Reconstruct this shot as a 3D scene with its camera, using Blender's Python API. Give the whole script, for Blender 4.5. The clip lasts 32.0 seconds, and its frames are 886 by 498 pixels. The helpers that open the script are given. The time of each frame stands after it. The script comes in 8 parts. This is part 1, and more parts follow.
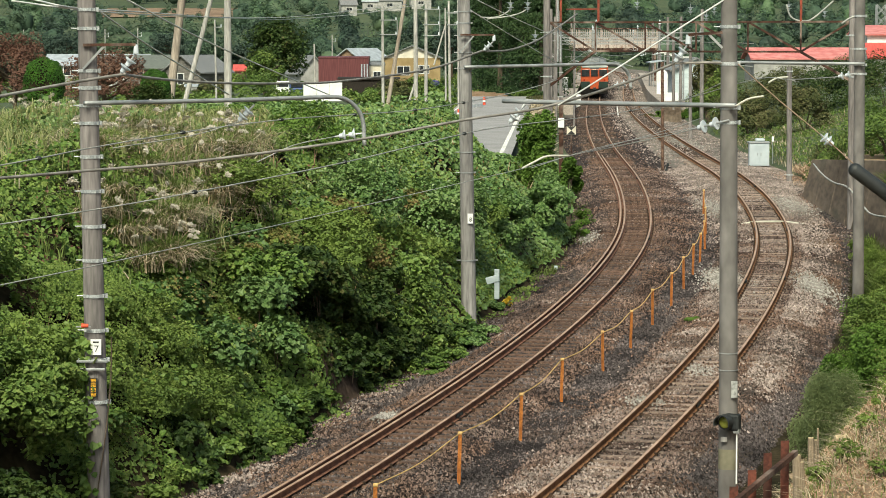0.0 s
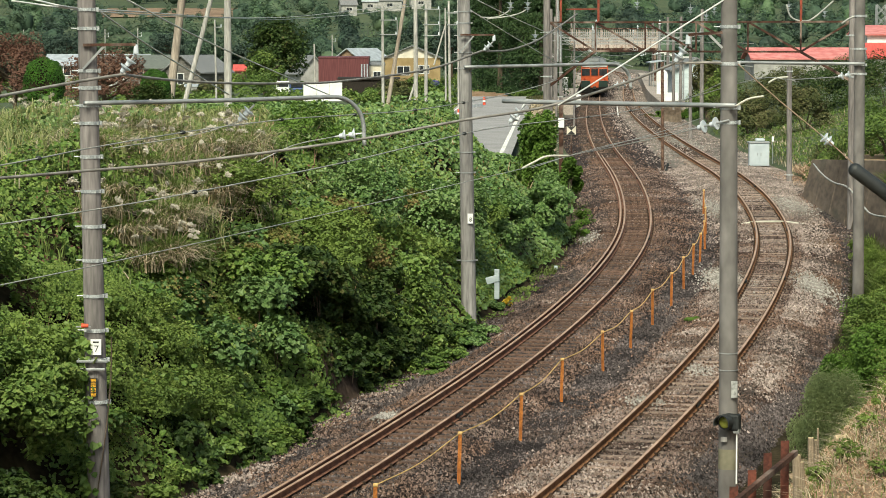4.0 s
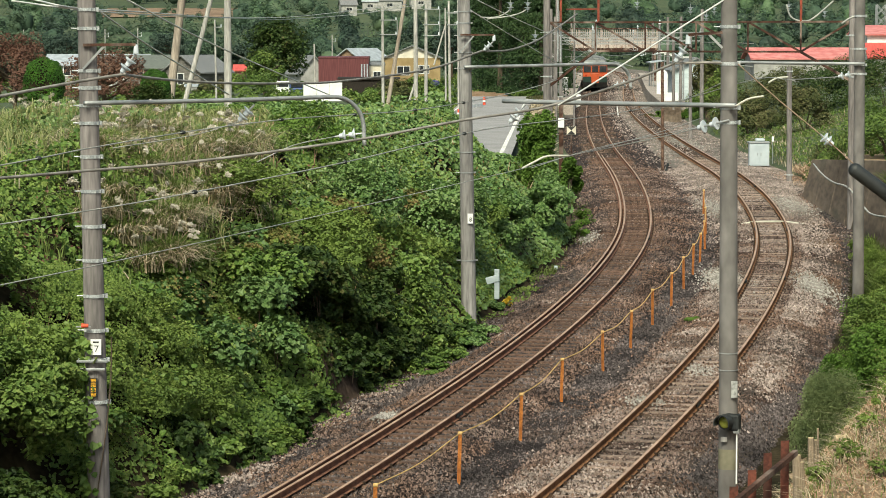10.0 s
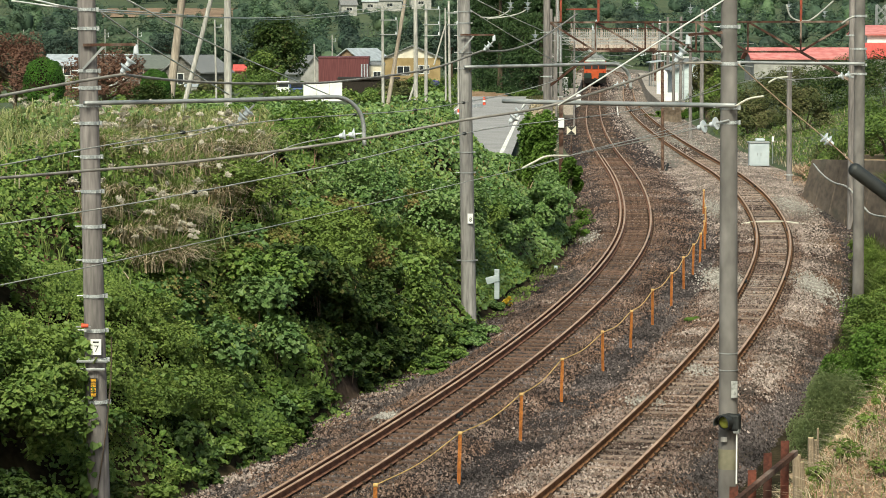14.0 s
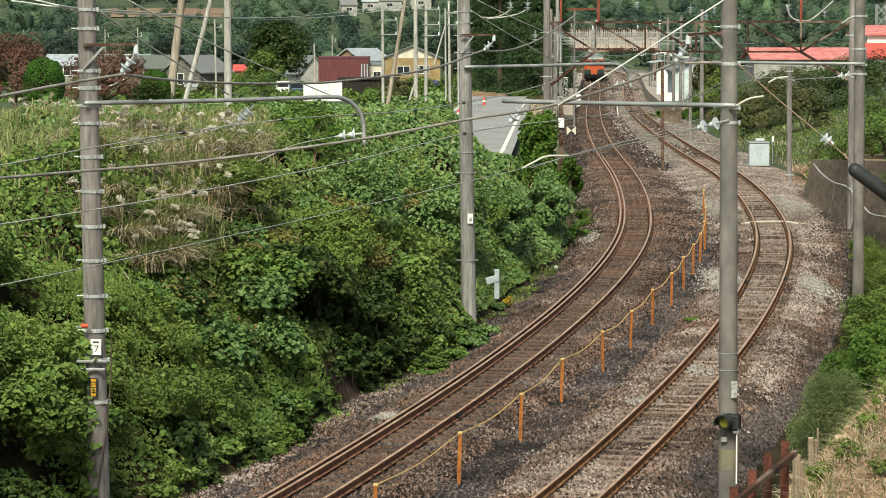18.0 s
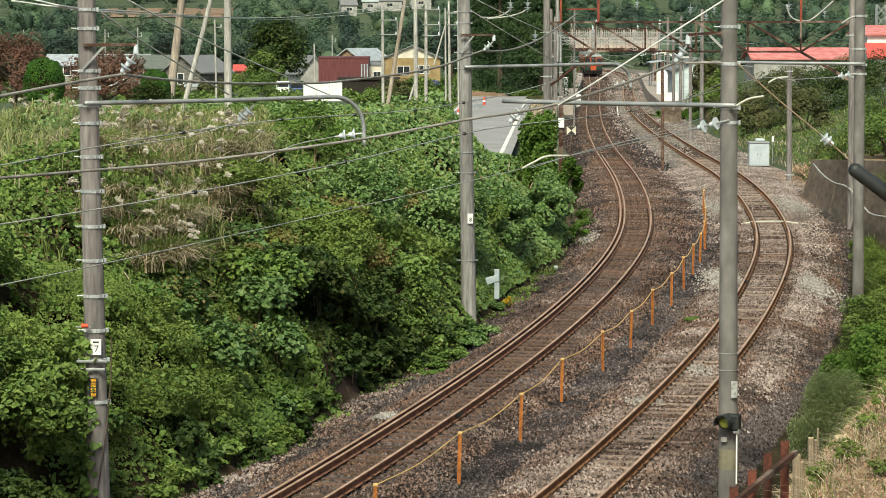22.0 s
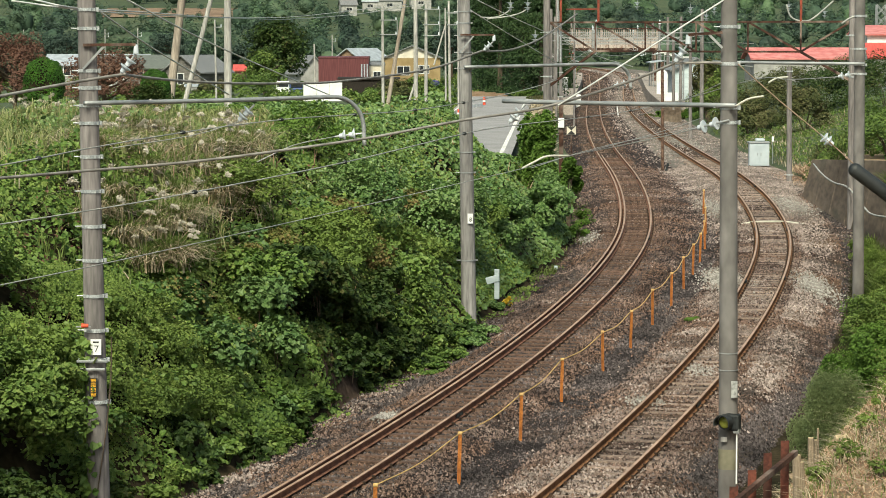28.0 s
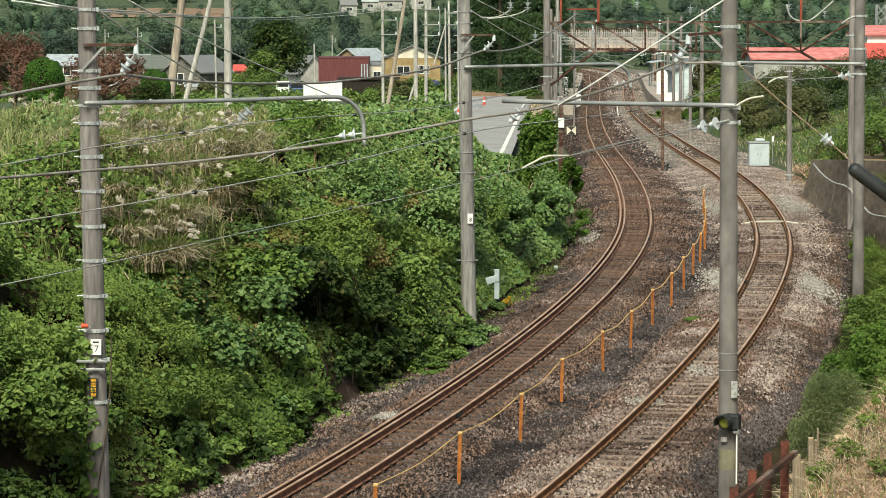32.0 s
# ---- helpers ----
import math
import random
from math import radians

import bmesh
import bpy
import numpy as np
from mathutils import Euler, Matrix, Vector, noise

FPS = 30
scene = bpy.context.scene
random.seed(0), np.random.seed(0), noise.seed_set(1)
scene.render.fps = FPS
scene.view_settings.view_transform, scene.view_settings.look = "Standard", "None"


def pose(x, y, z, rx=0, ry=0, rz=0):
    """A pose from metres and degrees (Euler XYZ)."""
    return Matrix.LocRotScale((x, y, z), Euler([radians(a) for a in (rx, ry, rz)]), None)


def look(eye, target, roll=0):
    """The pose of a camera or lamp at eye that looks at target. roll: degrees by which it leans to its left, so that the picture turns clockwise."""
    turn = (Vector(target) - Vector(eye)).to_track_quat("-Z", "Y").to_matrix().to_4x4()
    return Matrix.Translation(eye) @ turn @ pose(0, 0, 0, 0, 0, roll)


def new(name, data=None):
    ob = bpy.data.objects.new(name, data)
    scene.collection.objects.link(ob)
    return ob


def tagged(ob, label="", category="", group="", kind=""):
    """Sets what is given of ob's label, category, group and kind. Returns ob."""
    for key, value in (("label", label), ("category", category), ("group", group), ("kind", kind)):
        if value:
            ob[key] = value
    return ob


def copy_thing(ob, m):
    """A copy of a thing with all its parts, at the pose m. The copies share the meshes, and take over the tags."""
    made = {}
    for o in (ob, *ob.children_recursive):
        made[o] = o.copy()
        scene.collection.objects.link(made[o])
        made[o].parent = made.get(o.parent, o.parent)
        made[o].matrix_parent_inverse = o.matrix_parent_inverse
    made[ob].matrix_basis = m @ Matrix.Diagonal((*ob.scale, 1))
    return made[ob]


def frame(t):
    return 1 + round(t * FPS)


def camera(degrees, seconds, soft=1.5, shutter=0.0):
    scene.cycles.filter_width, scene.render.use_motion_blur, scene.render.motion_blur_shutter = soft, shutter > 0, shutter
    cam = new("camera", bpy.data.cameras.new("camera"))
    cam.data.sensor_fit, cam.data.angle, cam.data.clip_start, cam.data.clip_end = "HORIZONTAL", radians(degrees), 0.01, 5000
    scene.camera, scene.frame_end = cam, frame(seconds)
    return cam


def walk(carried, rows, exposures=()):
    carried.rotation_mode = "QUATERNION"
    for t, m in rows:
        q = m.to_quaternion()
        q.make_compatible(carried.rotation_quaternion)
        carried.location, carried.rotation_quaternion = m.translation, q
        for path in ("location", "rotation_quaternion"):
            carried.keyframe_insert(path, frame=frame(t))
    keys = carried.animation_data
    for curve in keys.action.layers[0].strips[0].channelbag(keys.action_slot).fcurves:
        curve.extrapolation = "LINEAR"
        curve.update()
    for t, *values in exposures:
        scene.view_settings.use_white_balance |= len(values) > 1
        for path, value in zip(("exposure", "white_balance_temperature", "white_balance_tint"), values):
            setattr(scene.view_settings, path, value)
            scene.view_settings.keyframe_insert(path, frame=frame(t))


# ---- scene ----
cam = camera(17.826, 32.0, soft=0.9)
EYE = pose(0, 0, 6.16, 90 - 4.291, 0, 0)
walk(cam, [(0, EYE), (32, EYE)], exposures=[(0, 0.35, 7100, -4), (32, 0.35, 7100, -4)])

# ---- light: an overcast afternoon ----
world = bpy.data.worlds.new("overcast_sky")
scene.world = world
world.use_nodes = True
wn = world.node_tree.nodes
sky = wn.new("ShaderNodeTexSky")
sky.sky_type, sky.sun_disc = "NISHITA", False
sky.sun_elevation, sky.sun_rotation = radians(48), radians(191)
sky.air_density, sky.dust_density = 1.0, 4.0
wn["Background"].inputs["Strength"].default_value = 0.122
world.node_tree.links.new(sky.outputs[0], wn["Background"].inputs["Color"])
sun = new("sun", bpy.data.lights.new("sun", "SUN"))
sun.data.energy, sun.data.angle, sun.data.color = 3.65, radians(14), (1.0, 0.95, 0.87)
# the light comes from behind the camera and its left
sun.matrix_world = look((-22, -52, 125), (0, 60, 0))


# ---- materials ----
def surface(name, dark, light, scale=8.0, rough=0.8, metal=0.0, bump=0.15, fine=None, stretch=(1, 1, 1), spots=None,
            islands=0.0, objects=0.0, detail=6.0, bump_scale=None, coords="Object", low=0.35, high=0.65, coat=0.0, gleam=0.3, spots2=None):
    """A material whose colour wanders between two tones at two scales, with fine relief."""
    m = bpy.data.materials.new(name)
    m.use_nodes = True
    n, l = m.node_tree.nodes, m.node_tree.links
    b = n["Principled BSDF"]
    b.inputs["Roughness"].default_value, b.inputs["Metallic"].default_value = rough, metal
    b.inputs["Coat Weight"].default_value = coat
    b.inputs["Specular IOR Level"].default_value = gleam
    if coords == "Position":
        place = n.new("ShaderNodeNewGeometry").outputs["Position"]
    else:
        place = n.new("ShaderNodeTexCoord").outputs[coords]
    mp = n.new("ShaderNodeMapping")
    mp.inputs["Scale"].default_value = stretch
    l.new(place, mp.inputs["Vector"])

    def grain(s, d=detail):
        t = n.new("ShaderNodeTexNoise")
        t.inputs["Scale"].default_value, t.inputs["Detail"].default_value = s, d
        l.new(mp.outputs[0], t.inputs["Vector"])
        return t.outputs["Fac"]

    ramp = n.new("ShaderNodeValToRGB")
    ramp.color_ramp.elements[0].position, ramp.color_ramp.elements[1].position = low, high
    ramp.color_ramp.elements[0].color, ramp.color_ramp.elements[1].color = (*dark, 1), (*light, 1)
    l.new(grain(scale), ramp.inputs[0])
    colour = ramp.outputs[0]

    def blend(fac, other, kind="MIX", amount=None):
        nonlocal colour
        x = n.new("ShaderNodeMix")
        x.data_type, x.blend_type = "RGBA", kind
        l.new(colour, x.inputs["A"])
        if isinstance(other, tuple):
            x.inputs["B"].default_value = (*other, 1)
        else:
            l.new(other, x.inputs["B"])
        if amount is not None:
            x.inputs["Factor"].default_value = amount
        else:
            l.new(fac, x.inputs["Factor"])
        colour = x.outputs["Result"]

    if fine:
        r2 = n.new("ShaderNodeValToRGB")
        r2.color_ramp.elements[0].color, r2.color_ramp.elements[1].color = (0.55, 0.55, 0.55, 1), (1.35, 1.35, 1.35, 1)
        r2.color_ramp.elements[0].position, r2.color_ramp.elements[1].position = 0.3, 0.7
        l.new(grain(fine, 3), r2.inputs[0])
        blend(None, r2.outputs[0], "MULTIPLY", 0.8)
    for tone, size, start in [q for q in (spots, spots2) if q]:
        r3 = n.new("ShaderNodeValToRGB")
        r3.color_ramp.elements[0].position, r3.color_ramp.elements[1].position = start, start + 0.2
        l.new(grain(size, 8), r3.inputs[0])
        blend(r3.outputs[0], tone)
    if islands or objects:
        src = n.new("ShaderNodeNewGeometry").outputs["Random Per Island"] if islands else n.new("ShaderNodeObjectInfo").outputs["Random"]
        k = islands or objects
        mr = n.new("ShaderNodeMapRange")
        mr.inputs["To Min"].default_value, mr.inputs["To Max"].default_value = 1 - k, 1 + k
        l.new(src, mr.inputs["Value"])
        blend(None, mr.outputs[0], "MULTIPLY", 1.0)
    l.new(colour, b.inputs["Base Color"])
    if bump:
        bp = n.new("ShaderNodeBump")
        bp.inputs["Strength"].default_value, bp.inputs["Distance"].default_value = bump, 0.05
        l.new(grain(bump_scale or scale * 4, 4), bp.inputs["Height"])
        l.new(bp.outputs[0], b.inputs["Normal"])
    return m


def leafage(name, tones, patch=0.35, gloss=0.58, spread=0.35, sheer=0.24, sheen=0.22):
    """Leaves: one tone per leaf from a ramp, shifted by patches, thin enough to pass some light."""
    m = bpy.data.materials.new(name)
    m.use_nodes = True
    n, l = m.node_tree.nodes, m.node_tree.links
    b = n["Principled BSDF"]
    b.inputs["Roughness"].default_value, b.inputs["Specular IOR Level"].default_value = gloss, sheen
    geo = n.new("ShaderNodeNewGeometry")
    tex = n.new("ShaderNodeTexNoise")
    tex.inputs["Scale"].default_value, tex.inputs["Detail"].default_value = patch, 4
    l.new(geo.outputs["Position"], tex.inputs["Vector"])
    mx = n.new("ShaderNodeMath")
    mx.operation = "MULTIPLY_ADD"
    l.new(geo.outputs["Random Per Island"], mx.inputs[0])
    mx.inputs[1].default_value = spread
    mr = n.new("ShaderNodeMapRange")
    mr.inputs["From Min"].default_value, mr.inputs["From Max"].default_value = 0.3, 0.7
    mr.inputs["To Min"].default_value, mr.inputs["To Max"].default_value = 0.0, 1 - spread
    l.new(tex.outputs["Fac"], mr.inputs["Value"])
    l.new(mr.outputs[0], mx.inputs[2])
    ramp = n.new("ShaderNodeValToRGB")
    el = ramp.color_ramp.elements
    while len(el) < len(tones):
        el.new(0.5)
    for i, c in enumerate(tones):
        el[i].position, el[i].color = i / (len(tones) - 1), (*c, 1)
    l.new(mx.outputs[0], ramp.inputs[0])
    l.new(ramp.outputs[0], b.inputs["Base Color"])
    tr = n.new("ShaderNodeBsdfTranslucent")
    l.new(ramp.outputs[0], tr.inputs["Color"])
    ms = n.new("ShaderNodeMixShader")
    ms.inputs[0].default_value = sheer
    l.new(b.outputs[0], ms.inputs[1])
    l.new(tr.outputs[0], ms.inputs[2])
    l.new(ms.outputs[0], n["Material Output"].inputs["Surface"])
    return m


# near-black soil: the shade in gaps of the growth is put into it
M_SOIL = surface("shade_toned_soil", (0.014, 0.013, 0.008), (0.045, 0.036, 0.022), 0.8, 1.0, bump=0.6, fine=9, coords="Position", gleam=0.02)
M_SCRAPE = surface("bare_brown_earth", (0.026, 0.019, 0.015), (0.07, 0.051, 0.041), 1.4, 1.0, bump=0.7, fine=7, coords="Position", gleam=0.02)
M_FIELD = surface("open_ground", (0.036, 0.056, 0.028), (0.075, 0.095, 0.045), 0.05, 0.95, bump=0.3, fine=0.8, coords="Position", detail=9)
M_STRAW_GROUND = surface("dry_litter", (0.13, 0.086, 0.055), (0.37, 0.265, 0.17), 1.6, 0.95, bump=0.6, fine=14, coords="Position",
                         spots=((0.07, 0.10, 0.03), 0.9, 0.52))
# bed tones sit below the stones': shade between stones is put into them
M_BALLAST = surface("shaded_ballast_bed", (0.026, 0.019, 0.016), (0.075, 0.056, 0.047), 0.45, 0.95, bump=0.9, fine=26, coords="Position",
                    spots=((0.11, 0.072, 0.048), 0.3, 0.46), spots2=((0.055, 0.05, 0.046), 0.16, 0.52), bump_scale=22, gleam=0.1)
M_STONE = surface("ballast_stone", (0.046, 0.031, 0.027), (0.186, 0.138, 0.122), 0.45, 0.9, bump=0.2, islands=0.92, coords="Position",
                  spots=((0.118, 0.074, 0.056), 0.3, 0.46), spots2=((0.055, 0.049, 0.047), 0.16, 0.60), gleam=0.15)
# dark old ballast, lowered further for the shade between its stones
M_CINDER_BED = surface("dark_shaded_ballast_bed", (0.019, 0.015, 0.015), (0.048, 0.039, 0.038), 0.5, 0.95, bump=0.9, fine=26, coords="Position", bump_scale=22, gleam=0.1)
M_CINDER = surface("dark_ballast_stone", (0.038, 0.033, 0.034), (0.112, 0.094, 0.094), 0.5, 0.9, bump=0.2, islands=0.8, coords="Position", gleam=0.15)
M_PALE_BED = surface("pale_ballast_bed", (0.10, 0.088, 0.078), (0.22, 0.20, 0.18), 0.5, 0.95, bump=0.9, fine=26, coords="Position", bump_scale=22, gleam=0.1)
M_FRESH = surface("pale_ballast_stone", (0.145, 0.116, 0.106), (0.315, 0.262, 0.242), 0.5, 0.9, bump=0.2, islands=0.6, coords="Position", gleam=0.15)
M_RAIL = surface("rusty_rail_steel", (0.118, 0.053, 0.035), (0.245, 0.120, 0.076), 6, 0.8, 0.0, bump=0.1, fine=60, coords="Position")
# brighter copy for the second track: its lit side is put into the rust
M_RAIL_LIT = surface("lit_rusty_rail_steel", (0.14, 0.063, 0.030), (0.275, 0.138, 0.066), 6, 0.8, 0.0, bump=0.1, fine=60, coords="Position")
M_RAIL_TOP = surface("worn_rail_head", (0.25, 0.158, 0.110), (0.42, 0.285, 0.205), 2.5, 0.5, 0.0, bump=0.03, coords="Position")
M_SLEEPER = surface("old_wooden_sleeper", (0.135, 0.098, 0.080), (0.34, 0.262, 0.218), 5, 0.95, bump=0.5, fine=40, stretch=(1, 6, 1), objects=0.35)
M_SLEEPER_DARK = surface("tarred_wooden_sleeper", (0.054, 0.031, 0.023), (0.170, 0.106, 0.079), 5, 0.95, bump=0.5, fine=40, stretch=(1, 6, 1), objects=0.35)
M_CONCRETE_GREY = surface("grey_pole_concrete", (0.18, 0.174, 0.172), (0.27, 0.262, 0.26), 0.8, 0.9, bump=0.08, fine=6, stretch=(3, 3, 0.35))
M_CONCRETE = surface("pole_concrete", (0.148, 0.136, 0.134), (0.238, 0.218, 0.214), 0.8, 0.9, bump=0.08, fine=6, stretch=(3, 3, 0.35),
                     spots=((0.31, 0.295, 0.28), 1.6, 0.60))
M_CONCRETE_SMOOTH = surface("smooth_pole_concrete", (0.122, 0.115, 0.111), (0.186, 0.176, 0.171), 0.9, 0.85, bump=0.05, fine=3, stretch=(1, 1, 0.5))
M_WALL = surface("stained_concrete", (0.078, 0.058, 0.043), (0.175, 0.136, 0.105), 0.7, 0.92, bump=0.25, fine=5, stretch=(1, 0.22, 0.8),
                 spots=((0.05, 0.055, 0.04), 0.9, 0.58))
M_GALV = surface("galvanised_steel", (0.24, 0.255, 0.262), (0.37, 0.385, 0.395), 2.5, 0.5, 0.4, bump=0.03)
M_ZINC = surface("bright_zinc", (0.30, 0.325, 0.34), (0.46, 0.485, 0.50), 9, 0.45, 0.2, bump=0.1, fine=40)
M_PALE_STEEL = surface("pale_painted_steel", (0.42, 0.42, 0.36), (0.58, 0.57, 0.50), 5, 0.6, bump=0.02)
M_RED_OXIDE = surface("red_oxide_paint", (0.16, 0.035, 0.022), (0.26, 0.06, 0.036), 4, 0.75, bump=0.1, fine=30, spots=((0.07, 0.03, 0.022), 3.0, 0.55))
M_RUST = surface("rusty_iron", (0.022, 0.011, 0.009), (0.078, 0.036, 0.024), 4, 0.9, 0.0, bump=0.2, fine=40, spots=((0.30, 0.235, 0.20), 1.4, 0.50))
M_FEEDER = surface("weathered_cable", (0.16, 0.152, 0.14), (0.30, 0.285, 0.265), 3, 0.6, 0.1, bump=0.0)
M_WIRE = surface("bare_wire", (0.24, 0.25, 0.24), (0.42, 0.425, 0.40), 3, 0.6, 0.1, bump=0.0)
M_PORCELAIN = surface("porcelain", (0.42, 0.47, 0.52), (0.60, 0.65, 0.70), 4, 0.22, bump=0.0)
M_BLACK = surface("black_rubber", (0.012, 0.014, 0.015), (0.03, 0.034, 0.036), 8, 0.55, bump=0.05)
M_WHITE = surface("white_paint", (0.62, 0.63, 0.63), (0.78, 0.79, 0.79), 1.5, 0.6, bump=0.02)
M_ORANGE_POST = surface("orange_post_paint", (0.21, 0.068, 0.017), (0.38, 0.140, 0.032), 6, 0.6, bump=0.05, fine=30, objects=0.15)
M_ROPE = surface("yellow_rope", (0.42, 0.26, 0.09), (0.62, 0.44, 0.20), 12, 0.85, bump=0.1)
M_ASPHALT = surface("road_asphalt", (0.225, 0.22, 0.222), (0.29, 0.285, 0.288), 0.6, 0.9, bump=0.1, fine=20, coords="Position")
M_BARK = surface("bark", (0.05, 0.036, 0.026), (0.13, 0.10, 0.075), 6, 0.95, bump=0.5, stretch=(3, 3, 0.6))
M_GLASS = surface("dark_window_glass", (0.015, 0.018, 0.02), (0.035, 0.04, 0.045), 2, 0.08, bump=0.0)
L_KUDZU = leafage("kudzu_leaf", [(0.032, 0.066, 0.017), (0.075, 0.138, 0.034), (0.122, 0.198, 0.043), (0.172, 0.248, 0.064), (0.26, 0.28, 0.085)], spread=0.5, gloss=0.5, sheen=0.25)
# dark evergreen green; on the bank its tones also stand in for shade
L_DEEP = leafage("deep_green_and_shade_leaf", [(0.013, 0.027, 0.008), (0.028, 0.054, 0.013), (0.052, 0.084, 0.020), (0.10, 0.088, 0.034)], patch=0.7, spread=0.5)
L_COOL = leafage("large_creeper_leaf", [(0.050, 0.100, 0.032), (0.088, 0.158, 0.050), (0.13, 0.21, 0.070), (0.19, 0.26, 0.10)], patch=0.8, spread=0.5, gloss=0.5, sheen=0.3)
L_FINE = leafage("fine_undergrowth_leaf", [(0.076, 0.124, 0.030), (0.132, 0.196, 0.046), (0.180, 0.252, 0.060), (0.24, 0.285, 0.086)], patch=0.6, spread=0.4)
L_SHRUB = leafage("shrub_leaf", [(0.038, 0.070, 0.017), (0.084, 0.140, 0.031), (0.136, 0.204, 0.050), (0.21, 0.24, 0.075)], spread=0.55)
L_VINE = leafage("reddish_vine_leaf", [(0.085, 0.135, 0.035), (0.14, 0.17, 0.045), (0.21, 0.17, 0.065), (0.18, 0.105, 0.05)], patch=0.9, spread=0.55)
L_CHIP = leafage("wood_litter", [(0.18, 0.105, 0.07), (0.36, 0.235, 0.16), (0.60, 0.46, 0.33)], patch=1.2, gloss=0.9, spread=0.6, sheer=0.0)
L_DARK = leafage("conifer_needles", [(0.016, 0.036, 0.014), (0.030, 0.060, 0.020), (0.055, 0.09, 0.028)], patch=0.2)
# hill leaves: the haze of distance is mixed into these bluish tones
L_HILL = leafage("hazed_tree_leaf", [(0.046, 0.080, 0.060), (0.063, 0.106, 0.070), (0.084, 0.130, 0.078), (0.115, 0.165, 0.088)], patch=0.03, spread=0.2)
L_FAR = leafage("hazed_conifer_leaf", [(0.030, 0.052, 0.042), (0.044, 0.070, 0.054), (0.062, 0.090, 0.064)], patch=0.05)
L_PALE_HILL = leafage("hazed_pale_leaf", [(0.075, 0.125, 0.072), (0.10, 0.165, 0.085), (0.13, 0.20, 0.10)], patch=0.03, spread=0.2)
L_BRIGHT = leafage("bright_bush_leaf", [(0.05, 0.11, 0.018), (0.09, 0.165, 0.028), (0.15, 0.235, 0.05)])
L_CREST = leafage("sunlit_creeper_leaf", [(0.045, 0.094, 0.028), (0.082, 0.155, 0.044), (0.125, 0.212, 0.062), (0.18, 0.268, 0.092), (0.25, 0.285, 0.115)], spread=0.5, gloss=0.45, sheen=0.4)
L_FEATHER = leafage("feathery_leaf", [(0.11, 0.15, 0.07), (0.18, 0.23, 0.105), (0.26, 0.31, 0.15)], patch=1.0, sheer=0.3)
L_OLIVE = leafage("olive_bush_leaf", [(0.036, 0.05, 0.018), (0.07, 0.086, 0.03), (0.115, 0.115, 0.048), (0.155, 0.13, 0.07)], patch=0.5, spread=0.45)
L_RUSSET = leafage("russet_leaf", [(0.095, 0.05, 0.038), (0.16, 0.085, 0.062), (0.23, 0.14, 0.10)])
L_TOPIARY = leafage("clipped_evergreen_leaf", [(0.016, 0.055, 0.009), (0.045, 0.12, 0.016), (0.10, 0.21, 0.028)], patch=1.5)
L_STRAW = leafage("dry_grass_blade", [(0.26, 0.20, 0.125), (0.44, 0.365, 0.255), (0.60, 0.53, 0.42)], patch=0.5, gloss=0.7, spread=0.6)
L_GRASS = leafage("green_grass_blade", [(0.07, 0.11, 0.025), (0.13, 0.18, 0.045), (0.20, 0.24, 0.08)], patch=0.5, gloss=0.6)
L_PALE_GRASS = leafage("pale_grass_blade", [(0.14, 0.18, 0.055), (0.25, 0.27, 0.11), (0.40, 0.385, 0.20)], patch=0.6, gloss=0.6, spread=0.6)
L_PLUME = leafage("pampas_plume", [(0.42, 0.38, 0.32), (0.54, 0.50, 0.43), (0.66, 0.62, 0.55)], patch=1.0, gloss=0.9)


# ---- mesh helpers ----
def part(name, bm, material, parent=None, label="", smooth=False):
    me = bpy.data.meshes.new(name)
    if smooth:
        for e in bm.edges:
            e.smooth = len(e.link_faces) != 2 or e.calc_face_angle() < 1.2
    bm.to_mesh(me)
    bm.free()
    for m in (material if isinstance(material, (list, tuple)) else [material]):
        me.materials.append(m)
    if smooth:
        me.shade_smooth()
    ob = new(name, me)
    if parent:
        ob.parent = parent
    if label:
        ob["label"] = label
    return ob


def raw(name, verts, faces, material, parent=None, label=""):
    me = bpy.data.meshes.new(name)
    me.from_pydata(verts, [], faces)
    me.materials.append(material)
    ob = new(name, me)
    if parent:
        ob.parent = parent
    if label:
        ob["label"] = label
    return ob


def thing(name, place, label, category, group="", kind="", turn=0):
    ob = new(name)
    ob.empty_display_size = 0.2
    ob.matrix_world = pose(*place, 0, 0, turn)
    return tagged(ob, label, category, group, kind)


def box(bm, lo, hi, bevel=0.0, m=None):
    c = [(a + b) / 2 for a, b in zip(lo, hi)]
    s = [abs(b - a) for a, b in zip(lo, hi)]
    r = bmesh.ops.create_cube(bm, size=1, matrix=(m or Matrix()) @ Matrix.Translation(c) @ Matrix.Diagonal((*s, 1)))
    if bevel:
        edges = list({e for v in r["verts"] for e in v.link_edges})
        bmesh.ops.bevel(bm, geom=edges, offset=bevel, segments=2, affect="EDGES", profile=0.5)
    return bm


def between(a, b):
    """The pose that lays the z axis along a to b, from their middle."""
    a, b = Vector(a), Vector(b)
    return Matrix.Translation((a + b) / 2) @ (b - a).to_track_quat("Z", "X").to_matrix().to_4x4(), (b - a).length


def rod(bm, a, b, r1, r2=None, sides=12):
    m, h = between(a, b)
    bmesh.ops.create_cone(bm, cap_ends=True, segments=sides, radius1=r1, radius2=r1 if r2 is None else r2, depth=h, matrix=m)
    return bm


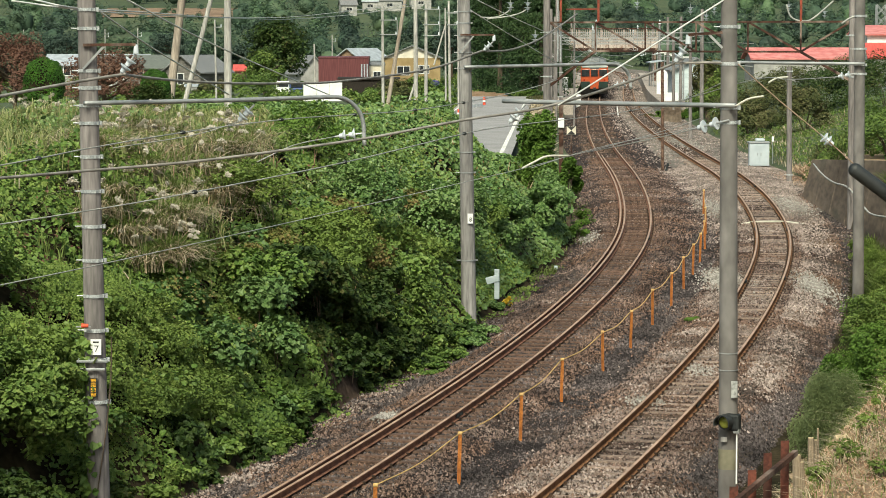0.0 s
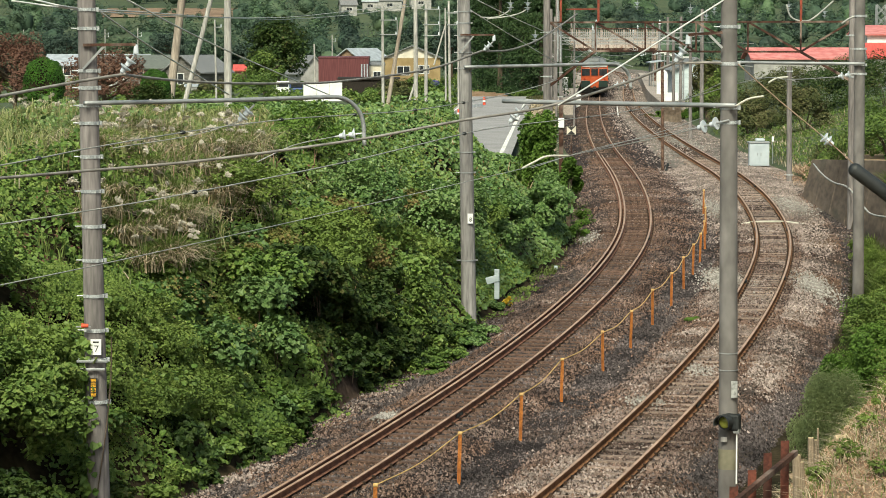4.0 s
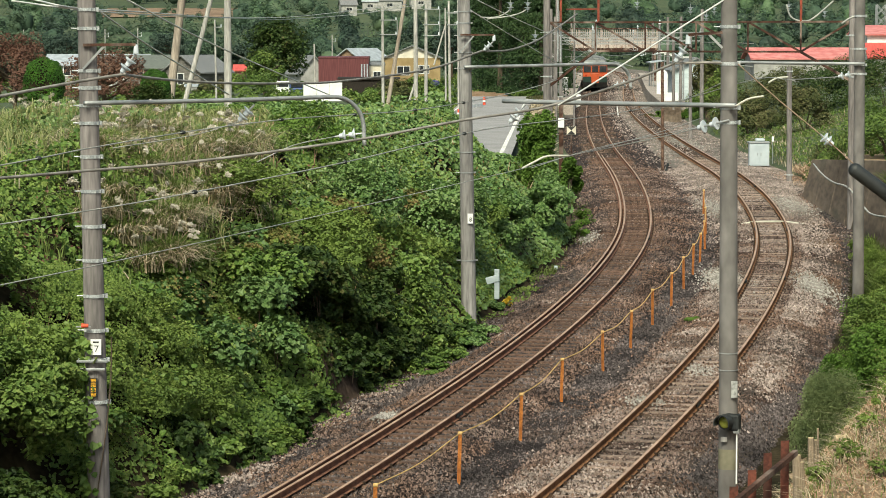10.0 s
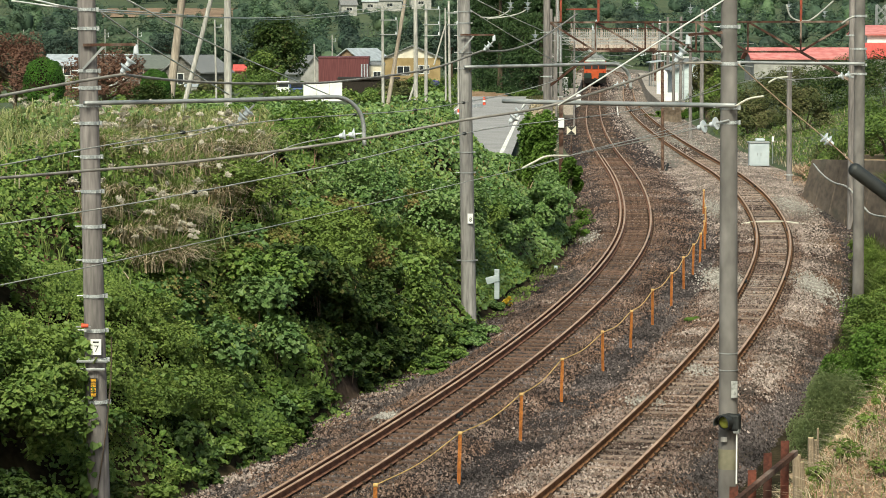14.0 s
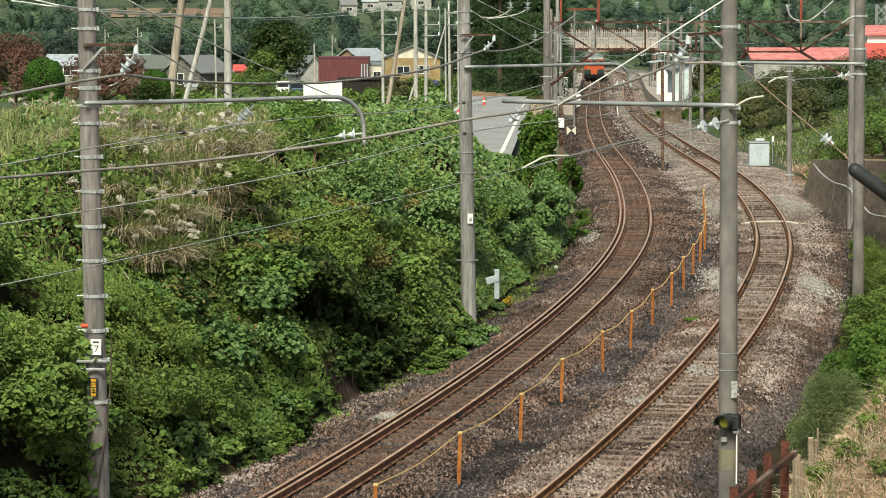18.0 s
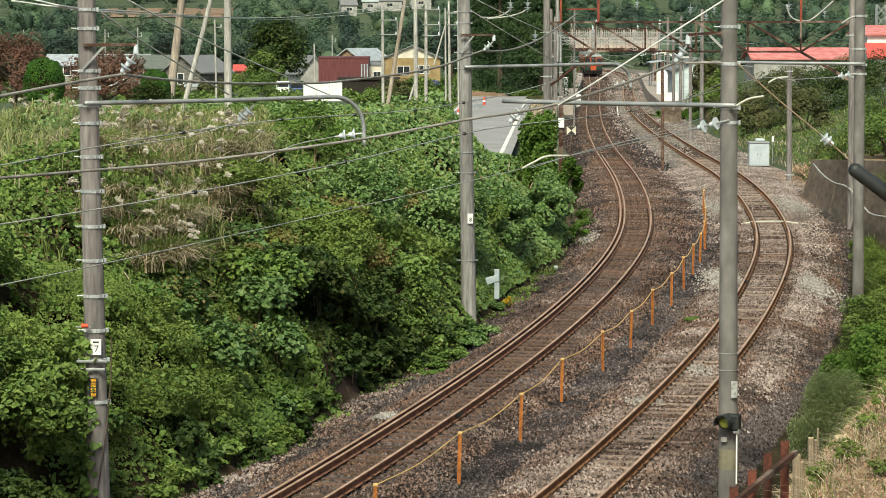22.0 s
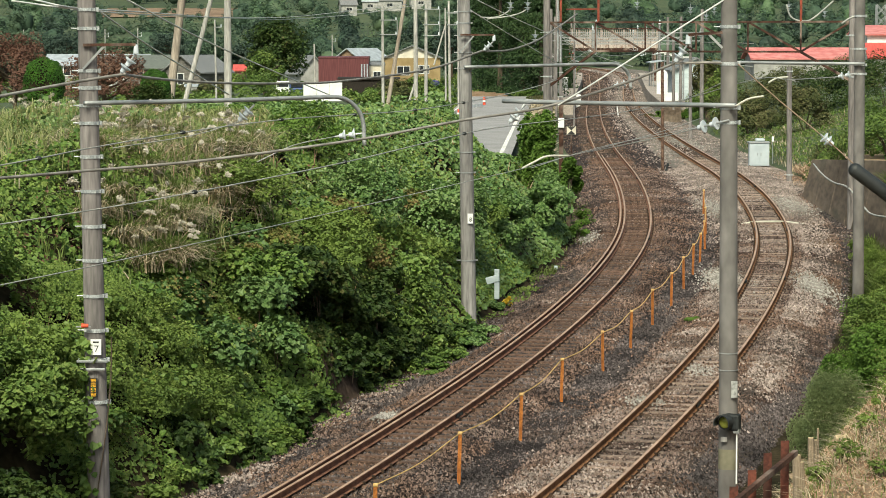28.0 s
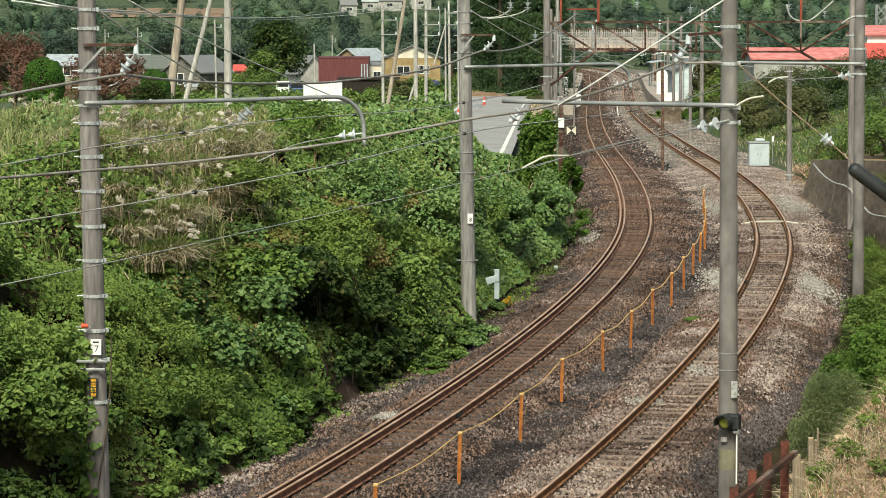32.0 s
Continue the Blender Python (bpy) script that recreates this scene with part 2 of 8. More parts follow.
def beam(bm, a, b, w, h):
    """A square bar from a to b, upright in its section."""
    a, b = Vector(a), Vector(b)
    d = (b - a).normalized()
    side = d.cross(Vector((0, 0, 1)))
    side = side.normalized() if side.length > 1e-3 else Vector((1, 0, 0))
    up = side.cross(d)
    m = Matrix((side, d, up)).transposed().to_4x4()
    m.translation = (a + b) / 2
    bmesh.ops.create_cube(bm, size=1, matrix=m @ Matrix.Diagonal((w, (b - a).length, h, 1)))
    return bm


def curve_points(points, steps=8):
    """A smooth line through the points."""
    p = [Vector(q) for q in points]
    p = [2 * p[0] - p[1]] + p + [2 * p[-1] - p[-2]]
    out = []
    for i in range(1, len(p) - 2):
        a, b, c, d = p[i - 1:i + 3]
        for k in range(steps):
            t = k / steps
            out.append(0.5 * ((2 * b) + (c - a) * t + (2 * a - 5 * b + 4 * c - d) * t * t + (3 * b - a - 3 * c + d) * t ** 3))
    return out + [p[-2]]


def tube(bm, points, r, sides=8, steps=8, r_end=None):
    """A round bar swept along a smooth line through the points."""
    line = curve_points(points, steps)
    rings = []
    for i, q in enumerate(line):
        d = (line[min(i + 1, len(line) - 1)] - line[max(i - 1, 0)]).normalized()
        side = d.cross(Vector((0, 0, 1)))
        side = side.normalized() if side.length > 1e-3 else Vector((1, 0, 0))
        up = side.cross(d)
        rr = r if r_end is None else r + (r_end - r) * i / (len(line) - 1)
        rings.append([bm.verts.new(q + rr * (side * math.cos(2 * math.pi * k / sides) + up * math.sin(2 * math.pi * k / sides))) for k in range(sides)])
    for a, b in zip(rings, rings[1:]):
        for k in range(sides):
            bm.faces.new((a[k], a[(k + 1) % sides], b[(k + 1) % sides], b[k]))
    bm.faces.new(list(reversed(rings[0])))
    bm.faces.new(rings[-1])
    return bm




def unit(v):
    return v / np.maximum(np.linalg.norm(v, axis=-1, keepdims=True), 1e-9)


def leaves(name, places, ups, size, material, parent=None, label="", spread=0.7, wide=0.8, seed=1, droop=0.25, broad=False, small=False):
    """One mesh of many small folded leaves, one at each place, facing about its up direction."""
    g = np.random.default_rng(seed)
    n = len(places)
    places, ups = np.asarray(places, float), np.asarray(ups, float)
    nrm = unit(unit(ups) + g.normal(0, spread, (n, 3)))
    tip = unit(np.cross(nrm, g.normal(0, 1, (n, 3))))
    side = np.cross(nrm, tip)
    s = (np.asarray(size, float) * g.uniform(0.65, 1.35, n))[:, None]
    fold = nrm * s * g.uniform(0.05, 0.22, n)[:, None]
    base = places - tip * s * 0.5
    if small:
        v = np.stack([base, base + tip * s * 0.7 + side * s * wide * 0.6 + fold, base + tip * s * 0.9 - side * s * wide * 0.5], 1).reshape(-1, 3)
        return raw(name, v.tolist(), np.arange(n * 3).reshape(-1, 3).tolist(), material, parent, label)
    if broad:
        a, b = side * s * wide * 0.52, side * s * wide * 0.40
        v = np.stack([base, base + tip * s * 0.28 + a + fold, base + tip * s * 0.68 + b + fold * 0.6, base + tip * s - nrm * s * droop,
                      base + tip * s * 0.68 - b + fold * 0.6, base + tip * s * 0.28 - a + fold], 1).reshape(-1, 3)
        i = np.arange(n) * 6
        f = np.concatenate([np.stack([i, i + 1, i + 2, i + 3], 1), np.stack([i, i + 3, i + 4, i + 5], 1)])
        return raw(name, v.tolist(), f.tolist(), material, parent, label)
    v = np.stack([base, base + tip * s * 0.45 + side * s * wide * 0.5 + fold, base + tip * s - nrm * s * droop,
                  base + tip * s * 0.45 - side * s * wide * 0.5 + fold], 1).reshape(-1, 3)
    i = np.arange(n) * 4
    f = np.concatenate([np.stack([i, i + 1, i + 2], 1), np.stack([i, i + 2, i + 3], 1)])
    return raw(name, v.tolist(), f.tolist(), material, parent, label)


def blades(name, roots, length, width, material, parent=None, label="", lean=0.5, seed=2, wind=(0.25, 0, 0), droop=0.0):
    """One mesh of arching grass blades that grow from the roots."""
    g = np.random.default_rng(seed)
    roots = np.asarray(roots, float)
    n = len(roots)
    out = g.normal(0, 1, (n, 3)) * [1, 1, 0]
    out = unit(out) * np.abs(g.normal(0, lean, n))[:, None] + np.array(wind)
    h = (np.asarray(length, float) * g.uniform(0.6, 1.25, n))[:, None]
    side = unit(np.cross(out + [0, 0, 0.01], [0, 0, 1.0])) * np.asarray(width, float) * 0.5
    up = np.array([0, 0, 1.0])
    ring = []
    for t, w in ((0.0, 0.8), (0.3, 1.0), (0.58, 0.9), (0.82, 0.6)):
        c = roots + (up * (t - (0.2 + droop) * t ** 2.5) + out * (0.12 * t + 1.18 * t ** 2)) * h
        ring += [c - side * w, c + side * w]
    v = np.stack(ring + [roots + (up * (0.8 - droop) + out * 1.3) * h], 1).reshape(-1, 3)
    i = np.arange(n) * 9
    q = np.concatenate([np.stack([i + k, i + k + 1, i + k + 3, i + k + 2], 1) for k in (0, 2, 4)])
    q = [*q.tolist(), *np.stack([i + 6, i + 7, i + 8], 1).tolist()]
    return raw(name, v.tolist(), q, material, parent, label)


# ---- the lie of the land ----
KNOTS = np.log([45, 58, 70, 84, 100, 120, 150, 200, 280, 420])
LINE_A = np.array([-4.069, -0.643, 2.088, 4.697, 6.777, 7.92, 8.801, 10.744, 14.953, 22.308])
LINE_B = np.array([0.799, 4.233, 6.939, 9.548, 11.685, 12.768, 13.374, 14.766, 18.495, 27.129])


def smooth_line(k):
    h = np.diff(KNOTS)
    n = len(k)
    a, b = np.eye(n), np.zeros(n)
    for i in range(1, n - 1):
        a[i, i - 1:i + 2] = h[i - 1] / 6, (h[i - 1] + h[i]) / 3, h[i] / 6
        b[i] = (k[i + 1] - k[i]) / h[i] - (k[i] - k[i - 1]) / h[i - 1]
    m = np.linalg.solve(a, b)

    def at(y):
        y = np.asarray(y, float)
        x = np.log(np.clip(y, 46, 419))
        i = np.clip(np.searchsorted(KNOTS, x) - 1, 0, n - 2)
        t, hh = x - KNOTS[i], h[i]
        r = (m[i] * (hh - t) ** 3 + m[i + 1] * t ** 3) / (6 * hh) + (k[i] / hh - m[i] * hh / 6) * (hh - t) + (k[i + 1] / hh - m[i + 1] * hh / 6) * t
        return r + np.where(y < 46, (y - 46) * 0.275, 0) + np.where(y > 419, (y - 419) * 0.0535, 0) - np.maximum(0, y - 450) ** 2 / 2500

    return at


track_a, track_b = smooth_line(LINE_A), smooth_line(LINE_B)


def rail_z(y):
    """The height of the rail heads: level through the station, then falling towards the bridge."""
    e = np.maximum(0, 134.5 - np.asarray(y, float))
    return -0.028 * np.where(e < 24, e * e / 48, e - 12)


def ramp(x, a, b):
    t = np.clip((np.asarray(x, float) - a) / (b - a), 0, 1)
    return t * t * (3 - 2 * t)


def lattice(i, j, seed):
    h = np.sin(i * 127.1 + j * 311.7 + seed * 74.7) * 43758.5453
    return (h - np.floor(h)) * 2 - 1


def grain(x, y, s, seed=0.0):
    """Smooth repeatable noise from -1 to 1 with cells of s metres."""
    x, y = np.asarray(x, float) / s, np.asarray(y, float) / s
    i, j = np.floor(x), np.floor(y)
    u, v = x - i, y - j
    u, v = u * u * (3 - 2 * u), v * v * (3 - 2 * v)
    a = lattice(i, j, seed) * (1 - u) + lattice(i + 1, j, seed) * u
    b = lattice(i, j + 1, seed) * (1 - u) + lattice(i + 1, j + 1, seed) * u
    return a * (1 - v) + b * v


def wobble(x, y, s, seed=0.0):
    """Gentle, repeatable unevenness at two scales."""
    return grain(x, y, s * 1.7, seed) * 0.85 + grain(x, y, s * 0.7, seed + 5.0) * 0.4


def foot_left(y):
    return track_a(y) - 2.5 - 0.45 * wobble(y, 0, 2.6) - 1.3 * (1 - ramp(y, 47, 56)) - 0.42 * (1 - ramp(y, 58, 70))


def foot_right(y):
    return track_b(y) + 3.5 - 0.4 * (1 - ramp(y, 40, 58))


def land(x, y):
    """The height of the ground."""
    x, y = np.asarray(x, float), np.asarray(y, float)
    base = rail_z(y) - 0.55
    d = foot_left(y) - x
    top = 2.75 - 1.75 * ramp(x, -0.5, 2.5) * ramp(y, 80, 104) - 1.8 * ramp(y, 122, 140) * (1 - ramp(x, 0, 4.5))
    top = top - (top + 0.1) * ramp(y, 190, 300) - 0.5 * ramp(y, 350, 500)
    left = np.minimum(base + 0.2 + np.maximum(d, 0) * 0.85, top + 0.25 * wobble(x, y, 9)) 
    left = np.where(d > 0, np.maximum(left, base), base)
    left = left + np.where(d > 0, 0.75 * ramp(d, 0.0, 0.35) * (1 - ramp(d, 0.6, 2.2)), 0) * ramp(y, 61.8, 62.6) * (1 - ramp(y, 64.8, 66.5))
    e = x - foot_right(y)
    near = np.minimum(np.maximum(e, 0) * 1.1 - 0.1, 5.2) * (1 - ramp(y, 82, 90))
    mid = np.where(x > 15.3, 2.2, -0.1) * ramp(y, 84, 90) * (1 - ramp(y, 114, 120))
    far = np.clip(e * 0.22, -0.1, 2.6) * ramp(y, 112, 122) * (1 - ramp(y, 190, 260))
    right = base + near + mid + far + 0.35 * ramp(y, 114, 124)
    z = np.where(d > 0, left, np.where(e > 0, right, base))
    z = z - 1.3 * np.exp(-((x + 7.25) / 0.85) ** 2 - ((y - 49.2) / 1.7) ** 2)
    hill = np.maximum(0, y - 600 + 40 * wobble(x, y, 130)) * 0.047
    return z * (1 - ramp(y, 380, 600)) + np.minimum(hill, 75 + 10 * wobble(x, y, 300)) - 0.6 * ramp(y, 380, 600)


def road_edge(y):
    return 3.0 + (y - 134) * 0.04


def sheet(name, xs, ys, height, material, label, category="ground"):
    X, Y = np.meshgrid(xs, ys)
    Z = height(X, Y)
    v = np.stack([X, Y, Z], -1).reshape(-1, 3)
    n, m = len(xs), len(ys)
    i = (np.arange(m - 1)[:, None] * n + np.arange(n - 1)[None, :]).ravel()
    f = np.stack([i, i + 1, i + n + 1, i + n], 1)
    ob = raw(name, v.tolist(), f.tolist(), material)
    ob.data.shade_smooth()
    return tagged(ob, label, category, kind="structure")


xs = np.concatenate([np.linspace(-900, -60, 40)[:-1], np.linspace(-60, -14, 40)[:-1], np.arange(-14, -4, 0.4), np.arange(-4, 0, 0.16), np.arange(0, 24, 0.4), np.linspace(24, 60, 25), np.linspace(80, 900, 36)])
ys = np.concatenate([np.arange(-40, 10, 5), np.concatenate([np.arange(10, 44, 2.0), np.arange(44, 60, 0.8)]), np.arange(60, 70, 0.35), np.concatenate([np.arange(70, 90, 0.8), np.arange(90, 130, 1.6)]), np.arange(130, 260, 3), np.arange(260, 700, 14), np.linspace(700, 4000, 70)])
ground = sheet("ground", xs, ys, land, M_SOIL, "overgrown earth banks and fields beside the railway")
ground.data.materials.append(M_FIELD)
ground.data.materials.append(M_STRAW_GROUND)
ground.data.materials.append(M_SCRAPE)
mid = np.zeros(len(ground.data.polygons) * 3)
ground.data.polygons.foreach_get("center", mid)
mid = mid.reshape(-1, 3)
kind_of = np.where(mid[:, 1] > 128, 1, np.where((mid[:, 0] > foot_right(mid[:, 1])), 2, np.where((mid[:, 1] > 62.2) & (mid[:, 1] < 65.2) & (mid[:, 0] > foot_left(mid[:, 1]) - 1.2), 3, 0)))
ground.data.polygons.foreach_set("material_index", kind_of.tolist())


# ---- ballast, sleepers and rails ----
def bed():
    """The ballast as one bed under both tracks, with shoulders."""
    rows = np.concatenate([np.arange(20, 150, 0.6), np.arange(150, 640, 4)])
    v, n = [], 15
    for y in rows:
        a, b, z = float(track_a(y)), float(track_b(y)), float(rail_z(y))
        mid = (a + b) / 2
        half = (b - a) / 2
        cut = [(a - 3.4, -0.8), (a - 3.0, -0.53), (a - 1.75, -0.42), (a - 1.25, -0.2), (a - 0.5, -0.225), (a + 0.5, -0.225), (a + 1.2, -0.2),
               (mid - 0.25 * half, -0.36), (mid + 0.25 * half, -0.36), (b - 1.2, -0.2), (b - 0.5, -0.22), (b + 0.5, -0.22), (b + 1.3, -0.2),
               (b + 2.3, -0.5 + 0.22 * float(ramp(y, 90, 99))), (b + 3.6, -0.9 + 0.55 * float(ramp(y, 90, 99)))]
        for x, h in cut:
            v.append((x, y, z + h + 0.03 * float(wobble(x, y, 0.7)) * (0 if abs(h + 0.2) < 0.005 or y > 140 else 1)))
    f = [(r * n + k, r * n + k + 1, (r + 1) * n + k + 1, (r + 1) * n + k) for r in range(len(rows) - 1) for k in range(n - 1)]
    ob = raw("ballast", v, f, M_BALLAST)
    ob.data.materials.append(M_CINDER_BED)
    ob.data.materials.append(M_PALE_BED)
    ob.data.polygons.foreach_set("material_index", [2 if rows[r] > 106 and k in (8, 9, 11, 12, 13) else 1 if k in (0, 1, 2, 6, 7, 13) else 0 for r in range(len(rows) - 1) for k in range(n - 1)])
    ob.data.shade_smooth()
    return tagged(ob, "grey and rust-brown crushed stone ballast under two curving tracks", "ballast", kind="structure")


ballast = bed()


def bed_z(x, y):
    a, b, z = track_a(y), track_b(y), rail_z(y)
    da, db = np.abs(x - a), np.abs(x - b)
    d = np.minimum(da, db)
    mid = np.interp(d, [0, 0.55, 0.75, 1.25, 2.0], [-0.223, -0.223, -0.2, -0.2, -0.36])
    lo = np.interp(a - x, [1.25, 1.75, 3.0, 3.4], [-0.2, -0.42, -0.53, -0.8])
    hi = np.interp(x - b, [1.3, 2.3, 3.6], [-0.2, -0.5, -0.9]) + ramp(y, 90, 99) * np.interp(x - b, [1.3, 2.3, 3.6], [0, 0.22, 0.55])
    return z + np.where(x < a - 1.25, lo, np.where(x > b + 1.3, hi, mid))


def stones(n, y0, y1, size, seed, side=None):
    """Loose angular stones on the bed, joined: nobody could count them."""
    g = np.random.default_rng(seed)
    y = y0 + (y1 - y0) * g.random(n)
    a, b = track_a(y), track_b(y)
    x = a - 3.05 + (b - a + 6.45) * g.random(n) if side is None else b + side[0] + (side[1] - side[0]) * g.random(n)
    z = bed_z(x, y)
    s = size * g.uniform(0.45, 1.4, n)
    turn = g.uniform(0, 2 * math.pi, n)[:, None] + np.arange(3) * math.tau / 3 + g.normal(0, 0.3, (n, 3))
    reach = g.uniform(0.44, 0.74, (n, 3)) * s[:, None]
    ring = np.stack([np.cos(turn) * reach, np.sin(turn) * reach, s[:, None] * g.uniform(-0.30, 0.05, (n, 3))], -1)
    peak = np.stack([g.normal(0, 0.16, n) * s, g.normal(0, 0.16, n) * s, s * g.uniform(0.25, 0.72, n)], -1)
    v = np.concatenate([ring, peak[:, None]], 1) + np.stack([x, y, z + s * 0.1], -1)[:, None]
    fresh = ramp(y, 88, 112) * ramp(x - b, -3.0, -2.0) * (1 - ramp(x - b, 1.8, 2.5) * (1 - ramp(y, 116, 124))) * (1 - 0.8 * ramp(0.75 - np.abs(x - b), 0, 0.3)) + 0.62 * ramp(x - b, 0.8, 1.1) * (1 - ramp(x - b, 1.7, 2.2)) * (0.4 + 0.6 * ramp(y, 56, 72)) + 0.42 * (np.abs(x - b) < 0.7)
    fresh = fresh + 0.5 * ramp((x - a) / (b - a), 0.60, 0.70) * (1 - ramp(x - b, -0.9, -0.6)) * (0.8 + 0.4 * grain(x, y, 3.0, 15.0)) * (1 - ramp(y, 84, 96))
    fresh = fresh + 0.58 * ramp(a - x, 1.7, 2.2) * (1 - ramp(y, 62, 74))
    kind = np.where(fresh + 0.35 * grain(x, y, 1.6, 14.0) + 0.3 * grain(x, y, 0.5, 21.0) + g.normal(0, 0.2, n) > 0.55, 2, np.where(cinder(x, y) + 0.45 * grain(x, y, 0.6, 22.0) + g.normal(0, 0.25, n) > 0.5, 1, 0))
    return v, kind


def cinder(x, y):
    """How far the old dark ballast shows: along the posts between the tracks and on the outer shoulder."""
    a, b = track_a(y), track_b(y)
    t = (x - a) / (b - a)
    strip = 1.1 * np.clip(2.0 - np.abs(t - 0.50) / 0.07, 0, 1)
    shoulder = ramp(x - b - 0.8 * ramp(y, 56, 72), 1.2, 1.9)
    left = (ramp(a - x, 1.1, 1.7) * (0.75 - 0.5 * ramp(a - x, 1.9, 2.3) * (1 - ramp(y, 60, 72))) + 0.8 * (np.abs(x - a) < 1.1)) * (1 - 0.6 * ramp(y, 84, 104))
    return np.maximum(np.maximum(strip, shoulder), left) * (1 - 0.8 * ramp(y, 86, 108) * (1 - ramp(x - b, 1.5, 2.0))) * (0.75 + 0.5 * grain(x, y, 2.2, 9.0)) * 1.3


def loose(name, v, material, label):
    n = len(v)
    tri = np.array([(0, 1, 3), (1, 2, 3), (2, 0, 3)])
    f = (np.arange(n)[:, None, None] * 4 + tri[None]).reshape(-1, 3)
    return tagged(raw(name, v.reshape(-1, 3).tolist(), f.tolist(), material), label, "stones", kind="stuff")


heaps = [stones(124000, 49, 84, 0.056, 11), stones(78000, 84, 140, 0.062, 12), stones(20000, 136, 330, 0.085, 13), stones(6000, 320, 640, 0.2, 16), stones(12000, 48.5, 68, 0.072, 14, (1.5, 3.8))]
# stones that fill the cribs between the sleepers
for line, seed in ((track_a, 17), (track_b, 18)):
    v, k = stones(15000 if line is track_a else 25000, 49, 104, 0.056, seed, (-1.15, 1.15))
    if line is track_a:
        y = v[:, :, 1]
        v[:, :, 0] += track_a(y) - track_b(y)
        k = np.where(k == 2, 0, k) * (np.random.default_rng(19).random(len(k)) < 0.45)
    v[:, :, 2] += 0.014 if line is track_b else -0.006
    heaps.append((v, k))
loose("ballast_stones", np.concatenate([v[k == 0] for v, k in heaps]), M_STONE, "loose grey and rust-stained crushed stones")
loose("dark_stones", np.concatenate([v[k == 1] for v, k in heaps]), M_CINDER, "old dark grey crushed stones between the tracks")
loose("fresh_stones", np.concatenate([v[k == 2] for v, k in heaps]), M_FRESH, "newer pale grey crushed stones beside the second track")

RAIL_SECTION = [(-0.0635, -0.153), (0.0635, -0.153), (0.0635, -0.142), (0.010, -0.125), (0.009, -0.05), (0.0325, -0.038), (0.0325, -0.006),
                (0.026, 0.0), (-0.026, 0.0), (-0.0325, -0.006), (-0.0325, -0.038), (-0.009, -0.05), (-0.010, -0.125), (-0.0635, -0.142)]


def rail(name, line, offset, y0, y1, parent, label, drop=0.0):
    ysr = np.concatenate([np.arange(y0, min(y1, 160), 0.7), np.arange(160, y1, 5)]) if y1 > 160 else np.arange(y0, y1, 0.7)
    v = []
    for y in ysr:
        x, s = float(line(y)), float(line(y + 0.5) - line(y - 0.5))
        c = 1 / math.hypot(1, s)
        for u, h in RAIL_SECTION:
            w = u + offset
            v.append((x + w * c, y - w * s * c, float(rail_z(y)) + h - drop))
    n = len(RAIL_SECTION)
    f, mats = [], []
    for r in range(len(ysr) - 1):
        for k in range(n):
            f.append((r * n + k, r * n + (k + 1) % n, (r + 1) * n + (k + 1) % n, (r + 1) * n + k))
            mats.append(1 if k in (6, 7, 8) else 0)
    f.append(tuple(range(n)))
    mats.append(0)
    ob = raw(name, v, f, M_RAIL if line is track_a else M_RAIL_LIT, parent, label)
    ob.data.materials.append(M_RAIL_TOP)
    ob.data.polygons.foreach_set("material_index", mats)
    return ob


def sleeper_mesh(material):
    bm = bmesh.new()
    box(bm, (-1.05, -0.10, -0.14), (1.05, 0.10, 0), 0.012)
    me = bpy.data.meshes.new("sleeper")
    bm.to_mesh(me)
    bm.free()
    me.materials.append(material)
    return me


def sleepers(parent, line, seed, material, sunk=0.0):
    me = sleeper_mesh(material)
    g = random.Random(seed)
    y = 44.0
    while y < 150:
        s = float(line(y + 0.5) - line(y - 0.5))
        ob = new("sleeper", me)
        ob.parent = parent
        ob.matrix_world = pose(float(line(y)), y, float(rail_z(y)) - 0.172 - sunk + g.uniform(-0.028, 0.012), 0, 0, -math.degrees(math.atan(s)) + g.uniform(-1.2, 1.2))
        y += 0.61 / math.hypot(1, s) * (1 if y < 110 else 1.6)


def spikes(parent, line):
    """Dark spikes and clips that hold the rails to the sleepers, joined: too small to pick apart."""
    bm = bmesh.new()
    for k in range(105):
        y = 46 + 0.61 * k
        for o in (-0.566, 0.566):
            for s in (-0.085, 0.085):
                x, z = float(line(y)) + o + s, float(rail_z(y))
                box(bm, (x - 0.028, y - 0.045, z - 0.17), (x + 0.028, y + 0.045, z - 0.115))
    ob = part("rail_spikes", bm, M_SPIKE, parent, "dark rusted rail spikes")
    return tagged(ob, kind="stuff")


M_SPIKE = surface("dark_rusted_iron", (0.02, 0.013, 0.01), (0.06, 0.035, 0.022), 9, 0.9, bump=0.1, coords="Position")


def fishplates(parent, line, places):
    """Dark bolted joint plates on the rails: (y, side)."""
    for y, o in places:
        s = float(line(y + 0.5) - line(y - 0.5))
        bm = box(bmesh.new(), (-0.05, -0.28, -0.115), (0.05, 0.28, -0.035), 0.008)
        for k in (-0.2, -0.07, 0.07, 0.2):
            box(bm, (-0.07, k - 0.02, -0.095), (0.07, k + 0.02, -0.055))
        ob = part("fishplate", bm, M_BLACK, parent, "dark bolted joint plate")
        ob.matrix_world = pose(float(line(y)) + o, y, float(rail_z(y)), 0, 0, -math.degrees(math.atan(s)))


def track(name, line, label, guard):
    root = tagged(new(name), label, "railway track", kind="structure")
    for o in (-0.566, 0.566):
        rail("rail", line, o, 24, 640, root, "rusty steel rail with a worn head")
    spikes(root, line)
    if guard:
        rail("guard_rail", line, -0.566 + 0.155, 24, 148, root, "rusty guard rail inside the inner rail", 0.006)
    return root


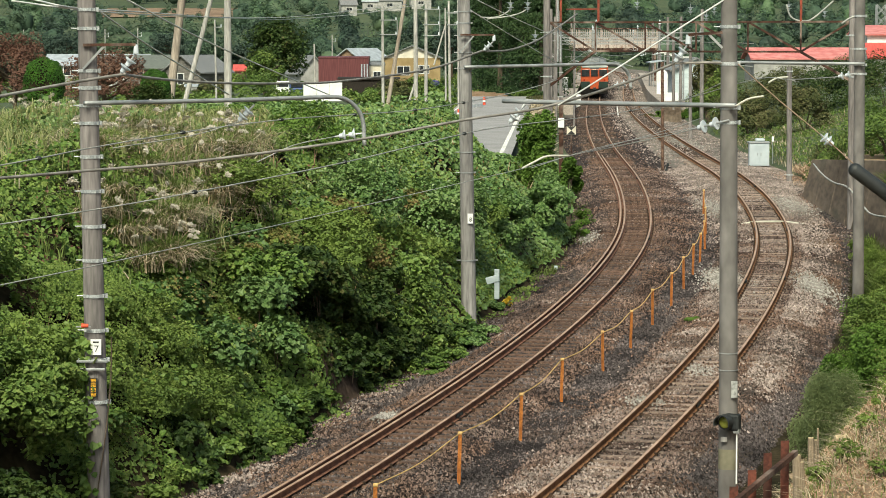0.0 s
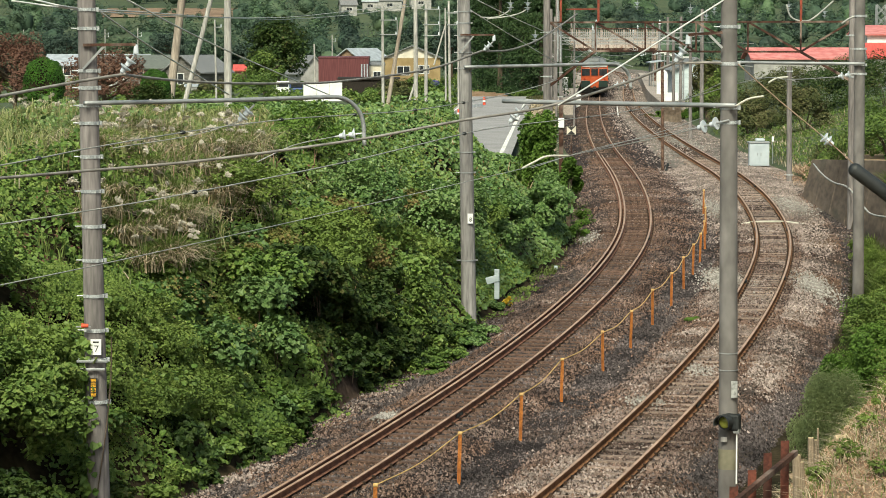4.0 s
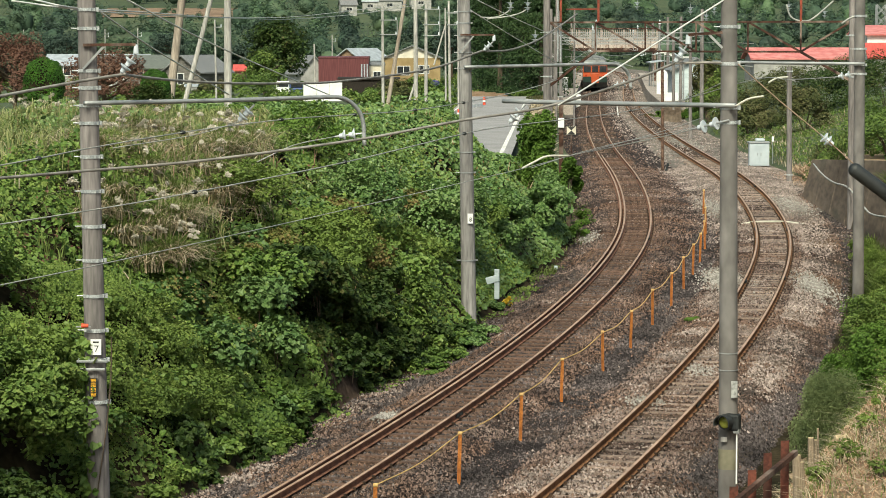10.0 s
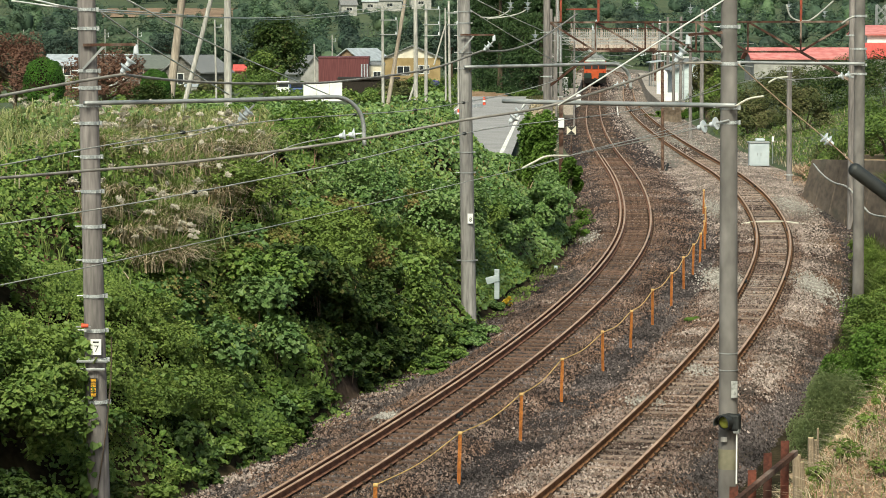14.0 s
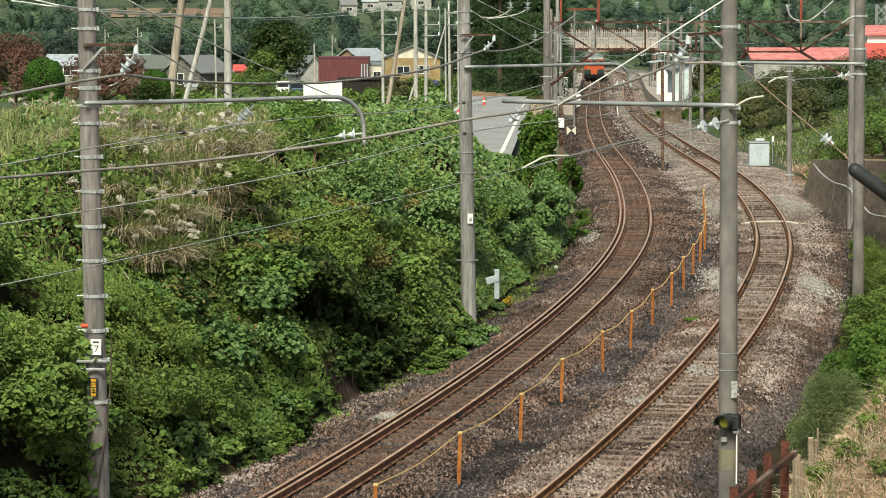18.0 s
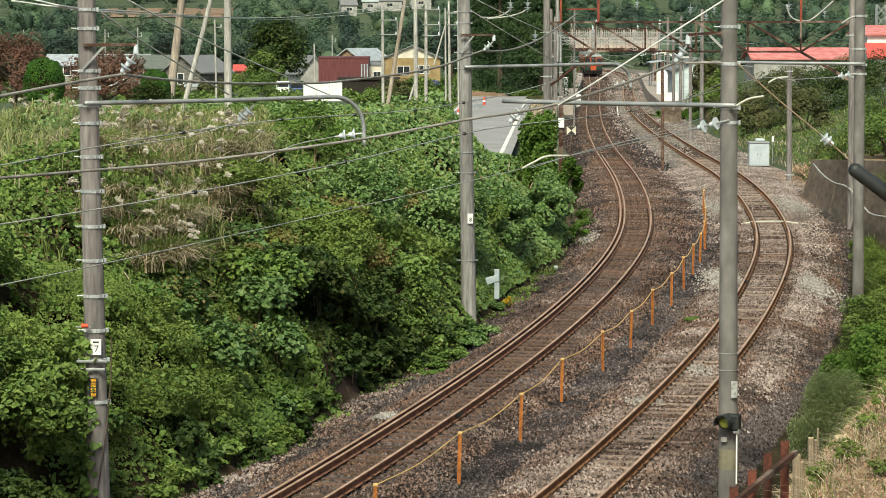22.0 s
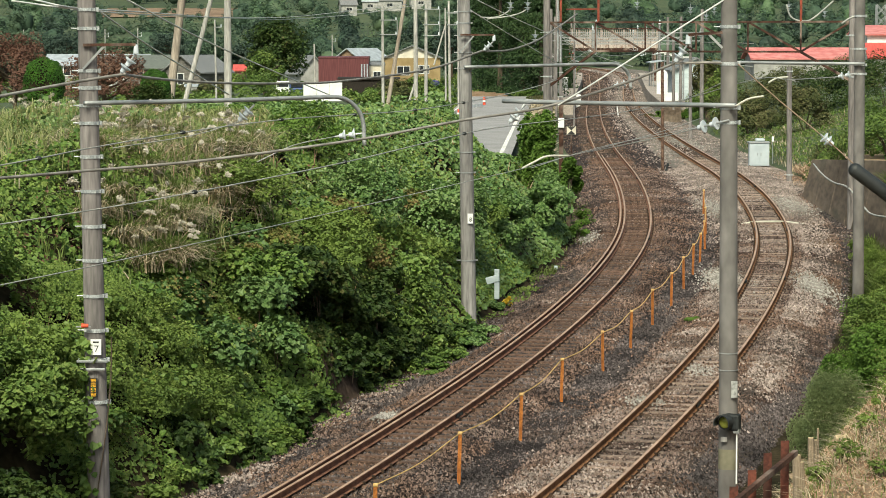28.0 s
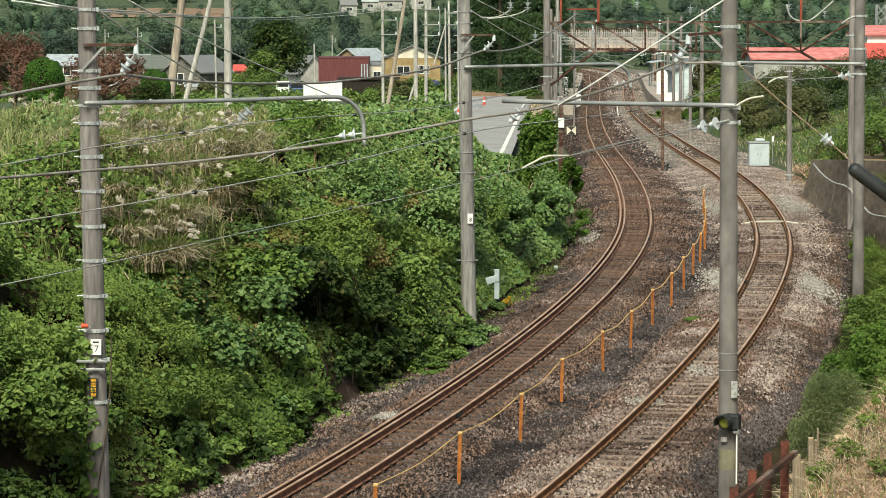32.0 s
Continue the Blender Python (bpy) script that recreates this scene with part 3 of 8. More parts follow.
railway_a = track("railway_track_1", track_a, "rusty narrow-gauge track with a guard rail on sleepers", True)
railway_b = track("railway_track_2", track_b, "rusty narrow-gauge track on half-buried sleepers", False)
fishplates(railway_a, track_a, [(59.6, 0.566), (97.5, 0.566), (84.7, -0.566), (84.0, 0.566), (126, 0.566), (71.5, -0.566)])
fishplates(railway_b, track_b, [(85.2, 0.566), (84.4, -0.566), (120.5, 0.566), (61.0, 0.566), (100.5, 0.566), (100.8, -0.566)])


# ---- overhead line poles ----
def band(bm, place, r, h=0.075, linked=True):
    rod(bm, (place[0], place[1], place[2] - h * 0.4), (place[0], place[1], place[2] + h * 0.4), r, sides=20)
    for k in range(5 if linked else 0):
        a = -2.6 + 0.52 * k
        box(bm, (place[0] + r * math.cos(a) - 0.014, place[1] + r * math.sin(a) - 0.014, place[2] - h * 0.38), (place[0] + r * math.cos(a) + 0.014, place[1] + r * math.sin(a) + 0.014, place[2] + h * 0.38))
    box(bm, (place[0] + r - 0.01, place[1] - 0.02, place[2] - h / 2), (place[0] + r + 0.04, place[1] + 0.02, place[2] + h / 2))
    rod(bm, (place[0] - r - 0.11, place[1], place[2]), (place[0] - r + 0.01, place[1], place[2]), 0.012, sides=6)
    return bm


def pole(name, foot, head, r1, r2, label, bands=(), group="overhead line poles", category="pole", material=None, sides=28, rings=()):
    """A tapered concrete pole from foot to head, with steel bands at shares of its length."""
    foot, head = Vector(foot), Vector(head)
    root = thing(name, foot, label, category, group)
    bm = bmesh.new()
    rod(bm, (0, 0, -1.0), head - foot, r1, r2, sides)
    part("shaft", bm, material or M_CONCRETE, root, smooth=True)
    for t in bands:
        q = (head - foot) * t
        part("band", band(bmesh.new(), q, r1 + (r2 - r1) * t + 0.012, 0.045 if material is M_CONCRETE_GREY else 0.075, material is None), M_GALV if material is M_CONCRETE_GREY else M_ZINC, root, "galvanised steel band")
    for t in rings:
        q = (head - foot) * t
        part("ring", rod(bmesh.new(), q, q + Vector((0, 0, 0.02)), r1 + (r2 - r1) * t + 0.006, sides=24), M_GALV, root, "thin steel ring")
    return root


pole_front_left = pole("catenary_pole", (-6.11, 50.00, -3.36), (-6.31, 50.00, 8.00), 0.21, 0.155, "weathered concrete overhead-line pole with steel bands in the creepers",
                       [(1010 - v) / 1130 for v in (707, 632, 580, 519, 456, 396, 334, 273, 214, 183, 152, 122, 48, 15)])
pole_mid_left = pole("catenary_pole", (0.73, 77.00, -1.65), (0.55, 77.00, 8.39), 0.215, 0.155, "weathered concrete overhead-line pole at the foot of the bank",
                     [(572 - v) / 652 for v in (460, 304, 268, 120, 92, 62, 40, 20)], material=M_CONCRETE_GREY)
pole_front_right = pole("catenary_pole", (5.10, 50.00, -2.70), (5.04, 50.00, 8.00), 0.18, 0.14, "smooth grey concrete overhead-line pole beside the ballast",
                        [(945 - v) / 1065 for v in (187, 213, 110, 45)], material=M_CONCRETE_SMOOTH, rings=[(945 - v) / 1065 for v in (652, 622)])
pole_mid_right = pole("catenary_pole", (11.81, 80.00, -1.95), (11.76, 80.00, 8.48), 0.165, 0.145, "grey concrete overhead-line pole with clamps beside the retaining wall",
                      [(572 - v) / 652 for v in (130, 114, 86, 28)], material=M_CONCRETE_SMOOTH)


# ---- green growth: helpers ----
def lumps(x, y):
    """How far the growth stands over the ground: mounds and hollows."""
    a = 0.5 + 0.5 * grain(x, y, 1.15, 1.0)
    b = np.maximum(0, grain(x, y, 2.9, 2.0))
    c = grain(x, y, 0.5, 3.0)
    return (0.2 + 0.6 * a * a + 0.8 * b + 0.22 * c) * (1 - 0.55 * ramp(x, -0.5, 2.0) * ramp(y, 84, 96)) * (1 - 0.45 * ramp(y, 86, 100) * (1 - ramp(x, -5, -1.5)))


def hollow(x, y):
    """Where the growth opens into dark gaps."""
    return ((grain(x, y, 0.62, 7.0) + 0.5 * grain(x, y, 0.27, 8.0)) > 0.5) & (y < 88)


def on_bank(n, y0, y1, d0, d1, seed, power=1.0):
    g = np.random.default_rng(seed)
    y = y0 * (y1 / y0) ** g.random(n)
    d = d0 + (d1 - d0) * g.random(n) ** power
    return foot_left(y) - d, y, g


def blanket(name, n, y0, y1, d0, d1, size, material, seed, label, power=1.0, keep=None, lift=0.0, category="creeper", round_leaf=False, floor=0.06):
    x, y, g = on_bank(n, y0, y1, d0, d1, seed, power)
    if keep is not None:
        k = keep(x, y, g)
        x, y = x[k], y[k]
    pit = ((x + 7.3) / 1.0) ** 2 + ((y - 48.6) / 2.6) ** 2 < g.uniform(0.6, 1.4, len(x))
    pit |= (x < -6.2) & (y < 49.4) & (g.random(len(x)) < 0.9)
    x, y = x[~pit], y[~pit]
    d = foot_left(y) - x
    h = lumps(x, y) * np.clip(0.22 + d * 0.5, floor, 1)
    z = land(x, y) + h * np.where(hollow(x, y), 0.3 * g.random(len(x)), 1 - 0.6 * g.random(len(x)) ** 2.5) + lift
    eps = 0.15
    sx = (land(x + eps, y) + lumps(x + eps, y) - land(x - eps, y) - lumps(x - eps, y)) / (2 * eps)
    sy = (land(x, y + eps) + lumps(x, y + eps) - land(x, y - eps) - lumps(x, y - eps)) / (2 * eps)
    up = np.stack([-sx * 0.8, -sy * 0.8 - 0.2, np.ones_like(x)], -1)
    return tagged(leaves(name, np.stack([x, y, z], -1), up, size * (0.85 + 0.006 * np.maximum(y - 50, 0)), material, seed=seed, spread=0.36, broad=round_leaf, wide=1.0 if round_leaf else 0.8), label, category, kind="stuff")


def crown_points(n, radii, clumps, seed, tight=0.34, low=-0.6):
    """Leaf places in clumps on the outside of an uneven rounded mass, with the ways that they face."""
    g = np.random.default_rng(seed)
    c = unit(g.normal(0, 1, (clumps, 3)))
    c[:, 2] = np.where(c[:, 2] < low, -c[:, 2], c[:, 2])
    c *= g.uniform(0.5, 0.95, clumps)[:, None]
    k = g.integers(0, clumps, n)
    o = unit(g.normal(0, 1, (n, 3))) * (g.uniform(0.5, 1, n) ** 0.5)[:, None] * (tight * g.uniform(0.6, 1.3, clumps)[k])[:, None]
    q = (c[k] + o) * np.array(radii)
    return q, unit(o * 0.8 + c[k] * 0.5 + [0, 0, 0.6])


def shrub(name, place, radii, n, size, material, label, seed, group="", category="shrub", clumps=26, tight=0.34, stems=5, turn=0, wide=0.8, broad=False, low=-0.6, depth=0.2, thick=0.035, small=False):
    """A bush: a few stems that spread from the foot, and leaves in clumps."""
    root = thing(name, place, label, category, group, turn=turn)
    g = random.Random(seed)
    for k in range(stems):
        bm = bmesh.new()
        a = g.uniform(0, 6.28)
        tip = (radii[0] * 0.6 * math.cos(a), radii[1] * 0.6 * math.sin(a), radii[2] * g.uniform(0.9, 1.4))
        tube(bm, [(0.05 * math.cos(a), 0.05 * math.sin(a), -depth), (tip[0] * 0.35, tip[1] * 0.35, tip[2] * 0.5), tip], thick, 5, 3, thick * 0.3)
        part("stem", bm, M_BARK, root, "thin brown stem")
    q, up = crown_points(n, radii, clumps, seed, tight, low)
    leaves("foliage", q + [0, 0, radii[2] * 0.85], up, size, material, root, seed=seed, spread=0.34, wide=wide, broad=broad, small=small)
    return root


def tree(name, place, height, radii, n, size, material, label, seed, group="", clumps=40, trunk=0.18, category="tree", tight=0.3, lift=0.62, small=False):
    root = thing(name, place, label, category, group)
    g = random.Random(seed)
    bm = bmesh.new()
    tube(bm, [(0, 0, -0.4), (g.uniform(-0.1, 0.1), 0, height * 0.35), (g.uniform(-0.2, 0.2), 0.1, height * 0.85)], trunk, 8, 4, trunk * 0.3)
    for k in range(7):
        a, h = g.uniform(0, 6.28), height * g.uniform(0.35, 0.75)
        tube(bm, [(0, 0, h), (radii[0] * 0.4 * math.cos(a), radii[1] * 0.4 * math.sin(a), h + height * 0.08),
                  (radii[0] * 0.75 * math.cos(a), radii[1] * 0.75 * math.sin(a), h + height * 0.2)], trunk * 0.4, 5, 3, trunk * 0.1)
    part("trunk", bm, M_BARK, root, "brown trunk with spreading limbs")
    q, up = crown_points(n, radii, clumps, seed, tight)
    leaves("crown", q + [0, 0, height * lift], up, size, material, root, seed=seed, spread=0.5, small=small)
    return root


# ---- the overgrown bank ----
def near_bushes(x, y):
    """The stretch of bank where small-leaved bushes outgrow the creeper."""
    d = foot_left(y) - x
    return ramp(y, 51, 52.5) * (1 - ramp(y, 57, 59)) * ramp(d, 0.6, 1.1) * (1 - ramp(d, 2.8, 3.4))


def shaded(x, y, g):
    """The steep stretch where a dark evergreen bush stands over the creeper and leaf tones carry shade."""
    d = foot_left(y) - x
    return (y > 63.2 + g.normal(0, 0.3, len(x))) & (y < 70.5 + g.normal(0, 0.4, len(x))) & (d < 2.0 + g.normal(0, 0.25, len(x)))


def grassy(x, y, g):
    """Where tall grass takes over from the creeper, high on the bank."""
    return (x < -0.072 * y + g.normal(0, 0.3, len(x))) & (y > 61) & (g.random(len(x)) < 0.50)


def broad(x, y, g):
    return ~shaded(x, y, g) & ~grassy(x, y, g) & (wobble(x, y, 4.2, 1.0) + g.normal(0, 0.3, len(x)) - 0.9 * near_bushes(x, y) > 0.0)


def narrow(x, y, g):
    return ~shaded(x, y, g) & (wobble(x, y, 4.2, 1.0) + g.normal(0, 0.3, len(x)) - 0.9 * near_bushes(x, y) < 0.25) & ~((y > 63) & (y < 67) & (foot_left(y) - x < 1.3 + g.normal(0, 0.2, len(x))))


def dry(x, y, g):
    return (wobble(x, y, 3.3, 6.0) + g.normal(0, 0.3, len(x)) > 0.15)


kudzu = blanket("kudzu", 58000, 44, 84, -0.3, 8.5, 0.13, L_KUDZU, 21, "broad-leaved green kudzu creeper covering the bank", keep=broad, round_leaf=True)
blanket("undergrowth", 92000, 44, 90, -0.3, 8.5, 0.085, L_FINE, 23, "dense small-leaved green undergrowth on the bank", keep=narrow, category="undergrowth")
blanket("foot_growth", 20000, 46, 112, -0.75, 1.6, 0.085, L_FINE, 25, "low green growth along the foot of the bank", keep=lambda x, y, g: ~((y > 62.3) & (y < 65.2) & (x > foot_left(y) - 1.2)) & (wobble(x, y, 1.3, 4.0) + g.normal(0, 0.3, len(x)) > -0.1 + 0.5 * (1 - ramp(y, 56, 60))), category="undergrowth", floor=0.3)
blanket("kudzu_crest", 56000, 72, 135, -0.2, 24, 0.145, L_CREST, 22, "broad-leaved yellow-green kudzu creeper on top of the bank", 0.9,
        keep=lambda x, y, g: ~(grassy(x, y, g) & (y < 108)) & ~((y > 112) & (x > -1.6 + 0.04 * (y - 118)) & (x < 3.3 + 0.04 * (y - 118))), round_leaf=True)
blanket("kudzu_beyond", 15000, 128, 215, 5, 36, 0.16, L_CREST, 27, "low creeper over the ground behind the bank",
        keep=lambda x, y, g: (x < road_edge(y) - 5.2) & (x > -0.17 * y), round_leaf=True, lift=-0.1)
blanket("feathery_growth", 36000, 58, 104, 0.8, 9, 0.085, L_FINE, 26, "light feathery green growth among the creeper", keep=lambda x, y, g: ~shaded(x, y, g) & (wobble(x, y, 2.0, 11.0) + g.normal(0, 0.2, len(x)) > 0.0), lift=0.12, category="undergrowth")
blanket("soft_growth", 30000, 51.2, 58.5, 0.5, 3.4, 0.05, L_FINE, 37, "soft tiny-leaved green growth over the creeper", keep=lambda x, y, g: wobble(x, y, 0.8, 23.0) + g.normal(0, 0.35, len(x)) > -0.25, lift=0.16, category="undergrowth")
blanket("edge_creeper", 15000, 80, 112, -0.1, 6.5, 0.125, L_CREST, 29, "fresh green creeper on the shoulder of the bank", round_leaf=True)
blanket("trackside_kudzu", 4200, 56.5, 62.9, -0.1, 2.4, 0.145, L_SHRUB, 36, "large dark green creeper leaves beside the ballast", round_leaf=True, floor=0.3)
blanket("shade_toned_creeper", 6000, 63.2, 71, 0.1, 2.1, 0.13, L_DEEP, 28, "creeper on the steep part of the bank, toned dark for shade", round_leaf=True)
blanket("russet_creeper", 9000, 54, 92, 0.8, 9, 0.09, L_RUSSET, 30, "russet autumn leaves scattered in the creeper", keep=lambda x, y, g: grain(x, y, 0.55, 31.0) + 0.5 * grain(x, y, 2.1, 32.0) + g.normal(0, 0.15, len(x)) > 0.72, lift=0.1, category="creeper")
blanket("reddish_vines", 14000, 46, 110, 1.5, 14, 0.10, L_VINE, 24, "reddish autumn vines among the creeper", keep=dry, lift=0.05, category="vines")


def tufts(name, n, y0, y1, d0, d1, length, width, material, seed, label, keep=None, lift=0.3, lean=0.5):
    x, y, g = on_bank(n, y0, y1, d0, d1, seed)
    if keep is not None:
        k = keep(x, y, g)
        x, y = x[k], y[k]
    z = land(x, y) + lumps(x, y) * 0.55 + lift
    return tagged(blades(name, np.stack([x, y, z], -1), length, width, material, lean=lean, seed=seed, droop=0.4, wind=(0.1, 0, 0)), label, "grass", kind="stuff")


def west(x, y, g):
    return (x < -0.06 * y) & (wobble(x, y, 1.6, 3.0) + g.normal(0, 0.25, len(x)) > 0.3)


tufts("dry_grass", 7000, 58, 84, 3.0, 9, 0.8, 0.026, L_STRAW, 31, "pale dry grass arching over the creeper", west, lean=1.1)
tufts("green_grass", 15000, 56, 108, 2.5, 17, 0.8, 0.026, L_GRASS, 32, "long green grass blades between the creepers", west, lean=0.9)
tufts("pale_grass", 15000, 60, 110, 2.5, 18, 0.85, 0.024, L_PALE_GRASS, 33, "tall pale green grass arching on the upper bank", lambda x, y, g: (x < -0.072 * y + 0.9 * ramp(y, 67, 72)) & (wobble(x, y, 1.2, 13.0) + g.normal(0, 0.3, len(x)) > 0.0), lean=0.8)
tufts("brown_grass", 6000, 62, 100, 3.5, 15, 0.7, 0.024, L_CHIP, 34, "reddish-brown dead grass among the green", lambda x, y, g: (x < -0.072 * y + 1.0 * ramp(y, 67, 72)) & (x > -0.125 * y) & (wobble(x, y, 1.5, 17.0) + g.normal(0, 0.2, len(x)) > 0.35), lean=0.8)


tufts("edge_grass", 2600, 88, 116, -0.75, 0.25, 0.42, 0.03, L_GRASS, 35, "soft green grass along the edge of the ballast", lambda x, y, g: wobble(x, y, 1.4, 19.0) + g.normal(0, 0.3, len(x)) > -0.1, lift=-0.15, lean=0.7)


def pampas(place, seed):
    g = np.random.default_rng(seed)
    root = thing("pampas_grass", place, "clump of pampas grass with pale feathery plumes", "grass", "pampas clumps on the bank")
    r = np.column_stack([g.normal(0, 0.15, 300), g.normal(0, 0.15, 300), np.zeros(300)])
    blades("blades", r[:150], 1.05, 0.018, L_GRASS, root, "green blades", lean=0.6, seed=seed, droop=0.3, wind=(0.1, 0, 0))
    blades("dry_blades", r[150:], 1.0, 0.028, L_STRAW, root, "dry straw-coloured blades", lean=0.65, seed=seed + 1, droop=0.55, wind=(0.12, 0, 0))
    for k in range(3):
        a, h = g.uniform(0, 6.28), g.uniform(0.7, 1.0)
        tip = np.array([0.34 * math.cos(a) + 0.15, 0.32 * math.sin(a), h])
        part("stalk", tube(bmesh.new(), [(0, 0, 0), tip * 0.5 + [-0.04, 0, 0.06], tip * 0.95], 0.006, 4, 3), L_STRAW, root, "thin dry stalk")
        way = unit(np.array([0.9 * math.cos(a) + 0.5, 0.9 * math.sin(a), 0.5]))
        n = 110
        t = g.random(n)
        pts = tip * 0.95 + way * (0.26 * t)[:, None] + np.array([0, 0, -0.14]) * (t ** 2)[:, None] + g.normal(0, 0.017, (n, 3)) * (0.35 + 1.1 * np.sin(t * 2.9))[:, None]
        leaves("plume", pts, np.tile(way * 0.4 + [0, -0.5, 0.6], (n, 1)), 0.06, L_PLUME, root, "pale feathery plume", seed=seed + k, wide=0.5, spread=0.4, small=True)
    return root


kinds = [pampas((0, -30, 0), 40 + k) for k in range(4)]
g = random.Random(5)
for made in range(60):
    y = g.uniform(60, 77) if made < 46 else g.uniform(86, 112)
    x = y * (g.uniform(-0.128, -0.066 - 0.0022 * max(0, 74 - y)) if made < 46 else g.uniform(-0.160, -0.130))
    m = pose(x, y, float(land(x, y) + 0.72 * lumps(x, y)) + 0.05, 0, 0, g.uniform(0, 360))
    if made < 4:
        kinds[made].matrix_world = m
    else:
        copy_thing(kinds[made % 4], m)


def bank_shrub(y, dx, radii, n, size, material, label, seed, up=0.0, **kw):
    """A shrub on the left bank, dx metres in from its foot."""
    x = float(foot_left(y)) - dx
    return shrub("shrub", (x, y, float(land(x, y)) + up), radii, n, size, material, label, seed, "shrubs on the bank", **kw)


bank_shrub(50.0, 2.3, (1.4, 1.2, 1.1), 5000, 0.12, L_SHRUB, "dark shrub smothered in creeper", 56)
bank_shrub(47.6, 3.6, (1.3, 1.2, 1.0), 5000, 0.12, L_SHRUB, "dark shrub with deep hollows", 57)
bank_shrub(53.5, 4.3, (1.2, 1.2, 0.8), 3500, 0.10, L_KUDZU, "low shrub wrapped in green creeper", 58)
bank_shrub(71.0, 2.6, (1.2, 1.4, 0.8), 5000, 0.085, L_FINE, "green shrub behind the overhead-line pole", 59)
bank_shrub(76.0, 3.0, (1.5, 1.8, 1.0), 6000, 0.10, L_CREST, "low green shrub on the slope", 60)
bank_shrub(82.0, 1.6, (1.4, 2.0, 1.2), 6500, 0.11, L_CREST, "green shrub beside the ballast", 61, broad=True)
bank_shrub(90.0, 0.9, (0.9, 2.4, 0.9), 6000, 0.12, L_CREST, "green shrub beside the ballast", 62, broad=True)
bank_shrub(99.0, 0.8, (0.8, 2.6, 0.8), 5500, 0.12, L_CREST, "green shrub beside the ballast", 63, broad=True)
bank_shrub(68.5, 4.2, (1.2, 1.2, 0.8), 3500, 0.085, L_FINE, "low yellow-green shrub among the grass", 64)
bank_shrub(80.0, 5.2, (1.3, 1.4, 0.8), 3500, 0.09, L_BRIGHT, "low yellow-green shrub on the bank", 65)
shrub("shrub", (4.7, 105.4, 0.2), (0.5, 0.7, 0.75), 4200, 0.12, L_BRIGHT, "bush hung with bright green creeper", 68, "shrubs on the bank", depth=1.2)
bank_shrub(106.0, 0.7, (0.7, 2.0, 0.8), 5000, 0.12, L_CREST, "green shrub beside the ballast", 66)
# mounds of creeper over stumps and bushes, in several kinds of leaf
g = random.Random(31)
# deep leaf: a dark bush's own green, with shade put into its tones
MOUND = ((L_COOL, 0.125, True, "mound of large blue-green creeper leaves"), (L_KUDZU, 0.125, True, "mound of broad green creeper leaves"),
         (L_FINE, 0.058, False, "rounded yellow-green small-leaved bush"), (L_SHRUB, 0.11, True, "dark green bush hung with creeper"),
         (L_VINE, 0.09, False, "bush with yellowing and brownish leaves"), (L_DEEP, 0.12, True, "deep green bush, its leaves toned darker for shade"))


def mound(y, d, r, h, kind, seed, up=0.0):
    m, s, b, lab = MOUND[kind]
    root = bank_shrub(y, d, (r, r, h), int((520 if b else 2400) * r * (r + h) * (0.15 / s if b else 1)) + 250, s, m, lab, seed, up, broad=b, clumps=int(9 + 9 * r), tight=0.42, stems=2, thick=0.012, low=-0.2, wide=0.95 if b else 0.8)
    if kind != 5:
        q, out = crown_points(int(150 * r * (r + h)) + 30, (r * 1.05, r * 1.05, h * 1.08), int(8 + 6 * r), seed + 7, 0.5, -0.2)
        leaves("creeper", q + [0, 0, h * 0.85], out, 0.115 if not b else 0.07, (L_KUDZU, L_SHRUB, L_FINE)[seed % 3] if not b else (L_FINE, L_VINE, L_SHRUB)[seed % 3], root, "creeper growing through the bush", seed=seed + 7, spread=0.4, broad=not b, wide=0.95)


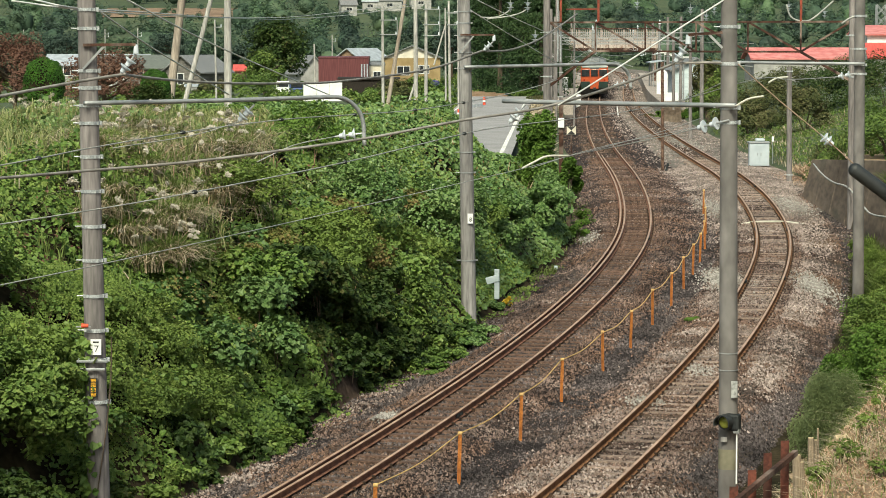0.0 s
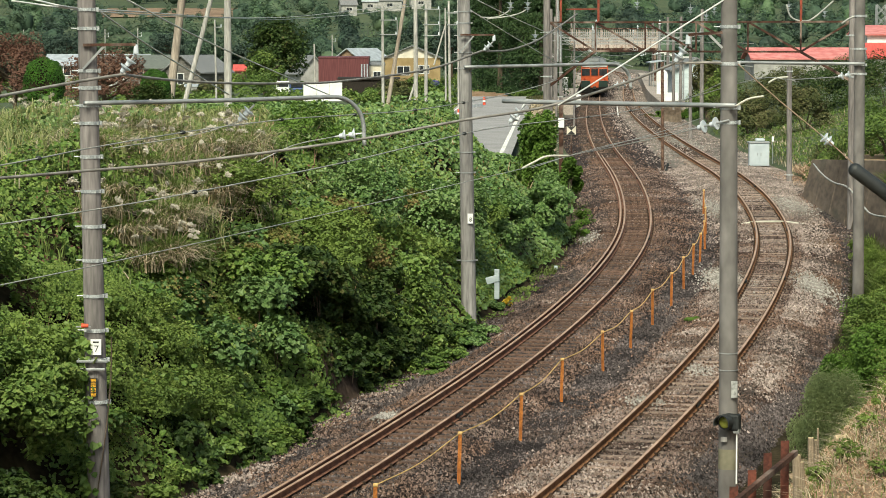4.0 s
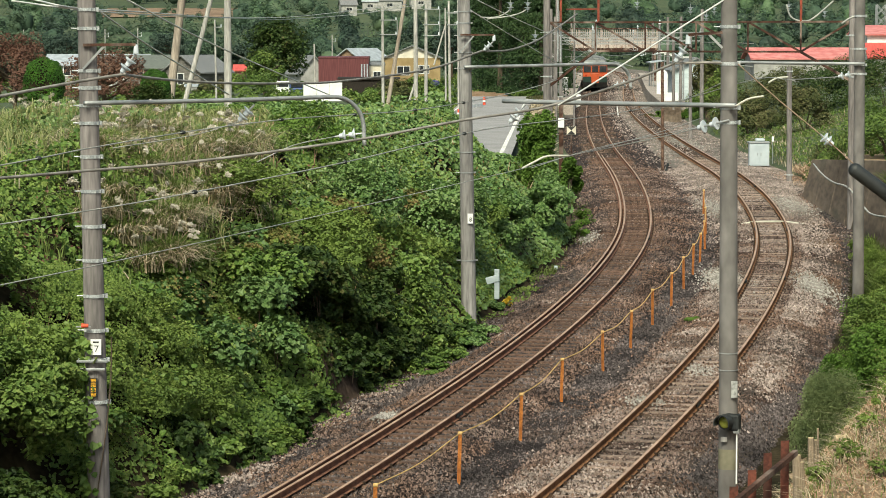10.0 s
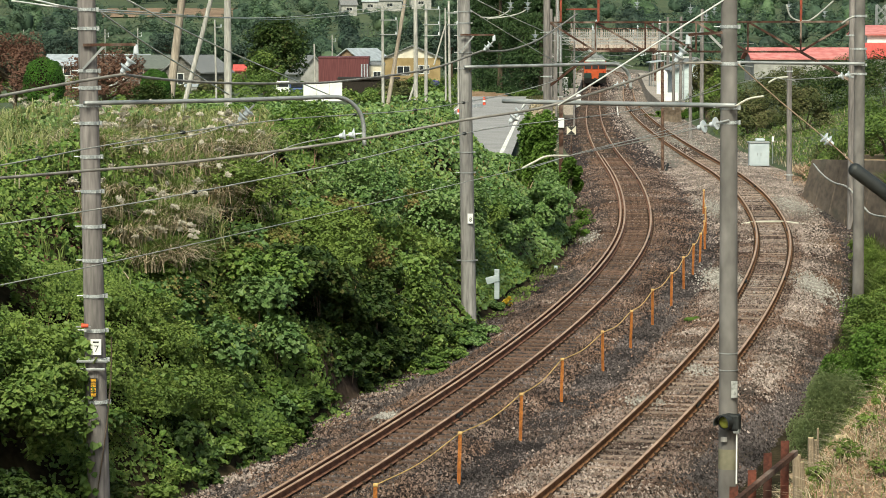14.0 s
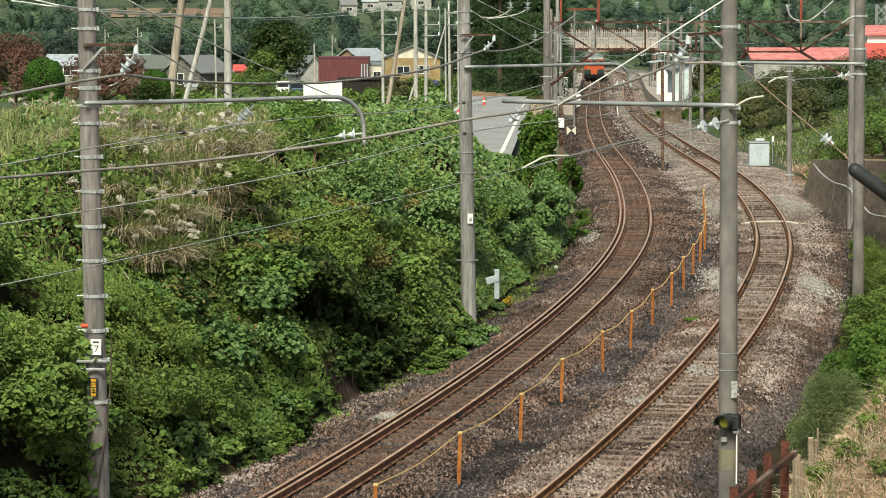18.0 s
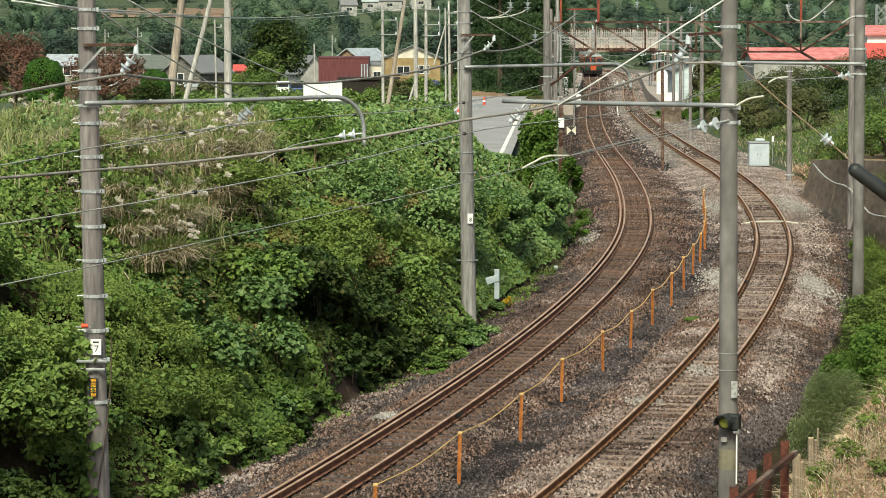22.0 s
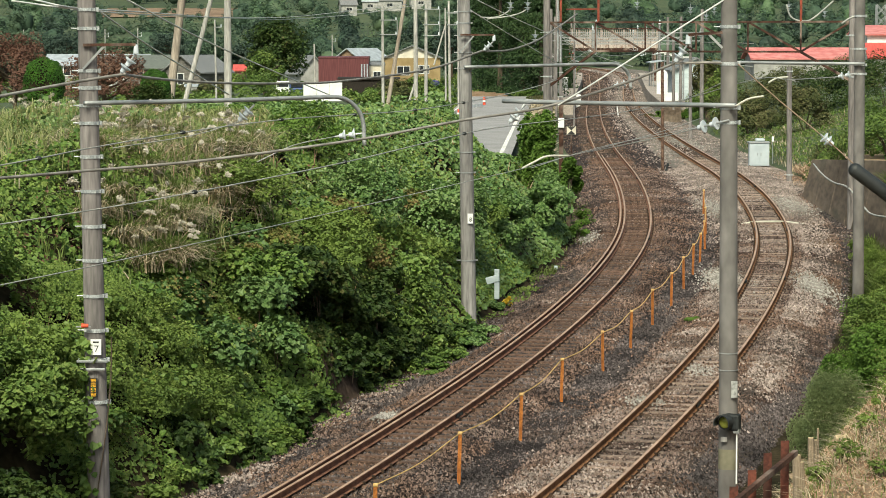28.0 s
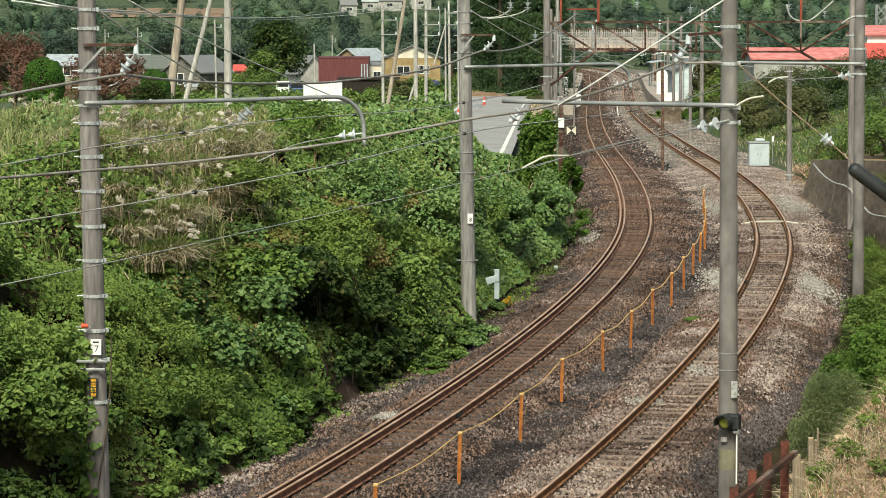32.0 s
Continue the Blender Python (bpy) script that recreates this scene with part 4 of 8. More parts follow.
# along the trackside, where the growth overhangs a scrape of bare soil
for k, (y, d, r, h, kind, up) in enumerate((
        (60.0, 1.25, 0.75, 0.55, 0, 0.1), (61.6, 0.9, 0.6, 0.55, 0, 0.3), (62.4, 1.5, 0.75, 0.6, 0, 0.3), (63.4, 2.3, 0.75, 0.6, 1, 0.4), (63.4, 1.2, 0.65, 0.6, 1, 0.6),
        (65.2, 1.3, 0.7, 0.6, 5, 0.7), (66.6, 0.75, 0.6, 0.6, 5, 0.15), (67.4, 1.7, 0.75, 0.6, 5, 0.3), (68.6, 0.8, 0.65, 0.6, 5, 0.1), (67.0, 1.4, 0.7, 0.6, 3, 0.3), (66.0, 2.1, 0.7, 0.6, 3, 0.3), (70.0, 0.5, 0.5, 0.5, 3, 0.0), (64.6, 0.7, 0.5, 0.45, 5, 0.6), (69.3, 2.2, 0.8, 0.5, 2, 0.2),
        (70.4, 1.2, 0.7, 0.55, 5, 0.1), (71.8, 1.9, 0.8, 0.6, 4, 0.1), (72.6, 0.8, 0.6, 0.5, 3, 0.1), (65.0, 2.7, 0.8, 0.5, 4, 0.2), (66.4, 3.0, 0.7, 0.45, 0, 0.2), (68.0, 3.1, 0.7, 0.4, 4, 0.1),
        (58.2, 1.5, 0.8, 0.5, 0, 0.1), (57.0, 0.9, 0.6, 0.4, 2, 0.1), (56.3, 1.9, 0.8, 0.5, 2, 0.1), (55.0, 1.2, 0.8, 0.45, 2, 0.1), (54.3, 0.5, 0.55, 0.35, 5, 0.0), (53.4, 1.6, 0.7, 0.5, 2, 0.1),
        (53.6, 2.3, 0.7, 0.5, 2, 0.1), (54.6, 2.0, 0.6, 0.5, 2, 0.15), (55.6, 0.7, 0.6, 0.4, 2, 0.05), (57.4, 1.9, 0.6, 0.45, 2, 0.1), (54.0, 1.0, 0.6, 0.4, 2, 0.1), (52.6, 2.5, 0.7, 0.5, 2, 0.1), (51.9, 3.2, 0.6, 0.45, 4, 0.1), (52.2, 1.0, 0.6, 0.4, 1, 0.0), (51.3, 0.5, 0.45, 0.3, 3, 0.0), (57.6, 2.7, 0.7, 0.5, 2, 0.1), (59.6, 2.5, 0.8, 0.5, 0, 0.1),
        (61.0, 3.0, 0.7, 0.5, 1, 0.1), (62.8, 3.5, 0.7, 0.4, 2, 0.1), (55.2, 3.1, 0.7, 0.4, 1, 0.1), (74.4, 1.4, 0.8, 0.5, 1, 0.1), (76.2, 2.0, 0.9, 0.5, 2, 0.1), (78.5, 1.4, 0.8, 0.5, 2, 0.1),
        (74.0, 3.2, 0.8, 0.45, 4, 0.1), (77.5, 3.6, 0.9, 0.45, 0, 0.1), (81.0, 2.8, 0.9, 0.5, 4, 0.1), (84.5, 2.2, 1.0, 0.5, 2, 0.1), (87.5, 1.6, 0.9, 0.6, 2, 0.1), (71.0, 4.4, 0.8, 0.4, 2, 0.1))):
    mound(y, d, r, h, kind, 820 + k, up)
# low mounds along the foot; the shade-toned leaf stands in for dark gaps
for k in range(30):
    y = 50.4 + 0.85 * k
    if not 62.4 < y < 65.0:
        mound(y, g.uniform(-0.25, 0.15), g.uniform(0.28, 0.45), g.uniform(0.2, 0.32), (5, 3)[k % 2] if 65 < y < 70.5 else (1, 5, 3, 2, 5, 0)[k % 6], 960 + k, -0.05)
# the dark bush leans out over the scrape, in the shade-toned leaf
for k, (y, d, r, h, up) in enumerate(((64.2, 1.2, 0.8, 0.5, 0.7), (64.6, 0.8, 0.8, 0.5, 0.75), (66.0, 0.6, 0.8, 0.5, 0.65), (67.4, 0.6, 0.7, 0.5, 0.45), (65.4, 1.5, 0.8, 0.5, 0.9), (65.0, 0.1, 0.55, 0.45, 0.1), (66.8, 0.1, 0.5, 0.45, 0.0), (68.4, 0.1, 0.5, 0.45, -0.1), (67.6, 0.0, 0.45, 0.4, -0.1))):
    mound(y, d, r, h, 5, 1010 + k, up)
# the dark hollow at the near end: leafy twigs hang over it, the nearest in the shade-toned leaf
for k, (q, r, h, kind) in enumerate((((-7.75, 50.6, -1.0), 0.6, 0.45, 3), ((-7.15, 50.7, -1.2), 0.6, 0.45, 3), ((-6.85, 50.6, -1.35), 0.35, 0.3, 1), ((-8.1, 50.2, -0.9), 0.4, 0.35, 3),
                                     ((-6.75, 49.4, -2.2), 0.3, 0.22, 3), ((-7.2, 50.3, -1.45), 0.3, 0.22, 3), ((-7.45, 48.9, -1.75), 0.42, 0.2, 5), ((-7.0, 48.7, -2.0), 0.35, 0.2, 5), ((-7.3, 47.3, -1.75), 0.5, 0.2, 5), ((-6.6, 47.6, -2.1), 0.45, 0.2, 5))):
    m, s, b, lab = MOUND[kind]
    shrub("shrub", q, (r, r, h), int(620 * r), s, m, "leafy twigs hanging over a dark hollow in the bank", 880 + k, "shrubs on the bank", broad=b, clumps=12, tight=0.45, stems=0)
# dense growth that overhangs the hollow and keeps it dark
for k, (q, r, h) in enumerate((((-8.2, 48.3, -0.35), 0.8, 0.4), ((-7.4, 48.4, -0.45), 0.75, 0.38), ((-6.75, 48.9, -0.75), 0.6, 0.32), ((-7.8, 49.3, 0.05), 0.8, 0.4), ((-7.0, 49.6, -0.2), 0.7, 0.36))):
    shrub("shrub", q, (r, r, h), 1500, 0.10, L_SHRUB, "dark creeper-hung shrub overhanging a hollow", 895 + k, "shrubs on the bank", broad=True, clumps=22, tight=0.42, stems=0)
creeper_tree = tree("creeper_clad_tree", (3.6, 106.3, -0.2), 3.7, (0.72, 1.0, 1.8), 9000, 0.13, L_BRIGHT, "small tree smothered in bright green creeper beside the track", 67, clumps=44, trunk=0.1, lift=0.5)


# the largest creeper leaves nearest the camera, one by one
def kudzu_leaf_mesh(seed):
    bm = bmesh.new()
    g = random.Random(seed)
    rim = [(0, -0.5), (0.38, -0.42), (0.5, -0.05), (0.36, 0.3), (0.0, 0.55), (-0.36, 0.3), (-0.5, -0.05), (-0.38, -0.42)]
    mid = bm.verts.new((0, -0.3, 0.0))
    vs = [bm.verts.new((x * g.uniform(0.9, 1.08), y, 0.16 * abs(x) - 0.18 * max(0, y) ** 2 - g.uniform(0, 0.06))) for x, y in rim]
    for k in range(8):
        bm.faces.new((mid, vs[k], vs[(k + 1) % 8]))
    me = bpy.data.meshes.new("leaf")
    bm.to_mesh(me)
    bm.free()
    me.materials.append(L_KUDZU_SINGLE)
    return me


L_KUDZU_SINGLE = surface("single_kudzu_leaf", (0.05, 0.105, 0.018), (0.10, 0.165, 0.03), 9, 0.5, bump=0.15, objects=0.35)
leaf_kinds = [kudzu_leaf_mesh(k) for k in range(4)]
g = random.Random(9)
for k in range(290):
    y = g.uniform(48, 66)
    x = float(foot_left(y)) - g.uniform(0.1, 4.8)
    lo = float(land(x, y))
    if x < -6.4 and y < 51:
        continue
    ob = new("leaf", leaf_kinds[k % 4])
    ob.parent = kudzu
    ob.matrix_world = pose(x, y, lo + float(lumps(x, y)) * g.uniform(0.95, 1.08) + 0.02, g.uniform(10, 60), g.uniform(-10, 45), g.uniform(0, 360)) @ Matrix.Scale(g.uniform(0.09, 0.15), 4)


# dead stalks that stand out of the growth
def stalks(n, y0, y1, d0, d1, seed):
    x, y, g = on_bank(n, y0, y1, d0, d1, seed)
    k = grain(x, y, 2.4, 12.0) > 0.1
    x, y = x[k], y[k]
    return tagged(blades("dead_stalks", np.stack([x, y, land(x, y) + lumps(x, y) * 0.6], -1), 0.75, 0.018, L_CHIP, lean=0.25, seed=seed, wind=(0.1, 0, 0)),
                  "thin brown dead stalks among the creeper", "stalks", kind="stuff")


stalks(1600, 50, 105, 1.2, 14, 174)


# creeper that climbs the near pole, and low plants at the edge of the ballast
def climber(foot, head, r, n, lo, hi, seed):
    g = np.random.default_rng(seed)
    t = lo + (hi - lo) * g.random(n)
    a = g.uniform(math.pi * 0.75, math.pi * 1.55, n)
    foot, head = np.array(foot), np.array(head)
    p = foot + (head - foot) * t[:, None] + np.stack([np.cos(a), np.sin(a), 0 * a], -1) * (r + g.uniform(0.01, 0.12, n))[:, None]
    root = thing("climbing_creeper", foot, "broad-leaved creeper climbing the concrete pole", "creeper")
    leaves("foliage", p - foot, np.stack([np.cos(a), np.sin(a), 0.4 + 0 * a], -1), 0.14, L_KUDZU, root, seed=seed, broad=True, wide=1.0, spread=0.4)
    line = [(r * 1.05 * math.cos(4.0 + 0.5 * k), r * 1.05 * math.sin(4.0 + 0.5 * k), (head - foot)[2] * (lo + (hi - lo) * k / 5) ) for k in range(6)]
    part("vine", tube(bmesh.new(), line, 0.012, 5, 4), M_BARK, root, "thin brown vine")
    return root


climber((-6.11, 50.00, -3.36), (-6.31, 50.00, 8.00), 0.2, 120, 0.06, 0.37, 171)
for k, (q, rr, hh, mm, lab) in enumerate((((1.20, 74.00, -1.17), 0.55, 0.2, L_CREST, "fresh green plants at the edge of the ballast"), ((0.84, 72.00, -1.23), 0.5, 0.2, L_CREST, "fresh green plants at the edge of the ballast"),
                                          ((0.30, 70.00, -1.36), 0.45, 0.2, L_KUDZU, "low green plants at the edge of the ballast"), ((-0.2, 68.00, -1.45), 0.4, 0.15, L_KUDZU, "low green plants at the edge of the ballast"),
                                          ((6.85, 76.60, -1.4), 0.24, 0.05, L_BRIGHT, "small green weed growing in the ballast"), ((5.22, 106.00, -0.07), 0.5, 0.35, L_BRIGHT, "bright green weeds beside the ballast"),
                                          ((4.82, 101.00, -0.28), 0.45, 0.3, L_BRIGHT, "bright green weeds beside the ballast"), ((1.42, 80.3, -1.3), 0.34, 0.2, L_CREST, "low green plants round the foot of a marker"))):
    x, y = q[0], q[1]
    z = max(float(bed_z(np.array(x), np.array(y))), float(land(x, y)))
    shrub("weed", (x, y, z - 0.03), (rr, rr, hh), 900, 0.08, mm, lab, 720 + k, "weeds at the ballast edge", category="weed", clumps=16, stems=2)
yellow = surface("yellow_petal", (0.45, 0.30, 0.02), (0.62, 0.45, 0.05), 6, 0.6, bump=0.0)
shrub("yellow_weed", (1.86, 81, float(rail_z(81)) - 0.42), (0.16, 0.16, 0.16), 160, 0.07, yellow, "small yellow-leaved weed beside the ballast", 735, category="weed", clumps=8, stems=2)


# ---- the train ----
M_TRAIN_ORANGE = surface("train_orange", (0.34, 0.058, 0.02), (0.44, 0.08, 0.028), 2, 0.4, bump=0.0, coat=0.2)
M_TRAIN_GREEN = surface("train_dark_green", (0.007, 0.02, 0.016), (0.012, 0.03, 0.024), 2, 0.6, bump=0.0, coat=0.2)
M_CONES_TRAIN = surface("red_lens", (0.25, 0.02, 0.01), (0.35, 0.03, 0.02), 3, 0.2, bump=0.0)
M_UNDER = surface("sooty_black_paint", (0.008, 0.008, 0.008), (0.018, 0.017, 0.016), 3, 0.95, bump=0.1, gleam=0.1)
M_ROOF_EDGE = surface("pale_grey_paint", (0.33, 0.38, 0.37), (0.44, 0.49, 0.48), 2, 0.55, bump=0.0)
M_ROOF = surface("train_roof_grey", (0.13, 0.14, 0.14), (0.21, 0.222, 0.222), 2, 0.6, bump=0.0)


def train():
    """An electric train of three cars; its near end shows the cab."""
    root = thing("train", (float(track_a(295)), 295, 0), "orange and dark green electric train leaving the station", "train")
    for car in range(3):
        y0 = car * 20.3
        body = part("lower_body", box(bmesh.new(), (-1.42, y0, 0.92), (1.42, y0 + 19.8, 1.22), 0.05), M_TRAIN_GREEN, root, "dark green lower body")
        part("waist_body", box(bmesh.new(), (-1.42, y0 + 0.004, 1.2), (1.42, y0 + 19.8, 2.72), 0.05), M_TRAIN_ORANGE, root, "orange middle body")
        part("upper_body", box(bmesh.new(), (-1.41, y0 + 0.008, 2.7), (1.41, y0 + 19.8, 3.14), 0.06), M_TRAIN_ORANGE, root, "orange upper body")
        bm = box(bmesh.new(), (-1.34, y0 + 0.1, 3.0), (1.34, y0 + 19.7, 3.52), 0.22)
        part("roof", bm, M_ROOF, root, "pale grey roof")
        for k in range(3):
            part("ventilator", box(bmesh.new(), (-0.55, y0 + 3 + k * 5, 3.5), (0.55, y0 + 5 + k * 5, 3.7), 0.06), M_ROOF, root)
        for side in (-1, 1):
            for k in range(8):
                part("side_window", box(bmesh.new(), (side * 1.425 - 0.012, y0 + 1.6 + k * 2.2, 1.9), (side * 1.425 + 0.012, y0 + 3.0 + k * 2.2, 2.6), 0.004), M_GLASS, root, "dark glass")
        for yy in (2.7, 16.7):
            bogie = part("bogie", box(bmesh.new(), (-1.1, y0 + yy - 1.3, 0.35), (1.1, y0 + yy + 1.3, 0.78), 0.05), M_BLACK, root, "black bogie frame")
            for dy in (-0.95, 0.95):
                for x in (-0.57, 0.57):
                    part("wheel", rod(bmesh.new(), (x - 0.06, y0 + yy + dy, 0.43), (x + 0.06, y0 + yy + dy, 0.43), 0.43, sides=18), M_RAIL, bogie, "steel wheel")
        part("underframe_box", box(bmesh.new(), (-1.2, y0 + 5, 0.3), (1.2, y0 + 14, 0.93), 0.04), M_BLACK, root, "dark underfloor equipment")
    # the cab end
    part("skirt", box(bmesh.new(), (-1.38, -0.02, 0.28), (1.38, 0.5, 0.97), 0.05), M_UNDER, root, "black skirt")
    for x in (-0.93, 0.93):
        part("lower_panel", box(bmesh.new(), (x - 0.47, -0.03, 0.93), (x + 0.47, 0.0, 1.58), 0.02), M_TRAIN_GREEN, root, "dark green lower cab panel")
    part("cab_panel", box(bmesh.new(), (-0.42, -0.05, 0.85), (0.42, 0.0, 1.95), 0.02), M_TRAIN_ORANGE, root, "orange end door panel")
    for x, w in ((-0.92, 0.84), (0.0, 0.7), (0.92, 0.84)):
        win = part("cab_window", box(bmesh.new(), (x - w / 2 - 0.05, -0.035, 2.06), (x + w / 2 + 0.05, 0.0, 2.84), 0.02), M_TRAIN_ORANGE, root, "orange window surround")
        part("pane", box(bmesh.new(), (x - w / 2, -0.05, 2.10), (x + w / 2, -0.034, 2.81), 0.006), M_GLASS, win, "dark glass")
    for x in (-1.05, 1.05):
        lamp = part("lamp_case", rod(bmesh.new(), (x, -0.06, 1.72), (x, 0.02, 1.72), 0.14, sides=18), M_TRAIN_ORANGE, root)
        part("tail_lens", rod(bmesh.new(), (x, -0.075, 1.72), (x, -0.055, 1.72), 0.1, sides=18), M_CONES_TRAIN, lamp, "red tail lamp lens")
    part("destination_box", box(bmesh.new(), (-0.5, -0.045, 2.86), (0.5, 0.0, 2.96), 0.015), M_GLASS, root, "dark destination box")
    part("coupler", box(bmesh.new(), (-0.16, -0.35, 0.72), (0.16, 0.0, 0.98), 0.03), M_BLACK, root)
    part("visor", box(bmesh.new(), (-1.3, -0.09, 3.0), (1.3, 0.1, 3.24), 0.06), M_ROOF_EDGE, root, "pale roof edge")
    return root


train_ob = train()


def motions():
    rows = []
    for t, y in [(0, 292), (2, 294), (3.5, 297), (6, 305), (9, 322), (11.5, 339), (14, 361), (16, 381), (18, 402), (20, 425), (22, 450), (24, 476), (25.5, 504), (27.5, 553), (30, 622), (32, 680)]:
        s = math.degrees(math.atan(float(track_a(y + 55) - track_a(y)) / 55))
        rows.append((t, pose(float(track_a(y)), y, 0, 0, 0, -s)))
    walk(train_ob, rows)
    # bushes and plumes that stir in the wind
    for k, ob in enumerate([creeper_tree, *wind_shrubs, *kinds]):
        base = ob.matrix_world.copy()
        g = random.Random(900 + k)
        a, b = g.uniform(0, 6.28), g.uniform(0.9, 1.6)
        amount = 0.6 if ob is creeper_tree else 2.2
        rows = []
        for i in range(54):
            t = min(32.0, i * 0.6)
            s = amount * (math.sin(a + t * b * 1.7) + 0.5 * math.sin(2 * a + t * b * 3.1))
            rows.append((t, base @ pose(0, 0, 0, 0.6 * s, s, 0)))
        walk(ob, rows + [(32.0, rows[-1][1])] if rows[-1][0] < 32 else rows)




# ---- brackets, insulators and wires ----
def insulator(parent, a, b, r=0.115, name="insulator"):
    """A strain insulator: two porcelain discs on a steel rod from a to b, in the parent's space."""
    a, b = Vector(a), Vector(b)
    bm = bmesh.new()
    for t in (0.34, 0.66):
        c = a.lerp(b, t)
        d = (b - a).normalized()
        rod(bm, c - d * 0.012, c + d * 0.012, r, r * 0.92, 18)
        rod(bm, c + d * 0.012, c + d * 0.05, r * 0.8, r * 0.42, 16)
        rod(bm, c + d * 0.05, c + d * 0.11, r * 0.45, r * 0.38, 14)
    ob = part(name, bm, M_PORCELAIN, parent, "pale porcelain insulator discs", smooth=False)
    part("fitting", rod(bmesh.new(), a, b, 0.018, sides=8), M_GALV, ob, "steel fitting")
    return ob


def bracket(name, points, r, label, hangers=(), group="bracket arms"):
    """A steel pipe arm through the points, with insulators where it holds the wires."""
    root = thing(name, points[0], label, "bracket arm", group)
    o = Vector(points[0])
    part("pipe", tube(bmesh.new(), [Vector(q) - o for q in points], r, 12, 6), M_PALE_STEEL if name == "steady_arm" else M_GALV, root, smooth=True)
    for a, b in hangers:
        insulator(root, Vector(a) - o, Vector(b) - o)
    return root


def iron_arm(pts, label, drop):
    """A rusty angle-iron arm with a brace and a hanging insulator."""
    a, b, c = (Vector(q) for q in pts)
    root = thing("feeder_support", a, label, "bracket arm", "feeder arms")
    part("arm", beam(bmesh.new(), (0, 0, 0), b - a, 0.07, 0.05), M_RUST, root)
    part("brace", beam(bmesh.new(), c - a, (b - a) * 0.42, 0.05, 0.04), M_GALV, root)
    bm = rod(bmesh.new(), b - a, (b - a) + Vector((0, 0, -0.16)), 0.035, 0.05, 10)
    part("cap", bm, M_PORCELAIN, root, "pale porcelain cap")
    insulator(root, (b - a) + Vector((0, 0, -0.16)), Vector(drop) - a, 0.11)
    return root


bracket("bracket_arm", [(-6.30, 49.70, 5.00), (-3.99, 52.00, 5.00), (-2.40, 53.60, 5.02), (-1.93, 54.00, 5.00), (-1.67, 54.20, 4.82), (-1.54, 54.30, 4.55), (-1.51, 54.30, 4.08)], 0.04,
        "galvanised pipe arm bent down at its end on the overhead-line pole", [((-3.50, 52.50, 4.91), (-3.82, 52.50, 4.58)), ((-1.51, 54.30, 4.32), (-2.08, 54.30, 4.25))])
bracket("bracket_arm", [(0.58, 76.70, 5.35), (2.74, 78.00, 5.38), (4.61, 79.40, 5.41), (4.99, 79.60, 5.35), (5.23, 79.80, 5.11), (5.31, 79.80, 4.70)], 0.045,
        "galvanised pipe arm bent down at its end on the overhead-line pole", [((5.31, 79.80, 4.90), (4.75, 79.80, 4.76))])
bracket("bracket_arm", [(5.14, 49.70, 4.96), (3.25, 51.50, 4.95), (1.13, 53.20, 4.96)], 0.042,
        "straight galvanised pipe arm on the overhead-line pole", [((1.54, 52.80, 4.90), (1.22, 52.80, 4.54)), ((5.04, 49.80, 4.70), (4.40, 50.20, 4.52))])
bracket("bracket_arm", [(11.87, 79.70, 5.41), (9.90, 80.50, 5.42), (7.82, 82.00, 5.44)], 0.045,
        "straight galvanised pipe arm between two overhead-line poles", [((11.66, 79.80, 5.14), (11.08, 80.00, 5.03)), ((8.44, 82.00, 5.37), (8.32, 82.00, 4.92))])
bracket("steady_arm", [(2.14, 76.00, 2.64), (2.46, 76.30, 2.79), (2.82, 76.50, 2.94), (3.44, 77.00, 2.93)], 0.03, "pale curved steady arm that pulls the contact wire", group="steady arms")
bracket("steady_arm", [(5.13, 49.60, 4.95), (5.35, 49.50, 5.08), (5.60, 49.40, 5.13)], 0.018, "pale curved steady arm on the overhead-line pole", group="steady arms")
bracket("steady_arm", [(10.35, 90.00, 4.71), (10.62, 90.00, 4.85), (10.98, 90.00, 4.90)], 0.03, "pale curved steady arm on the slim pole", group="steady arms")
iron_arm(((-6.33, 49.80, 6.02), (-5.40, 49.80, 6.03), (-6.33, 49.80, 5.60)), "rusty feeder arm with a brace on the concrete pole", (-5.68, 49.80, 5.51))
iron_arm(((0.47, 76.70, 6.22), (1.38, 76.70, 6.22), (0.47, 76.70, 5.76)), "rusty feeder arm with a brace on the concrete pole", (1.10, 76.70, 5.79))
iron_arm(((4.91, 49.80, 6.24), (4.31, 49.80, 6.20), (4.91, 49.80, 5.97)), "rusty feeder arm with a brace on the concrete pole", (4.07, 49.80, 5.70))


M_BROWN_WIRE = surface("rusty_wire", (0.16, 0.11, 0.075), (0.27, 0.20, 0.145), 3, 0.8, bump=0.0)


M_WIRE_PALE = surface("galvanised_wire", (0.40, 0.41, 0.41), (0.60, 0.61, 0.60), 3, 0.55, 0.1, bump=0.0)
PALE = ("stay_wire", "telephone_cable")


def wire(name, points, r, label, clips=(), material=None, steps=10):
    root = thing(name, points[0], label, "cable", "overhead wires")
    o = Vector(points[0])
    line = [Vector(q) - o for q in points]
    part("cable", tube(bmesh.new(), line, r if r > 0.022 or name in PALE else r * 0.75, 6, steps), material or (M_WIRE_PALE if name in PALE else M_WIRE), root, smooth=True)
    for c in clips:
        c = Vector(c) - o
        bm = bmesh.new()
        bmesh.ops.create_uvsphere(bm, u_segments=10, v_segments=6, radius=0.045, matrix=Matrix.Translation(c) @ Matrix.Diagonal((1.3, 1, 0.9, 1)))
        part("clip", bm, M_BLACK, root, "small black insulated clip", smooth=True)
    return root


